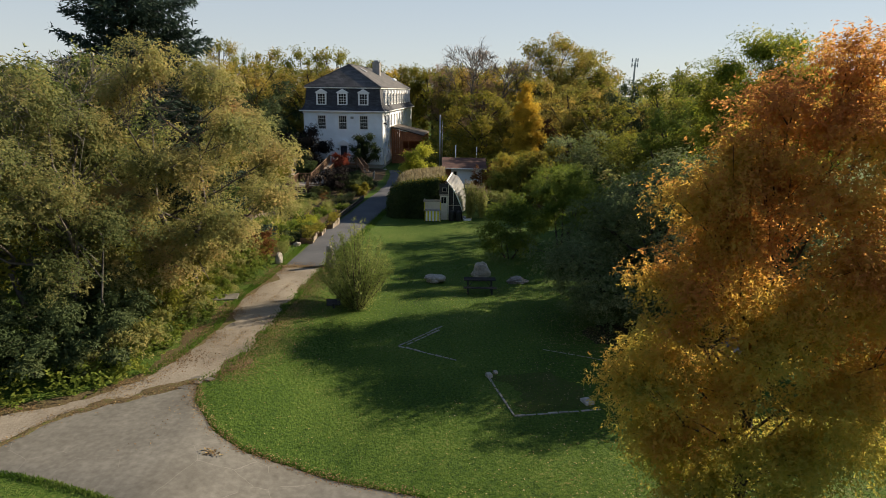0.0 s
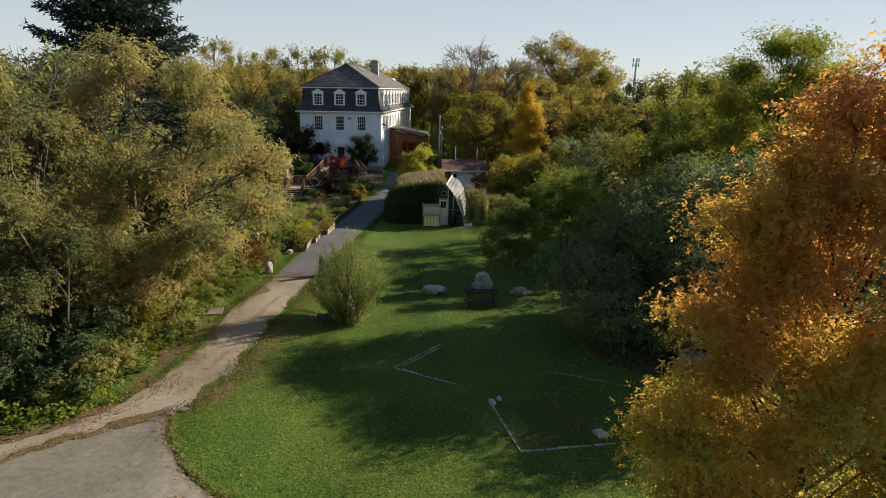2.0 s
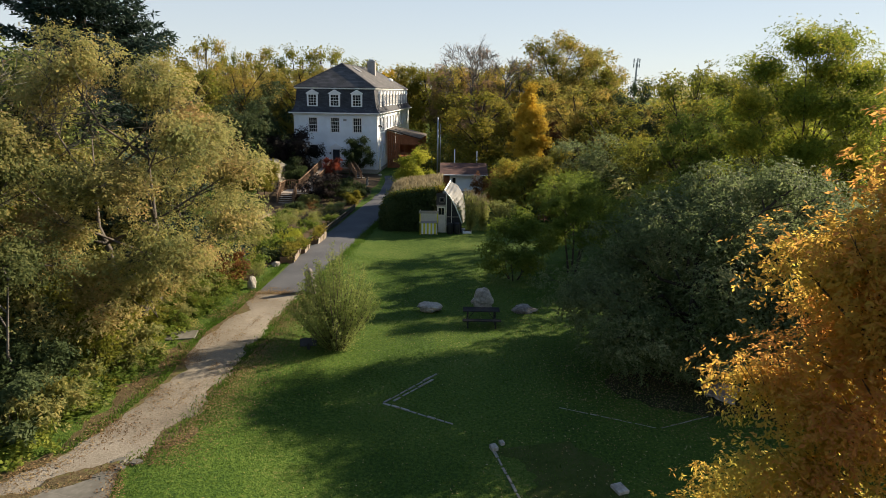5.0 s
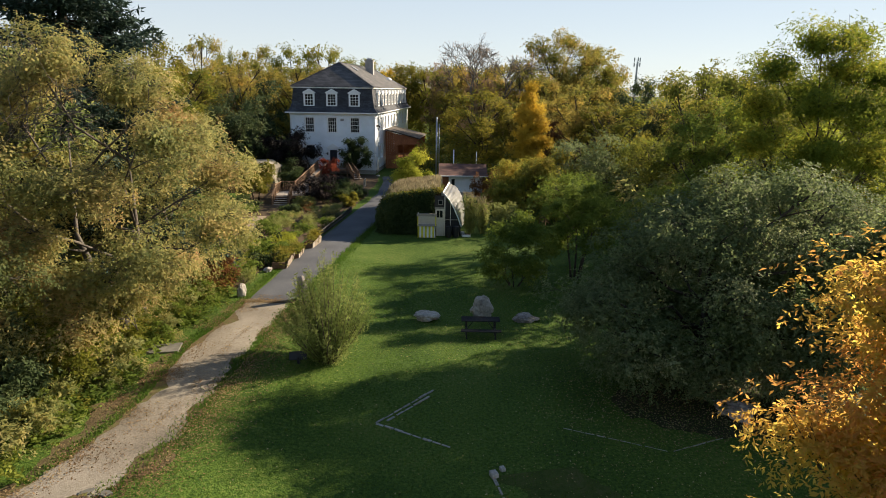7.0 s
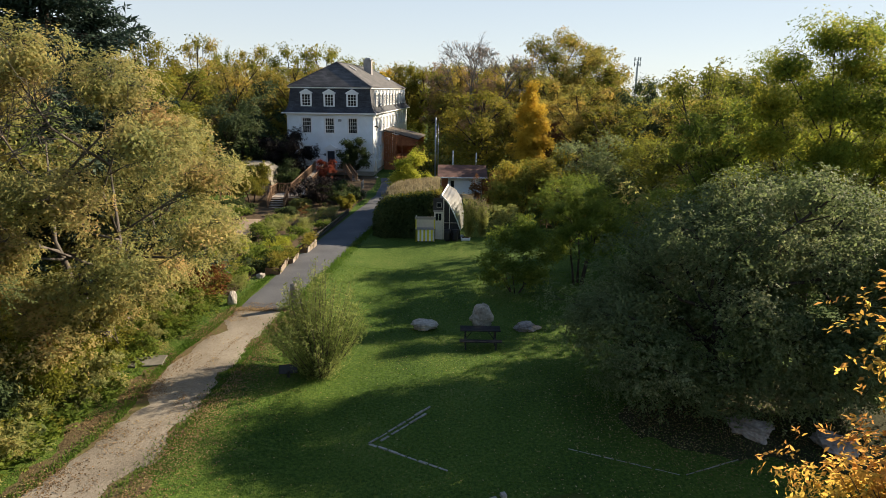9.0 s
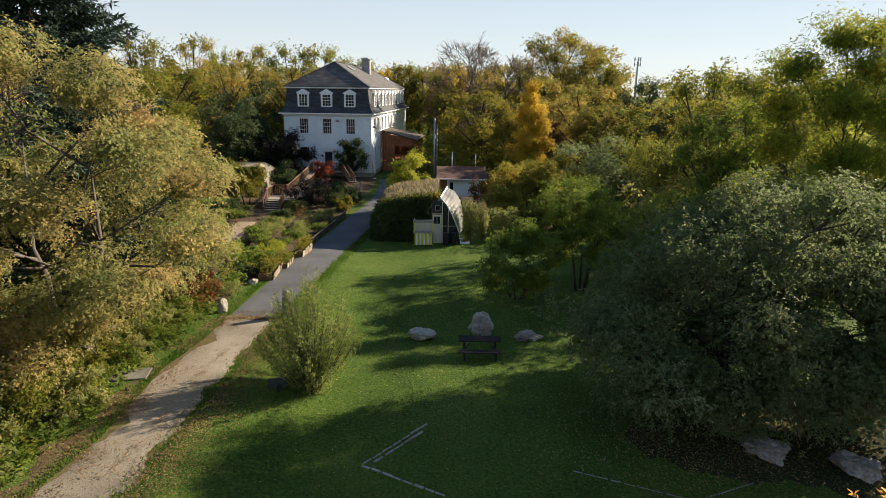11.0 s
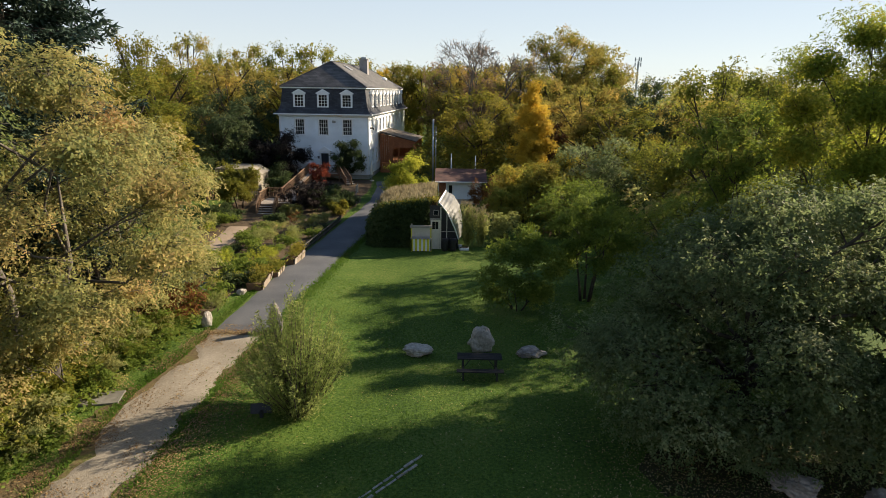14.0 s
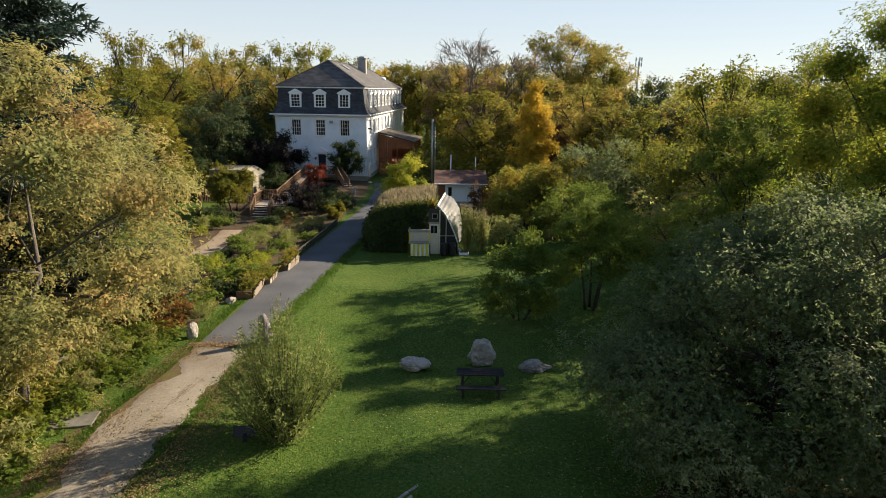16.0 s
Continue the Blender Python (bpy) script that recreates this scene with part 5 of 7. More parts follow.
part("gutter", Geo().box(-2.7, -0.6, 2.02, 2.6, -0.5, 2.12).mesh("gutter", TRIM), ob)
part("door", Geo().box(-2.3, -0.02, 0.25, -1.6, 0.0, 1.95).mesh("shed_door", RUST_WOOD), ob)
sh2 = thing("shed", (-20.9, 74.0, 0), "low pale beige shed behind the shrubs", "shed")
part("wall", Geo().box(-2.2, 0, -0.6, 2.0, 4.0, 2.0).mesh("shed_body", BEIGE), sh2)
part("roof", Geo().add([(-2.4, -0.25, 2.0), (2.2, -0.25, 2.0), (2.2, 4.2, 2.0), (-2.4, 4.2, 2.0), (-2.4, -0.25, 2.72), (1.0, -0.25, 2.72), (1.0, 4.2, 2.72), (-2.4, 4.2, 2.72)], [(3, 2, 1, 0), (4, 5, 6, 7), (0, 1, 5, 4), (1, 2, 6, 5), (2, 3, 7, 6), (3, 0, 4, 7)]).mesh("shed_roof", BEIGE), sh2, "beige sheet roof that slopes down at one end")
part("trim", Geo().box(-2.42, -0.28, 1.96, 2.22, -0.253, 2.06).mesh("shed_trim", GREY_WOOD), sh2)

# poles
for px, py, z1, r, lab in ((-0.3, 76, 8.0, 0.11, "grey utility pole behind the outbuilding"), (-0.02, 78, 7.4, 0.06, "thin dark pole beside the utility pole")):
    o = new("pole", Geo().tube([(0, 0, 0), (0, 0, z1 - G(px, py))], [r, r * 0.8], 10).mesh("pole", METAL, True))
    o.matrix_basis = pose(px, py, G(px, py))
    tagged(o, lab, "pole")
for px, py, z1 in ((1.7, 76, 4.5), (4.33, 76, 4.3)):
    o = new("fence_post", Geo().tube([(0, 0, 0), (0, 0, z1)], [0.06, 0.06], 8).mesh("fence_post", TRIM, True))
    o.matrix_basis = pose(px, py, G(px, py))
    tagged(o, "thin white post behind the outbuilding", "post", "white posts")

tower = thing("radio_mast", (122.5, 400, 0.2), "slender distant radio mast with antenna panels", "mast")
part("mast", Geo().tube([(0, 0, 0), (0, 0, 30.0)], [0.9, 0.5], 8).mesh("mast", METAL), tower)
for a in range(3):
    for z in (27.0, 30.0):
        cx, cy = 2.0 * math.cos(a * 2.09 + 0.4), 2.0 * math.sin(a * 2.09 + 0.4)
        part("antenna", Geo().box(cx - 0.3, cy - 0.3, z, cx + 0.3, cy + 0.3, z + 2.4).beam((0, 0, z + 1), (cx, cy, z + 1), 0.2, 0.2).mesh("antenna", METAL), tower)

# closed parasol and small gate at the house corner
um = thing("parasol", (-8.0, 84.6, G(-8, 84.6)), "closed pale parasol standing at the house corner", "parasol")
part("pole", Geo().tube([(0, 0, 0), (0, 0, 2.5)], [0.03, 0.03], 8).mesh("parasol_pole", METAL), um)
part("canopy", Geo().tube([(0, 0, 0.7), (0, 0, 0.9), (0, 0, 1.7), (0, 0, 2.45)], [0.16, 0.2, 0.14, 0.03], 9).mesh("parasol_canopy", CREAM, True), um)
part("base", Geo().tube([(0, 0, 0), (0, 0, 0.1)], [0.28, 0.22], 12).mesh("parasol_base", FOUNDATION), um)
gt = thing("gate", (-8.6, 74.5, G(-8.6, 74.5)), "low grey metal garden gate beside the lane", "gate")
gg = Geo().box(0, 0, 0, 0.06, 0.06, 1.1).box(0, 1.6, 0, 0.06, 1.66, 1.1).box(0.01, 0, 1.0, 0.05, 1.66, 1.05).box(0.01, 0, 0.2, 0.05, 1.66, 0.25)
for i in range(10):
    gg.box(0.015, 0.15 + i * 0.15, 0.2, 0.045, 0.18 + i * 0.15, 1.0)
part("gate_frame", gg.mesh("gate_frame", METAL), gt)


# ---- on the lawn ----
def picnic_table(x, y, rz):
    e = thing("picnic_bench", (x, y, G(x, y)), "dark weathered picnic bench on the lawn before a standing stone", "bench", rz=rz)
    for i in range(4):
        part("top_board", Geo().box(-0.92, -0.05 + i * 0.155, 0.70, 0.92, 0.095 + i * 0.155, 0.745).mesh("top_board", BENCH_WOOD, bevel=0.006), e)
    for i in range(2):
        part("seat_board", Geo().box(-0.95, -0.62 + i * 0.15, 0.40, 0.95, -0.48 + i * 0.15, 0.44).mesh("seat_board", BENCH_WOOD, bevel=0.006), e)
    for px in (-0.68, 0.68):
        part("leg", Geo().box(px - 0.04, -0.02, 0, px + 0.04, 0.08, 0.70).box(px - 0.04, 0.42, 0, px + 0.04, 0.52, 0.70).mesh("leg", BLACK), e)
        part("seat_arm", Geo().box(px - 0.035, -0.62, 0.33, px + 0.035, 0.0, 0.40).box(px - 0.035, -0.60, 0.0, px + 0.035, -0.54, 0.33).mesh("seat_arm", BLACK), e)
        part("brace", Geo().beam((px * 0.97, 0.25, 0.2), (px * 0.45, 0.25, 0.68), 0.03, 0.03).mesh("brace", BLACK), e)
    return e


picnic_table(2.28, 33.0, -1.0)
rock(2.48, 35.75, 1.65, 0.9, 1.35, "tall upright pale limestone boulder behind the bench", 5, WHITE_STONE, 8, 0.2, "standing_stone", 0.15, 0.45)
rock(-0.35, 35.2, 1.35, 0.85, 0.55, "low pale limestone boulder on the lawn", 8, WHITE_STONE, -12, 0.22)
rock(4.75, 35.3, 1.3, 0.95, 0.48, "low rough limestone boulder on the lawn", 13, STONE, 10, 0.24)
rock(10.7, 25.2, 1.45, 0.8, 0.62, "grey limestone boulder under the spreading apple tree", 21, STONE, -48, 0.3)
rock(13.05, 24.3, 1.4, 0.95, 0.6, "grey limestone boulder in the shade of a tree", 23, STONE, -35, 0.3)
rock(-6.95, 36.3, 0.75, 0.6, 1.55, "upright grey stone at the edge of the drive", 31, STONE, 0, 0.12, "standing_stone", 0.1, 0.75)
rock(-10.35, 36.9, 0.6, 0.5, 0.8, "small upright pale stone beside the drive", 33, WHITE_STONE, 20, 0.16, "standing_stone", 0.1, 0.7)
rock(-12.5, 34.0, 0.7, 0.6, 0.9, "pale stone among the leaves beside the drive", 35, WHITE_STONE, 40, 0.2)
rock(-14.1, 33.2, 1.7, 0.8, 0.6, "flat pale stone half hidden by bushes", 37, WHITE_STONE, 15, 0.25)
rock(-12.9, 32.7, 0.8, 0.5, 0.4, "flat pale stone beside the drive", 38, STONE, 35, 0.25)
rock(-12.3, 30.6, 0.7, 0.6, 0.5, "small pale stone beside the drive", 39, WHITE_STONE, 70, 0.2)
rock(-10.4, 41.9, 0.55, 0.5, 0.35, "small pale stone beside the lane", 41, WHITE_STONE, 0, 0.2)
for i, (px, py, w, rz) in enumerate(((-11.35, 29.2, 1.8, 12), (-12.4, 28.3, 1.6, 8))):
    o = new("paving_slab", Geo().box(-w / 2, -0.45, -0.1, w / 2, 0.45, 0.06).mesh("paving_slab", CONCRETE, bevel=0.015))
    o.matrix_basis = pose(px, py, G(px, py) + 0.02, 0, 0, rz)
    tagged(o, "worn concrete paving slab in the verge", "slab", "slabs in the verge")


for i in range(9):
    r = np.random.default_rng(700 + i)
    px, py = -8.75 + r.uniform(-0.45, 0.55), 19.35 + r.uniform(-0.5, 0.35)
    w = r.uniform(0.08, 0.22)
    o = new("concrete_fragment", Geo().add([(-w, -w * 0.4, 0), (w * 0.3, -w * 0.6, 0), (w, w * 0.1, 0), (w * 0.2, w * 0.6, 0), (-w * 0.6, w * 0.5, 0), (-w, -w * 0.4, 0.05), (w * 0.3, -w * 0.6, 0.05), (w, w * 0.1, 0.05), (w * 0.2, w * 0.6, 0.05), (-w * 0.6, w * 0.5, 0.05)],
            [(4, 3, 2, 1, 0), (5, 6, 7, 8, 9), (0, 1, 6, 5), (1, 2, 7, 6), (2, 3, 8, 7), (3, 4, 9, 8), (4, 0, 5, 9)]).mesh("concrete_fragment", CONCRETE))
    o.matrix_basis = pose(px, py, G(px, py) + 0.005 + i * 0.002, 0, 0, float(r.uniform(0, 360)))
    tagged(o, "broken piece of the concrete pad's cracked corner", "concrete piece", "broken corner of the pad")


def edging(a, b, pieces, seed, label, wide=1.0):
    """A broken line of flush stone edging in the grass."""
    r = np.random.default_rng(seed)
    e = thing("stone_edging", (a[0], a[1], 0), label, "edging", "stone edgings in the lawn")
    a, b = np.array(a, float), np.array(b, float)
    for i in range(pieces):
        t0, t1 = (i + r.uniform(0, 0.12)) / pieces, (i + 1 - r.uniform(0.0, 0.16)) / pieces
        p, q = a + (b - a) * t0, a + (b - a) * t1
        z0, z1 = G(*p), G(*q)
        h = r.uniform(-0.01, 0.035) if wide > 0.6 else r.uniform(-0.005, 0.012)
        part("stone", Geo().beam((p[0] - a[0], p[1] - a[1], z0 + h - 0.05), (q[0] - a[0], q[1] - a[1], z1 + h - 0.05), r.uniform(0.05, 0.10) * wide, 0.12).mesh("stone", EDGE_STONE), e)


edging((-1.80, 24.4), (0.75, 23.0), 8, 1, "broken pale stone edging sunk in the lawn")
edging((-1.80, 24.4), (0.15, 26.8), 7, 2, "broken pale stone edging sunk in the lawn")
edging((-1.45, 24.55), (0.0, 26.3), 5, 8, "second row of broken stone edging in the lawn")
edging((2.63, 18.6), (5.8, 19.15), 8, 3, "pale stone edging round a sunken bed")
edging((2.63, 18.6), (1.95, 21.55), 7, 4, "pale stone edging round a sunken bed")
edging((4.5, 24.25), (7.6, 22.95), 9, 5, "thin stone edging nearly lost in the grass", 0.4)
edging((7.75, 22.95), (9.7, 23.75), 6, 6, "thin stone edging nearly lost in the grass", 0.4)
for px, py, w, h in ((1.97, 21.6, 0.22, 0.14), (2.25, 21.9, 0.16, 0.1), (5.4, 19.65, 0.36, 0.1)):
    o = new("paving_stone", Geo().box(-w / 2, -w * 0.6, -0.1, w / 2, w * 0.6, h).mesh("paving_stone", WHITE_STONE, bevel=0.02))
    o.matrix_basis = pose(px, py, G(px, py), 0, 0, 20)
    tagged(o, "small square pale stone block in the lawn", "stone block", "stone blocks")
sign = thing("plaque", (-5.4, 28.6, G(-5.4, 28.6)), "small dark plaque at the foot of the bush", "plaque")
part("plate", Geo().box(-0.35, -0.04, 0.15, 0.35, 0.0, 0.5).mesh("plate", BLACK, bevel=0.01), sign, m=pose(0, 0, 0, -30, 0, 10))
part("stand", Geo().box(-0.05, 0, 0, 0.05, 0.12, 0.25).mesh("plaque_stand", BLACK), sign)


ribbon("drain_strip", [(-9.85, 36.15), (-9.2, 36.0), (-8.4, 36.2), (-7.4, 36.0)], [(-9.85, 35.55), (-9.2, 35.7), (-8.4, 35.5), (-7.4, 35.75)], 30, 4, 0.05, SOIL, "dark wet seam between gravel and asphalt", "seam", 0.05, 9)

# raised timber beds along the lane
def raised_bed(x, y, w, d, h, rz, label, seed):
    r = np.random.default_rng(seed)
    e = thing("raised_bed", (x, y, G(x, y)), label, "raised bed", "raised beds along the lane", rz)
    n = max(3, int(d / 0.42))
    for i in range(n):
        hh = h * r.uniform(0.75, 1.08)
        part("board", Geo().box(-0.02, 0.0, 0, 0.02, d / n * r.uniform(0.82, 0.95), hh).mesh("board", TAN_WOOD if r.random() < 0.75 else GREY_WOOD), e, m=pose(w, i * d / n, 0, 0, float(r.uniform(2, 16)), float(r.uniform(-4, 4))))
    part("end_board", Geo().box(0, -0.05, 0, w - 0.04, -0.003, h * 0.85).mesh("end_board", DECK_WOOD), e)
    part("back_board", Geo().box(0, 0, 0, 0.05, d, h * 0.8).mesh("back_board", DECK_WOOD), e)
    part("soil", Geo().box(0.05, 0, 0, w - 0.055, d, h * 0.6).mesh("bed_soil", SOIL), e)
    px = np.stack([r.uniform(0.1, w - 0.1, 90), r.uniform(0, d, 90), h * 0.6 + r.uniform(0.05, 0.5, 90)], 1)
    part("planting", quads_mesh("planting", leaves(r, px, np.tile([0.2, 0, 0.9], (90, 1)), 14, 0.1, 0.13, 0.0, 0.5), LIME if seed % 2 else GREEN), e, "leafy plants spilling over the boards")


raised_bed(-10.3, 42.6, 0.85, 2.3, 0.5, 2, "tan timber raised bed with leaning boards beside the lane", 1)
raised_bed(-10.0, 45.4, 0.7, 1.6, 0.38, 1, "small tan timber raised bed beside the lane", 2)
raised_bed(-9.6, 48.4, 0.6, 2.2, 0.6, -6, "pale timber board edging of a raised bed", 3)
fence = thing("low_fence", (0, 0, 0), "low dark picket fence along the lane", "fence")
for i in range(34):
    t = i / 33
    x, y = -9.3 + t * 1.05, 52.0 + t * 10.5
    z = G(x, y)
    part("picket", Geo().box(x - 0.03, y - 0.05, z, x + 0.03, y + 0.05, z + 0.55).mesh("picket", DARK_WOOD), fence)
part("fence_rail", Geo().beam((-9.26, 52.0, G(-9.3, 52) + 0.45), (-8.21, 62.5, G(-8.2, 62.5) + 0.45), 0.04, 0.08).mesh("fence_rail", DARK_WOOD), fence)
part("fence_rail", Geo().beam((-9.26, 52.0, G(-9.3, 52) + 0.15), (-8.21, 62.5, G(-8.2, 62.5) + 0.15), 0.04, 0.08).mesh("fence_rail", DARK_WOOD), fence)


def adirondack_chair(x, y, rz, paint, label):
    """A low slatted garden chair with a fanned, leaning back and broad arms."""
    e = thing("garden_chair", (x, y, G(x, y)), label, "chair", "garden chairs under the trees", rz)
    for i in range(5):
        t = (i - 2) / 2
        back = Geo().box(-0.055, -0.012, 0, 0.055, 0.012, 0.92 - 0.10 * t * t)
        part("back_slat", back.mesh("back_slat", paint, bevel=0.005), e, m=pose(0.115 * (i - 2), 0.22, 0.22, -22, t * 7, 0))
        part("seat_slat", Geo().box(-0.27, -0.05, -0.012, 0.27, 0.05, 0.012).mesh("seat_slat", paint), e, m=pose(0, -0.32 + 0.115 * i, 0.36 - 0.028 * i, -13, 0, 0))
    for sx in (-0.31, 0.31):
        part("arm", Geo().box(sx - 0.07, -0.42, 0.54, sx + 0.07, 0.36, 0.565).mesh("arm", paint, bevel=0.005), e)
        part("leg", Geo().box(sx - 0.02, -0.38, 0, sx + 0.02, -0.28, 0.54).mesh("leg", paint), e)
        part("leg", Geo().beam((sx, -0.30, 0.33), (sx, 0.50, 0.02), 0.035, 0.10).mesh("back_leg", paint), e)
    return e


adirondack_chair(8.2, 58.6, 12, YELLOW, "bright yellow slatted garden chair on the grass")
adirondack_chair(9.6, 58.9, -40, DECK_WOOD, "brown wooden slatted garden chair on the grass")


# ---- near trees ----
def L(*rows):
    return [(np.array(r[:3], float), np.array(r[3:], float)) for r in rows]


def fuller(f, lobes):
    return [(c, rad * f) for c, rad in lobes]


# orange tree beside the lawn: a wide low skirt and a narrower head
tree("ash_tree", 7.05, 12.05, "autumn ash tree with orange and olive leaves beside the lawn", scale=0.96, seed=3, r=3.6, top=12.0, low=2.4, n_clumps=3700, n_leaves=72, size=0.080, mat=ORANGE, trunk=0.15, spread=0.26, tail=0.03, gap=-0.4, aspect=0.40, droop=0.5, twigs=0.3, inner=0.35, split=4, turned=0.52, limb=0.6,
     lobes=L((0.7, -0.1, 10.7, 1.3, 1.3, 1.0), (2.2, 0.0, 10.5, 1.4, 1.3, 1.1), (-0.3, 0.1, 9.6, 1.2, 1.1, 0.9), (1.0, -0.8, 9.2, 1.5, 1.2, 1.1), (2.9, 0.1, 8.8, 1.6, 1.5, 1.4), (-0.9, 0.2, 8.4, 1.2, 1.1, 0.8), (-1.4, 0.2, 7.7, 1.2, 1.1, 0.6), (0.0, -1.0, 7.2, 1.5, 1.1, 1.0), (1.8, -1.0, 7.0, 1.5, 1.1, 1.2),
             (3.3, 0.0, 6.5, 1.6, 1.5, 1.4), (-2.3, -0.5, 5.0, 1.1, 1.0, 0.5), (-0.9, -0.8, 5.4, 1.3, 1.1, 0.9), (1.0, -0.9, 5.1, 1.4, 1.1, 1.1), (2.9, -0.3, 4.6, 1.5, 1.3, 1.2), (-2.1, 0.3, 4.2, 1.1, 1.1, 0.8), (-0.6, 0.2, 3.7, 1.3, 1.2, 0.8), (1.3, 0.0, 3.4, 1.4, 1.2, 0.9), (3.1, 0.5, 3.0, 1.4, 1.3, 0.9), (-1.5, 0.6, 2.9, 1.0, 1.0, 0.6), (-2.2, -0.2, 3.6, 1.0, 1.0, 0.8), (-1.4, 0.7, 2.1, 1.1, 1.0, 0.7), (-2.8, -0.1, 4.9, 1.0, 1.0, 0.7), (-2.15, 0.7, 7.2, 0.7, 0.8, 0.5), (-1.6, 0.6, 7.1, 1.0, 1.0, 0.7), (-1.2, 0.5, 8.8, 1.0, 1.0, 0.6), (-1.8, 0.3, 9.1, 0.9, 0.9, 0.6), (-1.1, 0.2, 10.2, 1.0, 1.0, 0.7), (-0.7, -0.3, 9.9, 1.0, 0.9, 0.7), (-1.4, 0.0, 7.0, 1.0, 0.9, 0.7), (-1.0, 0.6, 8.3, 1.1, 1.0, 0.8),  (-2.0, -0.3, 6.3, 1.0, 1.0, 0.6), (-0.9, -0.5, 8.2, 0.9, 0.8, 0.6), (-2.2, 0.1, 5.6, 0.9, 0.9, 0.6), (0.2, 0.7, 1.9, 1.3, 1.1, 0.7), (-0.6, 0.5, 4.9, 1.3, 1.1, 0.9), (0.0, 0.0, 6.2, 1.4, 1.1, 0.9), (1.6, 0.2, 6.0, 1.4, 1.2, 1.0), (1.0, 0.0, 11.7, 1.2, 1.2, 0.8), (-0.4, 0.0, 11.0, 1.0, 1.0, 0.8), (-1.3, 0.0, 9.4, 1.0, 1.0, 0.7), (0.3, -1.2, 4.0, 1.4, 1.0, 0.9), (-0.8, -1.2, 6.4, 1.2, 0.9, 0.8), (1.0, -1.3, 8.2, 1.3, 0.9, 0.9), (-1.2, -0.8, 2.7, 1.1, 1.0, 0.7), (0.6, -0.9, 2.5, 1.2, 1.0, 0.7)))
# spreading apple tree over the boulders
tree("apple_tree", 10.8, 28.2, "broad spreading apple tree with dull grey-green leaves", seed=5, r=6, top=8.8, low=1, inner=0.5, gap=-1.2, n_clumps=2100, n_leaves=56, size=0.104, mat=GREY, trunk=0.22, spread=0.32, aspect=0.5, twigs=0.8, fork=0.12,
     lobes=fuller(1.14, L((-3.4, -0.6, 3.4, 2.2, 2.1, 1.8), (-2.2, 0.8, 5.2, 1.9, 1.9, 1.4), (-0.9, -1.2, 5.9, 1.8, 1.8, 1.4), (0.8, 0.6, 7.1, 1.8, 1.8, 1.2), (2.6, 0.0, 7.6, 1.7, 1.7, 1.1), (0.2, -2.6, 3.8, 2.2, 1.6, 1.7), (2.9, -2.0, 5.4, 1.9, 1.7, 1.7), (-2.8, -2.4, 2.6, 1.8, 1.5, 1.4), (2.4, -3.2, 2.9, 2.1, 1.4, 1.4), (4.7, 0.4, 6.2, 2.0, 2.0, 1.7), (-4.4, 1.4, 2.6, 1.6, 1.8, 1.5), (4.6, -2.2, 3.6, 1.9, 1.6, 1.6), (1.0, -0.8, 5.2, 2.2, 2.0, 1.6), (-3.4, -1.6, 1.7, 1.6, 1.3, 1.1), (-0.8, -2.2, 1.7, 1.7, 1.2, 1.1), (2.0, -2.4, 1.6, 1.7, 1.2, 1.0), (-2.2, -1.0, 1.5, 1.8, 1.4, 1.1), (4.2, -1.8, 1.7, 1.7, 1.4, 1.1), (0.0, -2.8, 2.3, 1.8, 1.2, 1.4), (1.7, -2.8, 2.1, 1.6, 1.2, 1.3), (0.8, -1.3, 3.2, 2.0, 1.4, 1.4), (-0.6, 1.6, 2.4, 2.4, 1.5, 1.8), (2.4, 1.2, 3.0, 2.2, 1.6, 2.0), (-3.0, 1.0, 2.6, 1.9, 1.5, 1.7), (-0.6, 3.2, 5.4, 2.0, 1.7, 1.4), (1.4, 4.0, 5.9, 2.1, 1.8, 1.5), (3.4, 3.6, 6.6, 2.0, 1.8, 1.4), (-2.0, 2.8, 3.6, 1.8, 1.5, 1.4), (1.0, 4.2, 3.4, 2.2, 1.6, 1.6))))
tree("apple_tree", 15.7, 27.6, "rounded apple tree with pale silvery leaf tips", seed=6, r=3.7, top=8.0, low=0.6, inner=0.8, n_clumps=640, n_leaves=63, size=0.125, gap=-0.3, mat=GREY, trunk=0.2, spread=0.34, aspect=0.5, k=9)
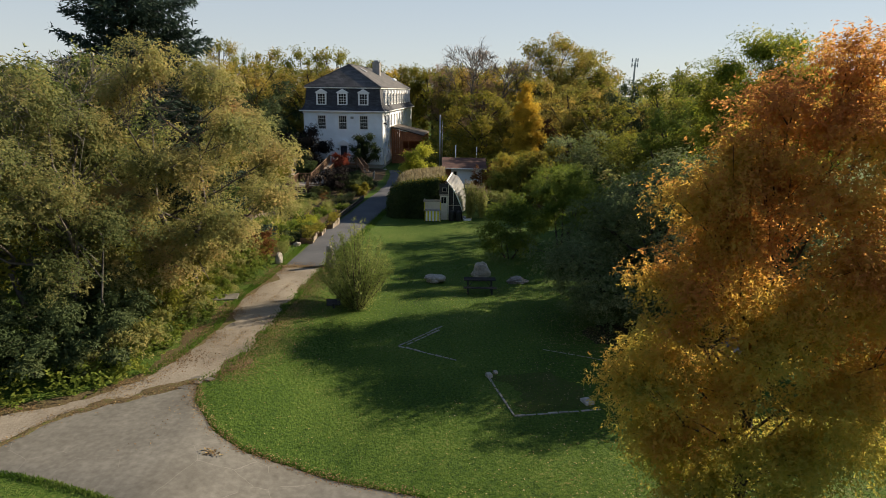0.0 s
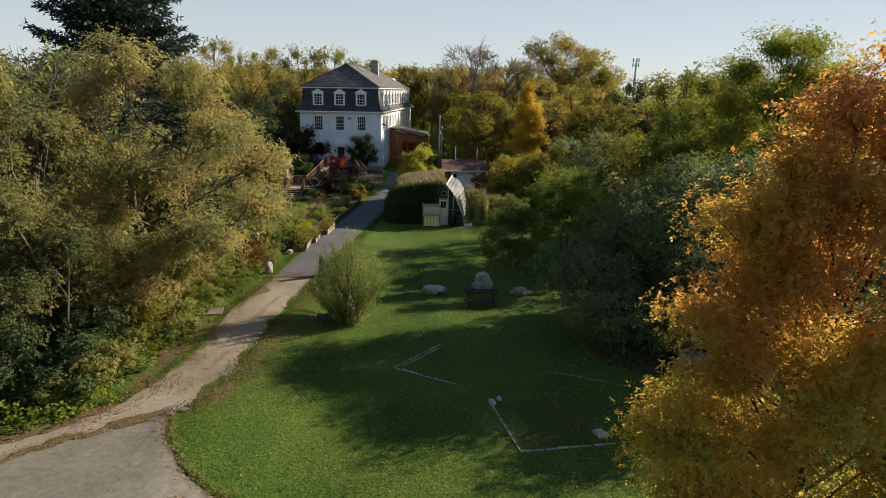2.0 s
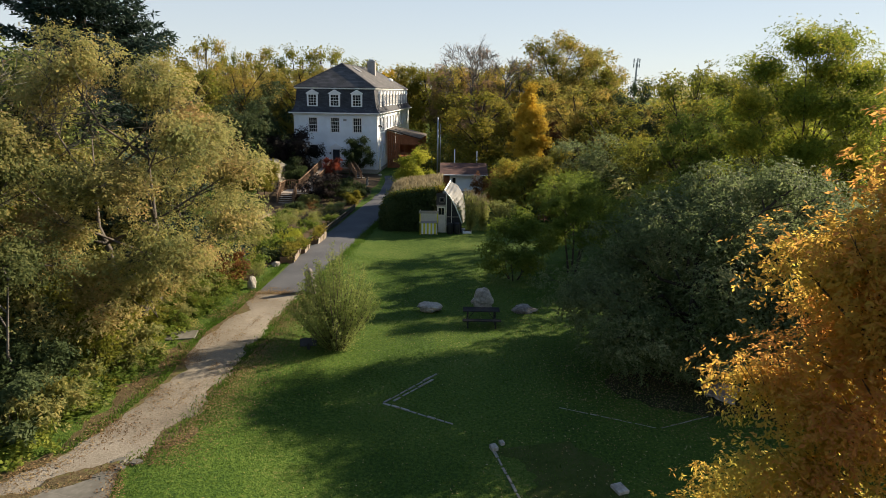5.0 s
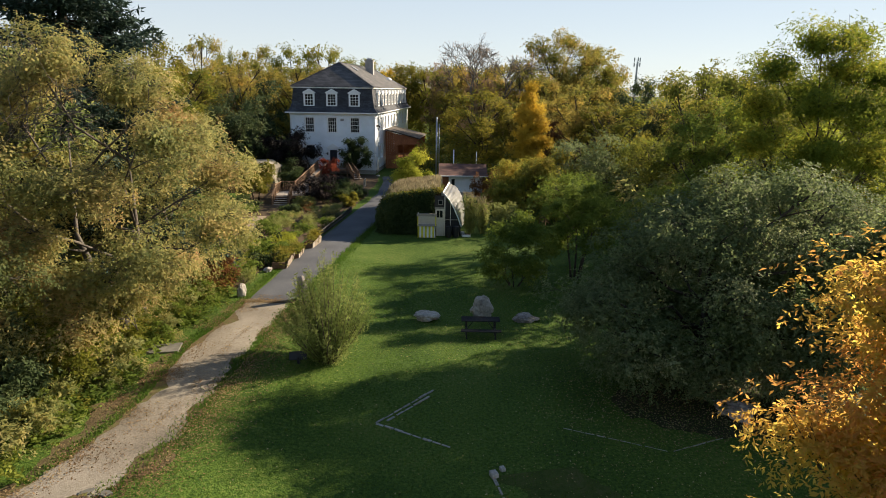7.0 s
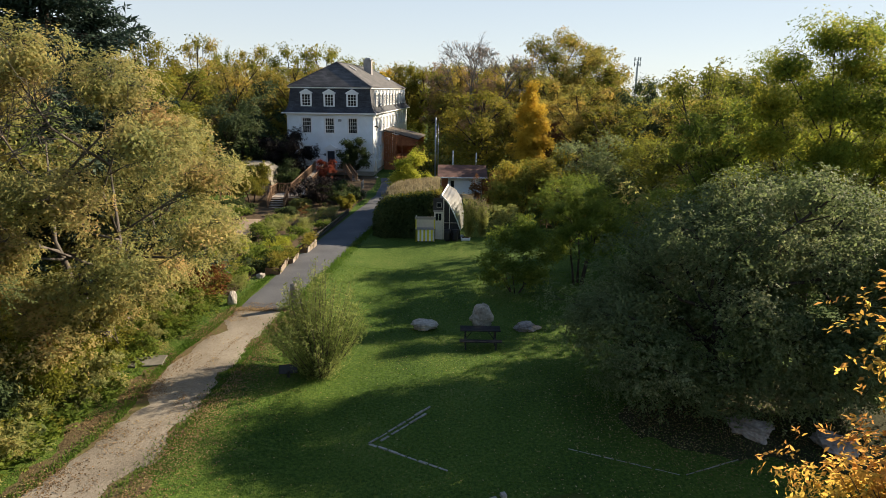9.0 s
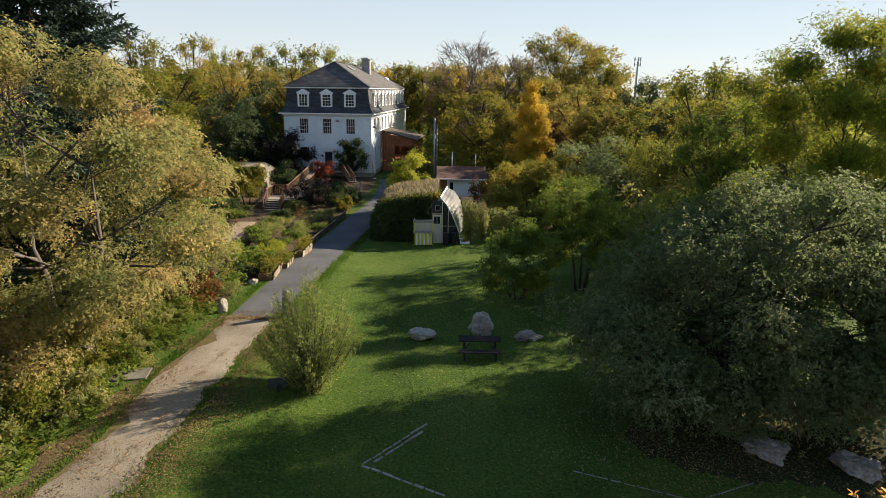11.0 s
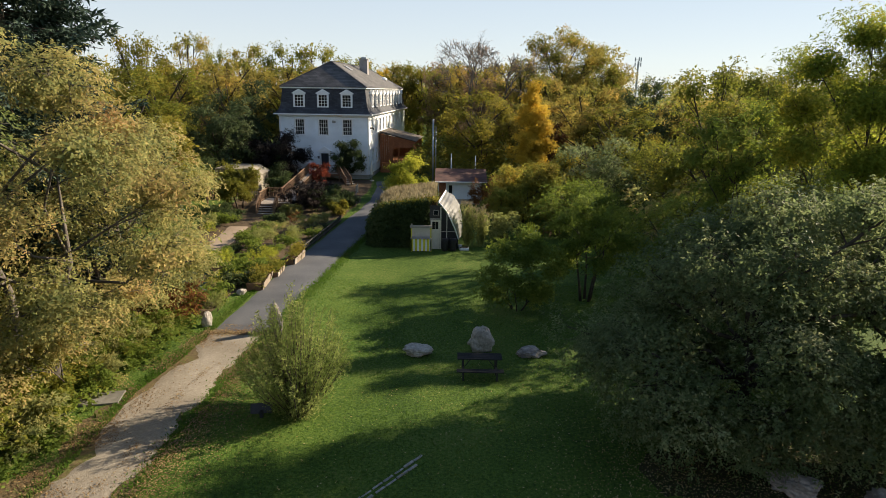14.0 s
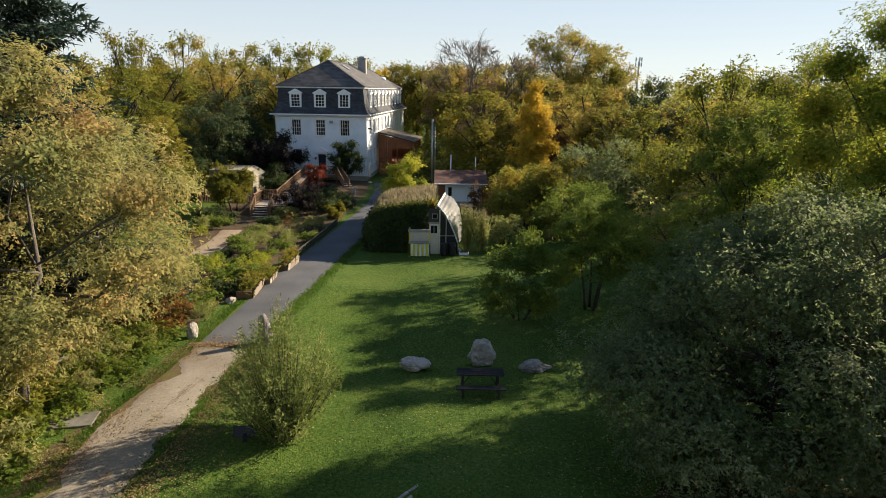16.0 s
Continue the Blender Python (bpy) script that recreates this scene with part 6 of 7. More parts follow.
tree("elm_tree", 19.8, 38.0, "tall elm with bright green and yellow foliage behind the apple trees", scale=0.95, seed=7, r=4.6, top=16.2, low=1.5, n_clumps=1500, n_leaves=36, rank=4, size=0.16, mat=ELM_LEAF, trunk=0.26, spread=0.34, inner=0.7, gap=-0.6, split=4, twigs=0.4, limb=0.45,
     lobes=fuller(1.25, L((-0.8, -0.3, 15.0, 1.5, 1.5, 1.1), (1.3, 0.2, 15.2, 1.6, 1.5, 1.1), (-2.6, 0.0, 13.6, 1.5, 1.5, 1.1), (0.2, -1.2, 13.6, 1.8, 1.5, 1.2), (2.6, -0.4, 13.4, 1.8, 1.6, 1.2), (-3.4, -0.2, 11.8, 1.6, 1.6, 1.2), (-1.2, -1.6, 11.8, 1.9, 1.5, 1.3), (1.4, -1.6, 11.6, 1.9, 1.5, 1.3), (3.8, 0.0, 11.6, 1.7, 1.6, 1.3), (0.0, 0.8, 12.4, 2.2, 1.8, 1.6), (-3.6, -0.6, 9.8, 1.8, 1.7, 1.2), (-1.0, -2.2, 9.4, 2.0, 1.6, 1.3), (2.0, -2.0, 9.2, 2.0, 1.6, 1.3), (4.2, -0.4, 9.4, 1.7, 1.7, 1.3), (0.4, 0.8, 9.4, 2.4, 2.0, 1.8), (-3.4, -0.6, 7.6, 1.8, 1.7, 1.2), (-0.6, -1.8, 7.0, 2.0, 1.6, 1.4), (2.4, -1.4, 6.8, 2.0, 1.6, 1.4), (0.6, 0.6, 6.0, 2.6, 2.0, 1.8), (-2.2, 0.0, 5.0, 2.0, 1.8, 1.4), (3.4, 0.4, 5.0, 1.9, 1.8, 1.4), (0.2, -0.8, 3.6, 2.4, 1.8, 1.4))))
# added out of view, only to cast shade on the lawn's edge
tree("apple_tree", 20.4, 24.4, "unseen low apple tree added to shade the lawn's edge", seed=19, r=3.3, top=6.2, low=0.6, inner=0.6, n_clumps=260, n_leaves=42, size=0.17, mat=GREY, trunk=0.16, spread=0.32, aspect=0.5, k=8)
# trees along the gravel drive
tree("ash_tree", -15.6, 22.4, "tall ash tree with olive and yellow autumn leaves by the drive", seed=8, bark=GREY_BARK, r=4.2, top=10.5, low=2.4, inner=0.45, n_clumps=1000, n_leaves=63, size=0.102, mat=GREY_OLIVE, trunk=0.2, spread=0.28, gap=0.8, aspect=0.45, k=11, stems=2, droop=0.3, limb=1.2, twigs=1.6)
tree("ash_tree", -13.0, 28.5, "spreading ash tree with gold-brown leaves hanging over the drive", seed=9, bark=GREY_BARK, r=5.4, top=12.6, low=2.0, inner=0.45, n_clumps=1450, n_leaves=63, size=0.102, mat=BRONZE, trunk=0.24, spread=0.28, gap=0.9, aspect=0.45, stems=2, droop=0.35, limb=0.9, twigs=1.8, split=5,
     lobes=L((5.0, -0.5, 5.6, 1.6, 1.7, 1.0), (4.4, 1.5, 7.2, 1.8, 1.8, 1.2), (3.6, -1.5, 8.8, 1.8, 1.8, 1.2), (2.0, 0.0, 10.4, 1.9, 1.9, 1.3), (0.0, -1.0, 11.2, 2.0, 2.0, 1.3), (-2.0, 0.0, 10.0, 2.1, 2.1, 1.5), (1.5, -2.8, 7.0, 2.0, 1.6, 1.4), (-1.5, -3.0, 8.0, 2.0, 1.7, 1.6), (3.2, -2.6, 5.0, 1.7, 1.5, 1.1),
             (4.2, 2.8, 4.8, 1.6, 1.7, 1.0), (1.2, -3.2, 4.2, 1.9, 1.4, 1.2), (-1.5, -3.2, 5.0, 1.9, 1.5, 1.4), (-3.6, -1.0, 7.0, 2.1, 2.1, 2.0), (2.4, 2.5, 9.0, 1.9, 1.9, 1.3), (1.0, -2.2, 3.0, 1.5, 1.3, 0.9), (1.1, -3.9, 2.6, 1.3, 1.2, 0.8), (1.9, -1.2, 3.2, 1.3, 1.3, 0.8), (2.1, 1.2, 3.3, 1.3, 1.3, 0.8), (-0.6, -4.6, 3.4, 1.5, 1.2, 1.0), (1.3, 3.6, 3.0, 1.4, 1.4, 0.9), (-1.6, -4.8, 2.2, 1.4, 1.1, 0.9), (0.2, -3.2, 5.6, 1.6, 1.3, 1.0)))
tree("ash_tree", -14.0, 36.0, "leaning ash tree with thin bronze leaves beside the lane", seed=10, bark=GREY_BARK, r=3.9, top=9.6, low=1.2, n_clumps=520, n_leaves=49, size=0.145, mat=BRONZE, trunk=0.18, spread=0.36, gap=0.2, aspect=0.42, k=10, stems=2, droop=0.3)
tree("maple_tree", -20.5, 23.5, "dense green and yellow maple behind the drive trees", seed=12, rank=4, inner=0.25, r=5.2, top=12.0, low=1.5, n_clumps=520, n_leaves=36, size=0.24, mat=GREEN, spread=0.45, k=10)
tree("ash_tree", -20.5, 30.5, "tall olive ash tree behind the drive trees", seed=14, rank=4, inner=0.25, r=5.2, top=12.8, low=2.5, n_clumps=460, n_leaves=36, size=0.26, mat=OLIVE, spread=0.45, k=10)
tree("maple_tree", -27.5, 31.0, "yellow-green maple tree with a full crown", seed=15, rank=4, inner=0.25, r=5.6, top=12.5, low=1.5, n_clumps=420, n_leaves=36, size=0.3, mat=LIME, spread=0.5, k=9)
tree("maple_tree", -27.0, 42.0, "rounded green maple tree among the woods", seed=16, rank=4, inner=0.25, r=5.6, top=14.0, low=2.0, n_clumps=420, n_leaves=40, size=0.32, mat=OLIVE, spread=0.5, k=9)
conifer(-18.8, 38.3, 24.0, 7.0, "tall dark spruce rising over the autumn trees", 17, 38, 16, 105, 0.29)
dead = bare_meshes(18, 11.9, 1.5, GREY_TWIG, TWIGGY, 6, 0.055, 0.44, 260, 0.1, 0.013)
tree("dead_tree", -13.0, 22.4, "half-dead tree with bare grey twigs by the drive", meshes=dead)
# bushes at the foot of the drive trees
for i, (bx, by, br, bt, mt, lab) in enumerate((
        (-16.8, 19.2, 2.0, 3.2, DEEP, "dark green lilac bush beside the gravel drive"), (-14.3, 19.9, 1.7, 2.6, DEEP, "dark grey-green bush at the edge of the drive"),
        (-13.2, 22.2, 1.6, 2.6, DEEP, "dark leafy bush below the ash trees"), (-18.6, 16.8, 2.0, 2.7, DEEP, "dark green lilac bush beside the gravel drive"),
        (-12.7, 24.8, 1.5, 2.8, GREEN, "green bush with yellowing leaves by the drive"), (-14.6, 23.6, 2.0, 3.6, DEEP, "dark bush below the ash trees"),
        (-16.0, 28.0, 2.2, 3.4, GREEN, "green bush below the ash trees"), (-14.6, 35.4, 1.9, 3.0, OLIVE, "bronze-leaved bush beside the lane"),
        (-12.6, 38.0, 1.6, 2.2, RUST, "rust-brown bush at the garden edge"), (-17.5, 33.0, 2.2, 3.4, GREEN, "green bush in the undergrowth"),
        (-12.5, 27.2, 1.5, 2.8, GREEN, "green bush at the foot of the spreading ash"), (-13.9, 30.2, 1.6, 2.8, GREEN, "green bush at the foot of the spreading ash"), (-12.6, 20.6, 1.3, 2.2, DEEP, "dark green bush at the edge of the drive"), (-16.2, 16.9, 1.6, 2.4, GREEN, "leafy green bush at the edge of the drive"), (-15.4, 21.4, 1.9, 3.6, DEEP, "dark bush below the ash trees"), (-21.0, 19.0, 2.4, 4.0, DEEP, "dark bush at the wood's edge"), (-22.5, 27.0, 2.4, 3.6, GREEN, "green bush at the wood's edge"))):
    tree("bush", bx, by, lab, "bush", seed=40 + i, r=br, top=bt, low=0.15, n_clumps=130, n_leaves=28, size=0.15, rank=4, mat=mt, spread=0.24, k=6, stems=4, trunk=0.05, aspect=0.55, fork=0.1, inner=0.35)
vrng = np.random.default_rng(640)
verge_bushes = [tree_meshes(seed=650 + i, r=1.0, top=1.5, low=0.05, n_clumps=90, n_leaves=24, size=0.12, rank=4, mat=m, spread=0.2, k=5, stems=4, trunk=0.03, aspect=0.5, fork=0.1, inner=0.3) for i, m in enumerate((OLIVE, FRESH, BRONZE))]
for i in range(24):
    by = 20.5 + i * 0.62 + float(vrng.uniform(-0.3, 0.3))
    bx = float(np.interp(by, [19.5, 21.5, 24.9, 29.9, 32.9, 36.2], [-10.65, -10.1, -9.8, -10.2, -9.85, -9.8])) - float(vrng.uniform(1.5, 3.2))
    k = int(vrng.integers(3))
    tree("weed_bush", bx, by, ("fading olive", "leafy green", "bronze-tinged")[k] + " low bush along the drive's verge", "bush", meshes=verge_bushes[k], rz=float(vrng.uniform(0, 360)), scale=float(vrng.uniform(0.6, 1.15)), group="low bushes along the drive")
tree("willow_bush", -4.3, 29.3, "loose pale green willow bush on the lawn", "bush", meshes=upright_meshes(60, 120, 4.9, 1.75, 200, 0.12, WILLOW_DULL, 0.28, bare=0.04))
tree("shrub", 4.9, 41.6, "loose yellow-green lilac shrub on the lawn edge", "shrub", seed=161, r=2.0, top=4.6, low=0.3, n_clumps=420, n_leaves=35, size=0.125, mat=FRESH, stems=6, trunk=0.09, spread=0.22, fork=0.1, split=4, inner=0.3, gap=-0.2, tail=0.2,
     lobes=L((0.2, 0.2, 3.9, 0.8, 0.8, 0.7), (-0.8, 0.0, 3.3, 0.8, 0.8, 0.8), (1.1, 0.1, 3.2, 0.8, 0.8, 0.8), (0.2, -0.5, 2.9, 0.9, 0.8, 0.7), (-1.5, 0.2, 2.2, 0.8, 0.8, 0.6), (1.6, -0.1, 2.3, 0.8, 0.8, 0.7), (-0.6, -0.8, 2.0, 0.9, 0.7, 0.7), (0.8, -0.8, 1.8, 0.9, 0.7, 0.7), (-1.2, -0.3, 1.2, 0.8, 0.7, 0.5), (0.2, -0.6, 1.1, 0.9, 0.7, 0.5), (1.4, 0.0, 1.2, 0.7, 0.7, 0.5)))

# trees between the lawn and the woods
tree("locust_tree", 11.9, 57.5, "low spreading locust tree with fine green leaves", seed=63, r=3.6, top=4.9, low=1.0, n_clumps=320, n_leaves=40, rank=4, size=0.18, mat=FRESH, spread=0.4, k=8, fork=0.25)
tree("locust_tree", 16.0, 47.5, "leafy green tree at the lawn edge", seed=64, r=3.6, top=6.2, low=0.6, n_clumps=320, n_leaves=40, rank=4, size=0.18, mat=FRESH, spread=0.4, k=8)
tree("plum_tree", 13.5, 42.6, "small green tree in the shade at the lawn edge", seed=65, r=2.1, top=5.6, low=0.4, gap=0.0, n_clumps=320, n_leaves=35, rank=4, size=0.16, mat=FRESH, inner=0.4, spread=0.32, k=7, stems=3)
tree("plum_tree", 16.6, 43.4, "slender green tree behind the apple trees", seed=165, r=2.2, top=12.0, low=0.8, n_clumps=460, n_leaves=35, rank=4, size=0.17, mat=FRESH, spread=0.32, k=10, stems=2, gap=0.2, inner=0.3, limb=0.7)
tree("plum_tree", 9.0, 43.2, "small round green tree with bare lower stems", seed=66, r=2.3, top=6.5, low=1.3, n_clumps=460, n_leaves=34, rank=4, size=0.15, mat=FRESH, spread=0.3, k=9, stems=4, inner=0.4)
tree("maple_tree", 7.9, 63.5, "small maple turning orange and green", seed=67, r=3.2, top=5.7, low=0.3, inner=0.3, stems=2, n_clumps=260, n_leaves=35, rank=4, size=0.24, mat=AMBER, spread=0.36, k=7)
tree("maple_tree", 6.3, 62.0, "low young maple turning golden green", seed=167, r=2.1, top=3.9, low=0.2, n_clumps=150, n_leaves=35, rank=4, size=0.22, mat=AMBER, spread=0.3, k=6, stems=3, inner=0.3)
tree("maple_tree", 10.6, 64.5, "small maple turning yellow and green", seed=68, r=3.0, top=5.8, low=0.3, inner=0.3, stems=2, n_clumps=220, n_leaves=35, rank=4, size=0.24, mat=LIME, spread=0.36, k=7)
tree("shrub", 4.9, 67.5, "rust-red shrub beside the outbuilding", "shrub", seed=69, r=1.6, top=3.6, low=0.3, n_clumps=120, n_leaves=32, rank=4, size=0.2, mat=RUST, spread=0.25, stems=4, trunk=0.06, fork=0.1)
tree("shrub", 5.6, 56.8, "leafy green shrub beside the tall grasses", "shrub", seed=169, r=1.4, top=2.4, low=0.2, n_clumps=120, n_leaves=28, rank=4, size=0.17, mat=WILLOW, spread=0.24, stems=4, trunk=0.05, fork=0.1)
tree("shrub", 10.0, 58.6, "yellow-green shrub at the lawn edge", "shrub", seed=170, r=1.5, top=2.8, low=0.2, n_clumps=120, n_leaves=28, rank=4, size=0.17, mat=LIME, spread=0.24, stems=4, trunk=0.05, fork=0.1)
tree("shrub", -2.78, 64.6, "bright yellow-green shrub before the porch", "shrub", seed=70, r=2.2, top=6.0, low=0.4, inner=0.3, n_clumps=420, n_leaves=32, rank=4, size=0.18, mat=BRIGHT_LIME, spread=0.28, stems=4, trunk=0.09, fork=0.12)
tree("poplar_tree", 10.0, 73.0, "slender golden poplar in full autumn colour", seed=71, r=2.1, top=12.2, low=0.6, n_clumps=820, n_leaves=36, rank=4, size=0.22, mat=GOLD, trunk=0.16, inner=0.5, gap=-0.9, tail=0.02, split=4,
     lobes=L((0.0, 0, 11.5, 0.7, 0.7, 0.9), (-0.2, -0.2, 10.4, 1.0, 1.0, 1.0), (0.4, 0, 9.5, 1.2, 1.2, 1.0), (-0.4, 0, 8.6, 1.4, 1.3, 1.0), (0.4, -0.4, 7.7, 1.5, 1.3, 1.1), (-0.4, -0.4, 6.7, 1.7, 1.4, 1.1), (0.6, 0, 6.0, 1.7, 1.4, 1.1), (-0.6, -0.2, 5.0, 1.8, 1.4, 1.1), (0.3, -0.6, 4.4, 1.9, 1.3, 1.2), (0.7, 0.2, 3.4, 1.7, 1.4, 1.1), (-0.6, -0.2, 2.8, 1.7, 1.4, 1.1), (0.2, 0, 1.6, 1.7, 1.4, 1.0)))
tree("poplar_tree", 12.2, 75.5, "thin copper-leaved tree beside the golden poplar", seed=72, r=1.7, top=9.4, low=1.0, n_clumps=130, n_leaves=36, rank=4, size=0.27, mat=RUST, spread=0.34, k=7)
tree("olive_tree", 15.0, 66.0, "silvery blue-green willow tree", seed=73, r=3.6, top=7.6, low=0.8, n_clumps=260, n_leaves=36, rank=4, size=0.24, mat=GREY, spread=0.4, k=8)
tree("maple_tree", 20.5, 62.0, "olive-green maple at the wood's edge", seed=74, r=4.4, top=7.8, low=0.8, n_clumps=320, n_leaves=40, rank=4, size=0.22, mat=GREEN, spread=0.36, k=9)
tree("maple_tree", 24.0, 52.0, "green maple at the wood's edge", seed=75, r=4.3, top=12.3, low=0.8, n_clumps=320, n_leaves=40, rank=4, size=0.22, mat=GREEN, spread=0.36, k=9)
tree("maple_tree", 21.5, 42.0, "dark green tree behind the apple trees", seed=76, r=4.4, top=9.2, low=0.8, n_clumps=320, n_leaves=40, rank=4, size=0.22, mat=DARK, spread=0.36, k=9)
tree("elm_tree", 21.4, 48.4, "tall elm with thin green and yellow foliage", seed=77, r=3.4, top=14.8, low=2.0, inner=0.3, n_clumps=420, n_leaves=48, rank=4, size=0.19, gap=-0.3, tail=0.08, mat=GREEN, spread=0.5, k=9, limb=0.55)

# round the house
tree("cherry_bush", -19.3, 82.6, "dark purple-leaved bush against the house front", "bush", seed=90, r=3.8, top=6.2, low=0.3, inner=0.9, n_clumps=420, n_leaves=32, rank=4, size=0.24, mat=PURPLE, spread=0.32, stems=4, trunk=0.08, fork=0.1)
tree("cedar_bush", -11.0, 85.2, "dark green bush beside the front door", "bush", seed=91, r=2.0, top=5.0, low=0.3, inner=0.7, n_clumps=280, n_leaves=32, rank=4, size=0.2, mat=DARK, spread=0.26, stems=4, trunk=0.06, fork=0.1)
tree("sumac_bush", -13.0, 77.6, "red autumn sumac at the foot of the deck", "bush", seed=92, r=1.2, top=3.4, low=0.2, n_clumps=80, n_leaves=36, rank=4, size=0.22, mat=RED, spread=0.22, stems=3, trunk=0.05, fork=0.15)
for i, (bx, by, br, bt, mt, lab) in enumerate(((-12.1, 66.6, 2.1, 2.8, PURPLE, "dark purple shrub in the garden before the house"), (-10.3, 66.9, 1.6, 2.2, DARK, "dark green shrub beside the lane"), (-10.6, 70.5, 1.5, 2.0, DARK, "dark green shrub beside the lane"),
                                           (-16.8, 74.5, 1.6, 2.4, DARK, "dark shrub below the deck"), (-12.2, 70.2, 1.8, 2.5, PURPLE, "dark purple shrub in the garden"), (-18.3, 78.5, 2.0, 3.0, DEEP, "dark green bush beside the deck"),
                                           (-20.4, 82.0, 2.8, 5.0, DEEP, "dark green bush beside the house"), (-8.9, 65.2, 0.9, 1.3, LIME, "yellow-green shrub beside the lane"), (-8.6, 69.2, 1.0, 1.4, DARK, "dark green shrub at the lane's edge"), (-12.0, 73.6, 1.5, 1.7, PURPLE, "low dark shrub in the garden"), (-17.9, 62.6, 1.1, 1.0, DARK, "low dark shrub beside the garden steps"), (-19.6, 64.2, 1.3, 1.2, DARK, "low dark shrub below the deck rail"), (-13.9, 61.6, 0.9, 0.8, DARK, "low dark shrub beside the garden steps"), (-13.2, 64.6, 0.9, 1.1, OLIVE, "fading olive shrub in the garden"))):
    tree("shrub", bx, by, lab, "shrub", seed=100 + i, r=br, top=bt, low=0.1, n_clumps=110, n_leaves=28, rank=4, size=0.2, mat=mt, spread=0.26, stems=4, trunk=0.05, fork=0.1, inner=0.4)
tree("maple_tree", -18.7, 67.2, "small maple turning yellow and orange beside the deck", seed=110, r=2.1, top=4.2, low=0.3, inner=0.3, n_clumps=300, n_leaves=32, rank=4, size=0.22, mat=LIME, spread=0.28, k=6, stems=2)
tree("maple_tree", -25.5, 73.5, "dark green tree behind the deck", seed=111, r=2.6, top=4.6, low=0.5, n_clumps=160, n_leaves=32, rank=4, size=0.24, mat=DARK, spread=0.34, k=6)
tree("maple_tree", -26.5, 66.0, "yellow and orange maple at the wood's edge", seed=112, r=4.2, top=9.4, low=0.8, n_clumps=260, n_leaves=33, rank=4, size=0.3, mat=LIME, spread=0.45, k=8)
tree("maple_tree", -26.0, 56.0, "bronze maple at the wood's edge", seed=113, r=4.2, top=10.0, low=0.8, n_clumps=260, n_leaves=33, rank=4, size=0.3, mat=OLIVE, spread=0.45, k=8)
tree("maple_tree", -24.5, 79.0, "dark green maple beside the house", seed=114, r=3.8, top=10.2, low=0.5, n_clumps=320, n_leaves=33, rank=4, size=0.3, mat=DEEP, spread=0.45, k=8)
tree("maple_tree", -25.5, 90.0, "tall dark green maple beside the house", seed=115, r=4.6, top=12.6, low=0.8, n_clumps=300, n_leaves=33, rank=4, size=0.32, mat=DEEP, spread=0.5, k=9)

# woods behind: three crowns of each colour, set out one by one
def stock(seed, mat, size=0.29, n=380, per=18, bark=BARK):
    return [tree_meshes(seed=seed + i, r=4.4, top=16.0, low=0.8, n_clumps=n, n_leaves=per, size=size, mat=mat, inner=0.25, gap=-0.1, rank=3, tail=0.02, k=12 + i, bark=bark, twigs=0.15, split=4, aspect=0.6) for i in range(2)]


STOCK = {"olive": stock(200, WOOD_OLIVE), "green": stock(210, GREEN), "lime": stock(220, LIME), "dark": stock(230, DARK), "rust": stock(240, TWIGGY), "gold": stock(250, GOLD), "deep": stock(260, DEEP)}
wood_labels = {"olive": "olive and bronze tree in the woods", "green": "green tree in the woods", "lime": "yellow-green tree in the woods", "dark": "dark green tree in the woods", "rust": "brown half-bare tree in the woods", "gold": "golden autumn tree in the woods", "deep": "very dark green tree in the woods"}
rng = np.random.default_rng(77)


def wood(kind, x, y, top, r=None):
    """A tree of the woods with its top at that height above the ground."""
    ms = STOCK[kind][int(rng.integers(2))]
    e = tree("woodland_tree", x, y, wood_labels[kind], meshes=ms, rz=float(rng.uniform(0, 360)), group="woods round the house")
    s = top / max(v.co.z for v in ms[1].vertices)
    e.scale = ((r or 4.4 * s) / 4.4, (r or 4.4 * s) / 4.4, s)
    return e


tree("elm_tree", 19.5, 105.0, "broad domed elm, olive green, above the woods", scale=1.10, seed=330, r=8.4, top=18.9, low=2.0, inner=0.25, n_clumps=1000, n_leaves=27, rank=3, size=0.30, mat=WOOD_OLIVE, spread=0.42, gap=-0.9, tail=0.03, twigs=0.3, aspect=0.55,
     lobes=L((0, 0, 10, 5.5, 5.5, 6.5), (0.5, 0, 16.6, 3.6, 3.4, 2.3), (-3.6, -0.5, 15.6, 3.0, 3.0, 2.2), (4.2, 0, 15.0, 3.2, 3.0, 2.2), (-5.6, 0, 13.0, 2.8, 2.8, 2.3), (6.2, -0.6, 12.4, 2.9, 2.8, 2.4), (-2.0, -3.6, 14.0, 3.0, 2.6, 2.3), (2.4, -3.8, 13.6, 3.0, 2.6, 2.3), (0.2, -5.2, 11.0, 3.0, 2.6, 2.4), (-4.6, -3.6, 10.4, 3.0, 2.6, 2.4), (5.0, -3.8, 10.0, 3.0, 2.6, 2.4), (-6.8, -0.6, 9.4, 2.6, 2.6, 2.4), (7.2, -1.0, 8.6, 2.6, 2.6, 2.4), (-2.4, -5.2, 7.4, 3.0, 2.4, 2.2), (3.0, -5.2, 7.0, 3.0, 2.4, 2.2), (-5.6, -3.0, 6.0, 2.6, 2.4, 2.2), (6.2, -3.0, 5.4, 2.6, 2.4, 2.2), (0, -4.6, 4.2, 3.0, 2.4, 2.0)))
wood("olive", 12.4, 84.0, 10.6, 3.8)
wood("lime", 4.9, 79.5, 11.8, 4.6)
wood("olive", 9.0, 86.0, 10.5, 3.8)
wood("rust", 2.0, 118.0, 16.0, 5.4)
wood("olive", 12.0, 99.0, 15.0, 4.4)
wood("olive", 16.5, 94.0, 13.0, 4.2)
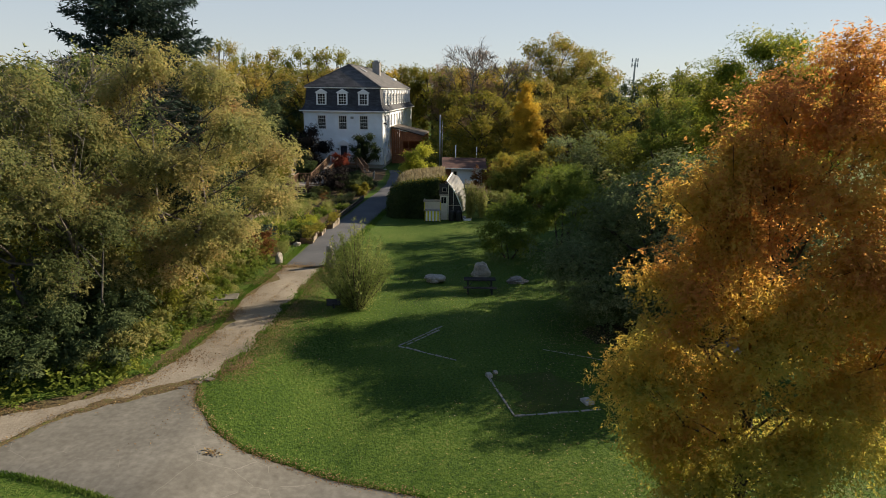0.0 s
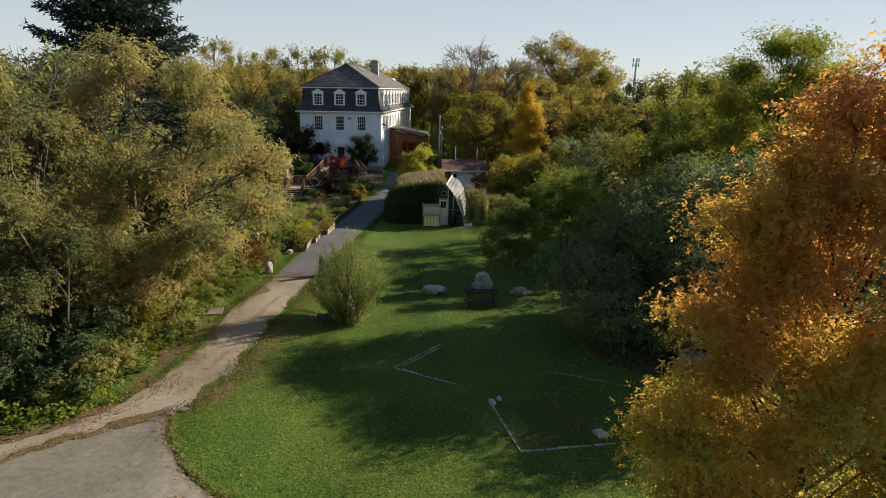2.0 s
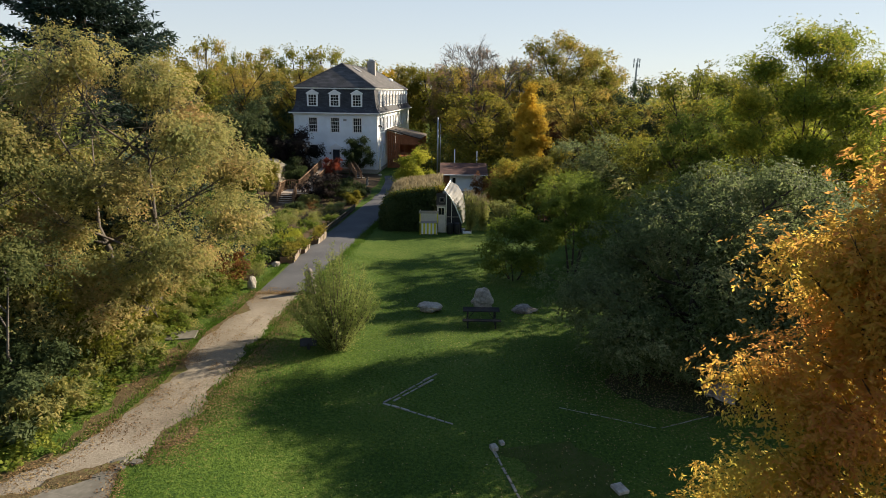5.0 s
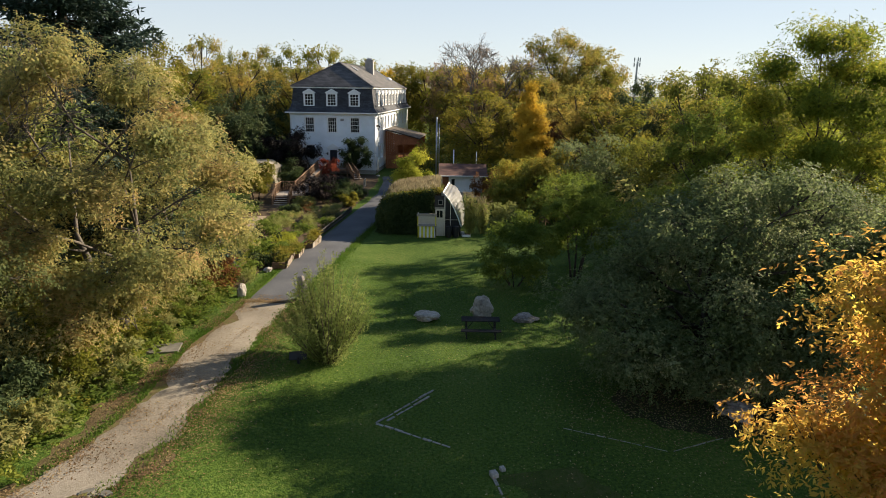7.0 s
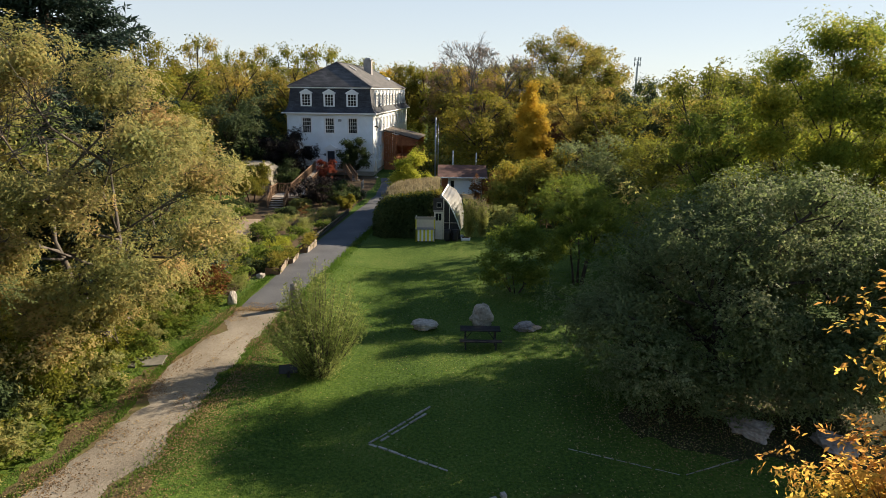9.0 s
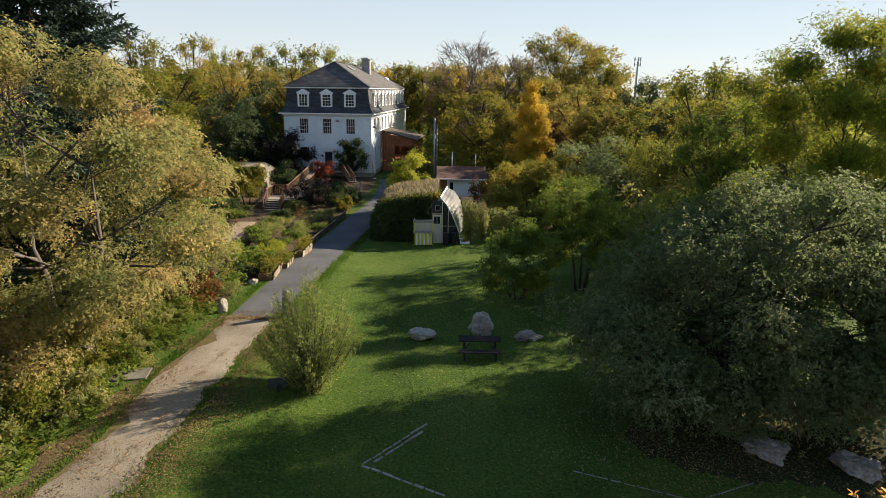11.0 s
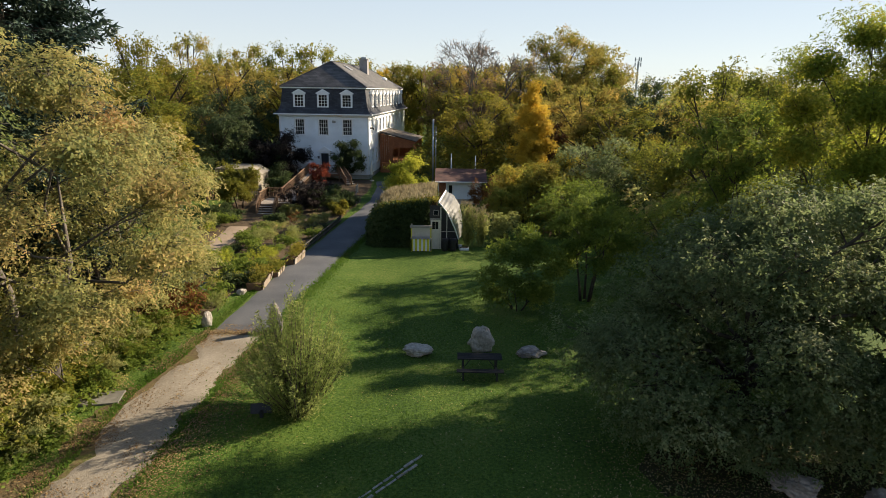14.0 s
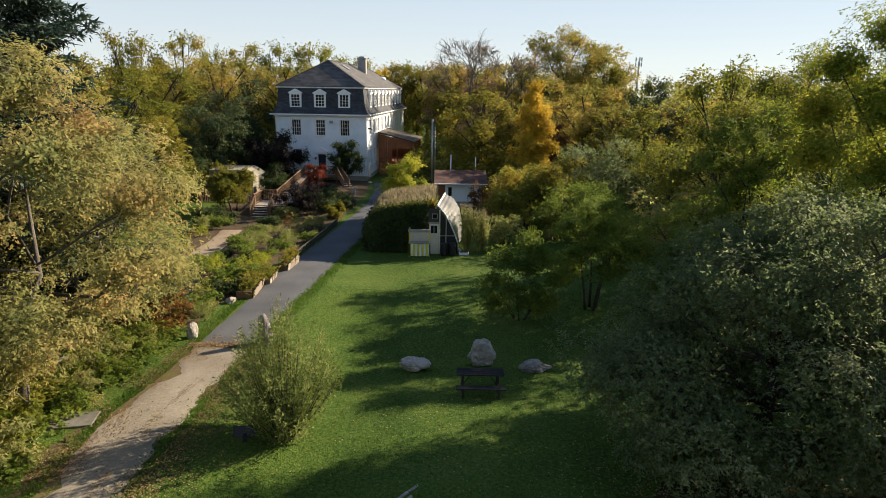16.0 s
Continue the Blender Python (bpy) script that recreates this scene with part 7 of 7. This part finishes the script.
wood("rust", 6.5, 98.0, 13.0, 4.0)
wood("olive", 16.5, 80.0, 12.0, 4.6)
wood("green", 19.5, 76.0, 10.5, 4.2)
wood("olive", 30.0, 82.0, 10.2, 4.6)
wood("green", 29.5, 72.0, 11.0, 4.8)
wood("green", 33.0, 64.0, 13.0, 5.2)
wood("green", 21.8, 56.9, 14.6, 4.0)
wood("green", 31.0, 50.0, 13.0, 4.6)
wood("olive", 33.0, 90.0, 11.5, 5.5)
wood("olive", 41.0, 84.0, 12.0, 5.5)
wood("green", 44.0, 72.0, 13.0, 5.5)
wood("lime", 47.0, 60.0, 14.5, 5.5)
wood("olive", -29.0, 97.0, 15.5, 5.0)
wood("green", -35.0, 88.0, 14.5, 5.4)
wood("green", -33.5, 77.0, 13.0, 5.0)
wood("olive", -34.0, 66.0, 13.0, 5.2)
wood("rust", -31.0, 60.0, 10.5, 4.2)
wood("lime", -36.0, 52.0, 13.0, 5.4)
wood("green", -36.0, 41.0, 13.5, 5.4)
wood("olive", -23.0, 108.0, 15.0, 6.4)
wood("green", -15.0, 124.0, 17.0, 5.0)
wood("green", -21.0, 124.0, 19.7, 5.2)
wood("olive", -12.0, 131.0, 17.0, 6.4)
wood("olive", -18.0, 118.0, 16.0, 6.0)
wood("green", -26.8, 122.0, 19.5, 5.0)
wood("olive", 3.2, 117.0, 15.4, 4.6)
wood("green", -4.0, 131.0, 16.6, 5.6)
wood("lime", 7.0, 124.0, 16.4, 6.0)
wood("olive", 1.5, 113.0, 14.0, 4.2)
wood("olive", -34.2, 122.0, 19.0, 4.0)
wood("olive", -31.0, 112.0, 15.0, 5.6)
wood("green", -38.2, 118.0, 18.4, 2.6)
wood("rust", -37.0, 108.0, 14.5, 5.6)
wood("lime", -41.5, 98.0, 18.8, 4.3)
wood("olive", -46.0, 100.0, 14.5, 5.6)
wood("olive", -36.9, 102.0, 18.9, 4.0)
wood("olive", -44.0, 84.0, 15.0, 5.6)
wood("olive", -46.0, 70.0, 14.0, 5.6)
wood("green", -46.0, 56.0, 14.0, 5.6)
wood("gold", -10.3, 126.0, 15.6, 2.6)
wood("lime", -7.0, 130.0, 16.6, 3.4)
wood("lime", -2.0, 128.0, 15.5, 4.6)
wood("green", 4.0, 120.0, 16.0, 4.8)
wood("olive", 9.5, 112.0, 15.8, 4.6)
wood("green", 25.0, 104.0, 15.0, 5.4)
wood("deep", 24.3, 83.0, 13.4, 3.0)
wood("deep", 26.4, 82.0, 10.8, 3.0)
bare = bare_meshes(320, 19.4, 1.15, GREY_TWIG, TWIGGY, 6, 0.46, 0.40, 900, 0.16, 0.030)
tree("bare_tree", 5.9, 96.0, "leafless pale-barked tree above the woods", meshes=bare)

under = [tree_meshes(seed=340 + i, r=3.0, top=4.2, low=0.1, n_clumps=80, n_leaves=18, size=0.36, rank=3, mat=m, spread=0.5, k=6, stems=4, trunk=0.08, fork=0.1) for i, m in enumerate((DARK, GREEN, OLIVE, LIME))]
urnd = np.random.default_rng(341)
for bx, by in ((-1, 84), (1.5, 88), (5, 85), (-0.5, 93), (1, 100), (4, 97), (8, 92), (11, 80), (14, 74), (17, 84), (20, 70), (22, 90), (24, 66), (27, 76), (30, 84), (18, 56), (20, 50), (25, 44), (24, 34), (29, 56), (34, 74), (-22, 86), (-24, 96), (-28, 84), (-30, 72), (-29, 62), (-30, 52), (-31, 44), (-26, 36), (-30, 26), (-34, 34), (-24, 60), (-23.5, 74)):
    k = int(urnd.integers(4))
    tree("understorey_bush", bx, by, ("dark green", "green", "olive", "yellow-green")[k] + " bush in the woods' undergrowth", "bush", meshes=under[k], rz=float(urnd.uniform(0, 360)), scale=float(urnd.uniform(0.8, 1.35)), group="undergrowth of the woods")

# far woods to the horizon
trng = np.random.default_rng(500)
far_sets = {"olive": [], "lime": [], "green": []}
for i in range(300):
    y = 105 + 380 * trng.random() ** 1.6
    x = trng.uniform(-0.82, 0.82) * y
    if y < 135 and abs(x) < 55:
        continue
    top = trng.uniform(12.0, 16.5) + (y > 220) * 4.0 + (y > 330) * 4.0
    r = trng.uniform(4, 6.5) * (1 + (y > 250) * 0.5)
    lob = lobes_of(trng, r, 1.0, top, 6)
    lob, _ = split_lobes(trng, lob, 2)
    n = 60 if y < 220 else 40
    pts, out, _ = clumps_of(trng, lob, n, -0.9, 0.03)
    q = leaves(trng, pts + np.array([x, y, 0.2]), out, 12, r * 0.10, r * 0.12, 0.2, 0.7, rank=2, plain=True)
    far_sets[("olive", "lime", "green")[int(trng.integers(3))]].append(q)
for kind, mt in (("olive", OLIVE), ("lime", LIME), ("green", GREEN)):
    tagged(new("far_woods", quads_mesh("far_woods", np.concatenate(far_sets[kind]), mt)), "distant autumn woods reaching to the horizon", "woods", kind="stuff")


# ---- garden beds ----
def plant_stock(seed, mat, h, r, n, size, aspect, droop):
    return tree_meshes(seed=seed, r=r, top=h, low=0.05, n_clumps=n, n_leaves=14, rank=4, size=size, mat=mat, spread=0.16, k=4, split=2, stems=4, trunk=0.03, aspect=aspect, droop=droop, fork=0.1)


PLANTS = [("goldenrod", plant_stock(400, BRIGHT_LIME, 1.1, 0.8, 64, 0.12, 0.4, -0.3), "yellow-flowering garden plant in the lane-side bed"), ("garden_plant", plant_stock(401, FRESH, 1.1, 1.0, 70, 0.17, 0.6, 0.2), "leafy green garden plant in the lane-side bed"),
          ("garden_plant", plant_stock(402, OLIVE, 1.2, 0.9, 60, 0.15, 0.4, 0.0), "fading olive garden plant in the lane-side bed"), ("grass_clump", plant_stock(403, WILLOW, 1.4, 0.7, 50, 0.26, 0.14, -0.9), "pale feathery grass clump in the bed"),
          ("garden_plant", plant_stock(404, RUST, 0.9, 0.8, 46, 0.14, 0.4, 0.0), "brown withered garden plant in the bed"), ("garden_plant", plant_stock(405, DARK, 0.9, 1.0, 60, 0.16, 0.6, 0.2), "dark leafy garden plant in the bed")]
prng = np.random.default_rng(410)


def in_track(x, y):
    return np.interp(y, [38, 44, 52, 60], [-22, -19, -16.9, -17.4]) - 0.3 < x < np.interp(y, [38, 44, 52, 60], [-19.6, -16.8, -14.9, -15.6]) + 0.3


for yy in np.arange(38.5, 82, 1.5):
    for xx in np.arange(-23, -8.6, 1.5):
        x, y = xx + prng.uniform(-0.5, 0.5), yy + prng.uniform(-0.5, 0.5)
        edge = np.interp(y, [38, 41, 49, 56.5, 62.5, 67.5], [-10.6, -10.9, -10.6, -9.6, -9.0, -8.0])
        if x > edge or in_track(x, y) or (x < -17 and y < 46) or x < -19.5 or (-17.4 < x < -13.6 and y > 59.5) or y > 63.6:
            continue
        near = x > -14.5
        w = [0.38, 0.34, 0.12, 0.06, 0.02, 0.08] if y < 52 else ([0.18, 0.26, 0.20, 0.14, 0.06, 0.16] if near else [0.16, 0.28, 0.24, 0.14, 0.06, 0.12])
        k = int(prng.choice(6, p=w))
        nm, ms, lab = PLANTS[k]
        tree(nm, x, y, lab, "plant", meshes=ms, rz=float(prng.uniform(0, 360)), scale=float(prng.uniform(0.6, 1.15) * (0.85 if y > 52 else 1.0)), group="plants in the lane-side beds")

# tall grasses beside the plastic arch
for gx0, gy0, gh in ((2.7, 55.1, 3.4), (3.75, 55.2, 3.0)):
    r = np.random.default_rng(int(gx0 * 100))
    n = 60
    b = np.stack([r.normal(0, 0.16, n), r.normal(0, 0.16, n), np.zeros(n)], 1)
    lean = np.stack([r.normal(0, 0.11, n), r.normal(0, 0.11, n), np.ones(n)], 1)
    ln = gh * r.uniform(0.6, 1.0, (n, 1))
    sd = unit(np.stack([r.normal(0, 1, n), r.normal(0, 1, n), np.zeros(n)], 1)) * 0.012
    q = [np.stack([b - sd, b + sd, b + lean * ln + sd * 0.3, b + lean * ln - sd * 0.3], 1)]
    for k in range(16):
        s = r.uniform(0.1, 0.95, (n, 1))
        p = b + lean * ln * s
        d = unit(np.stack([r.normal(0, 1, n), r.normal(0, 1, n), r.uniform(0.8, 2.6, n)], 1))
        w = unit(np.cross(d, r.normal(0, 1, (n, 3)))) * 0.028
        L0 = r.uniform(0.3, 0.6, (n, 1))
        tip = p + d * L0 - np.array([0, 0, 0.25]) * L0
        q.append(np.stack([p, p + d * L0 * 0.55 + w, tip, p + d * L0 * 0.55 - w], 1))
    e = thing("tall_grass", (gx0, gy0, G(gx0, gy0)), "tall leafy ornamental grass with pale plumes beside the hut", "grass clump", "tall grasses beside the hut")
    part("blades", quads_mesh("blades", np.concatenate(q), WILLOW), e)
    pq = leaves(r, (b + lean * ln * 0.97), np.tile([0, 0, 1.0], (n, 1)), 14, 0.07, 0.13, -0.6, 0.3)
    part("plumes", quads_mesh("plumes", pq, STRAW), e)

# ---- low growth, litter and grass ----
urng = np.random.default_rng(600)
left_x = lambda y: np.interp(y, [13, 15.6, 17.06, 18.2, 19.5, 21.5, 24.9, 29.9, 32.9, 36.2, 41, 45], [-24, -18, -13.95, -11.93, -10.65, -10.1, -9.8, -10.2, -9.85, -9.8, -9.8, -9.7])
right_x = lambda y: np.interp(y, [19.47, 20.6, 23.7, 27.9, 33, 36, 40, 45.6, 52.5, 57.5], [-8.62, -8.0, -7.66, -7.5, -7.4, -7.4, -7.15, -6.62, -6.04, -5.5])
n = 600
y = urng.uniform(15.8, 38, n)
x = left_x(y) - np.where(y > 20.5, 0.95, 0.5) - np.abs(urng.normal(0, 1, n)) * 2.2
hgt = urng.uniform(0.03, 0.5, n) * np.clip((left_x(y) - x) / 2.0, 0.15, 1.6)
pts = np.stack([x, y, ground_z(x, y) + hgt], 1)
tagged(new("groundcover", quads_mesh("groundcover", leaves(urng, pts, np.tile([0.2, -0.2, 0.8], (n, 1)), 30, 0.2, 0.14, 0.1, 0.6), FRESH)), "leafy green ground cover along the drive", "ground cover", kind="stuff")
n = 110
y = urng.uniform(22, 38, n)
x = left_x(y) - 1.3 - np.abs(urng.normal(0, 1, n)) * 1.8
pts = np.stack([x, y, ground_z(x, y) + urng.uniform(0.1, 0.9, n)], 1)
tagged(new("groundcover", quads_mesh("groundcover", leaves(urng, pts, np.tile([0.2, -0.2, 0.8], (n, 1)), 26, 0.22, 0.14, 0.1, 0.5), LIME)), "yellowing weeds along the drive", "ground cover", kind="stuff")

slab_y = lambda x: np.interp(x, [-8.62, -8.15, -7.0, -5.8, -4.2, -2.5, -0.5, 1.3, 2.7, 3.4], [19.47, 18.05, 16.5, 15.65, 15.3, 14.68, 14.17, 13.3, 11.6, 9.0])


def on_lawn(x, y, m=0.0):
    return (x > right_x(y) + m) & ((y > slab_y(x) + m) | (x < -8.62)) & (x > -8.7)


# short grass over the near lawn
n = 100000
y = 13.0 + 33 * urng.random(n) ** 1.9
x = urng.uniform(-9, 15, n)
ok = on_lawn(x, y)
x, y = x[ok], y[ok]
n = len(x)
p = np.stack([x, y, ground_z(x, y) - 0.005], 1)
d = unit(urng.normal(0, 0.7, (n, 3)) + np.array([0, 0, 1.0]))
sd = unit(np.cross(d, urng.normal(0, 1, (n, 3))))
ln = urng.uniform(0.02, 0.075, (n, 1)) * (0.8 + y[:, None] / 60)
wd = 0.008 + y[:, None] * 0.0004
tagged(new("grass", quads_mesh("grass", np.stack([p - sd * wd * 1.2, p + sd * wd * 1.2, p + d * ln], 1), GRASS)), "short green grass blades of the lawn", "grass", kind="stuff")
# longer grass along the edges of pad, drive and lane
n = 9000
ye = urng.uniform(19.5, 58, n)
xe = right_x(ye) + urng.normal(0.04, 0.22, n)
xs = urng.uniform(-8.5, 6, n // 2)
ysl = slab_y(xs) + np.abs(urng.normal(0, 0.10, n // 2))
yl = urng.uniform(20, 46, n)
xl = left_x(yl) - np.abs(urng.normal(0, 0.25, n))
xb = urng.uniform(-13.2, -6, n // 3)
yb = np.interp(xb, [-13.2, -12.6, -12.2, -11.8, -11.2, -10.4, -9.6, -8.56, -7.5, -6.4], [9.0, 12.6, 13.9, 14.07, 13.95, 13.75, 13.5, 13.14, 12.7, 12.2]) - np.abs(urng.normal(0.0, 0.12, n // 3)) + 0.06
x, y = np.concatenate([xe, xs, xl, xb]), np.concatenate([ye, ysl, yl, yb])
n = len(x)
p = np.stack([x, y, ground_z(x, y)], 1)
d = unit(urng.normal(0, 0.5, (n, 3)) + np.array([0, 0, 1.0]))
sd = unit(np.cross(d, urng.normal(0, 1, (n, 3)))) * (0.012 + y[:, None] * 0.0003)
ln = urng.uniform(0.05, 0.13, (n, 1))
tagged(new("grass", quads_mesh("grass", np.stack([p - sd * 1.2, p + sd * 1.2, p + d * ln], 1), GRASS)), "longer grass along the edges of the drive", "grass", kind="stuff")

# fallen leaves
n = 5200
y = 14 + 26 * urng.random(n) ** 1.3
x = np.where(urng.random(n) < 0.5, urng.uniform(-8, 14, n), urng.normal(8.5, 3.2, n))
ok = on_lawn(x, y)
x, y = x[ok], y[ok]
scatter("fallen_leaves", urng, x, y, ground_z(x, y) + 0.05, 0.06, PALE_LITTER, "pale yellow leaves scattered over the lawn", "fallen leaves")
n = 2600
x, y = urng.normal(8.6, 2.2, n), urng.normal(25.6, 1.7, n)
scatter("fallen_leaves", urng, x, y, ground_z(x, y) + 0.05, 0.055, PALE_LITTER, "pale leaves on the shaded ground under the apple trees", "fallen leaves")
n = 1200
x, y = urng.normal(11.0, 2.6, n), urng.normal(25.0, 1.6, n)
scatter("fallen_leaves", urng, x, y, ground_z(x, y) + 0.045, 0.06, LITTER, "brown leaves on the shaded ground under the apple trees", "fallen leaves")
n = 22000
y = urng.uniform(15, 37, n)
side = urng.random(n)
mid = (left_x(y) + right_x(np.maximum(y, 19.5))) / 2
x = np.where(side < 0.5, left_x(y) + urng.normal(0.15, 0.45, n), np.where(side < 0.72, right_x(y) + urng.normal(0.1, 0.3, n), np.where(side < 0.80, mid + 0.25 + urng.normal(0, 0.12, n), left_x(y) - urng.uniform(0, 1.2, n))))
ok = (x > -16) & (x < -6) & (np.sin(y * 2.3 + x) + np.sin(y * 0.9 - x * 2.1) + urng.normal(0, 0.5, n) > 0.1)
x, y = x[ok], y[ok]
scatter("fallen_leaves", urng, x, y, ground_z(x, y) + 0.055, 0.058, LITTER, "brown leaf litter along the edges of the drive", "fallen leaves")
n = 7000
y = 19.5 + 17 * urng.random(n)
x = right_x(y) + 0.1 + np.abs(urng.normal(0, 0.8, n))
scatter("fallen_leaves", urng, x, y, ground_z(x, y) + 0.05, 0.055, LITTER, "brown leaves strewn on the grass beside the drive", "fallen leaves")
# line of litter and soil between the gravel and the concrete pad
n = 3000
t = urng.random(n)
ax = np.array([-13.6, -12.68, -12.04, -10.8, -9.4, -8.62, -8.15, -7.0, -5.8, -4.2, -2.5, -0.5])
ay = np.array([13.0, 15.28, 16.87, 17.85, 18.85, 19.4, 18.05, 16.5, 15.65, 15.3, 14.68, 14.17])
k = t * (len(ax) - 1)
x = np.interp(k, range(len(ax)), ax) + urng.normal(0, 0.14, n) - 0.05
y = np.interp(k, range(len(ax)), ay) + urng.normal(0, 0.14, n) + 0.05
scatter("fallen_leaves", urng, x, y, ground_z(x, y) + 0.07, 0.055, LITTER, "brown litter along the edge of the concrete pad", "fallen leaves")

# a swept heap of leaves on the pad and a band of litter across the seam
n = 60
x, y = -6.55 + urng.normal(0, 0.16, n), 15.25 + urng.normal(0, 0.07, n)
scatter("leaf_heap", urng, x, y, ground_z(x, y) + 0.085 + urng.uniform(0, 0.05, n), 0.08, LITTER, "small heap of brown leaves on the concrete", "fallen leaves")
n = 900
x, y = urng.uniform(-10.2, -7.2, n), 35.9 + urng.normal(0, 0.22, n)
scatter("fallen_leaves", urng, x, y, ground_z(x, y) + 0.07, 0.08, LITTER, "brown leaves along the seam of the lane", "fallen leaves")
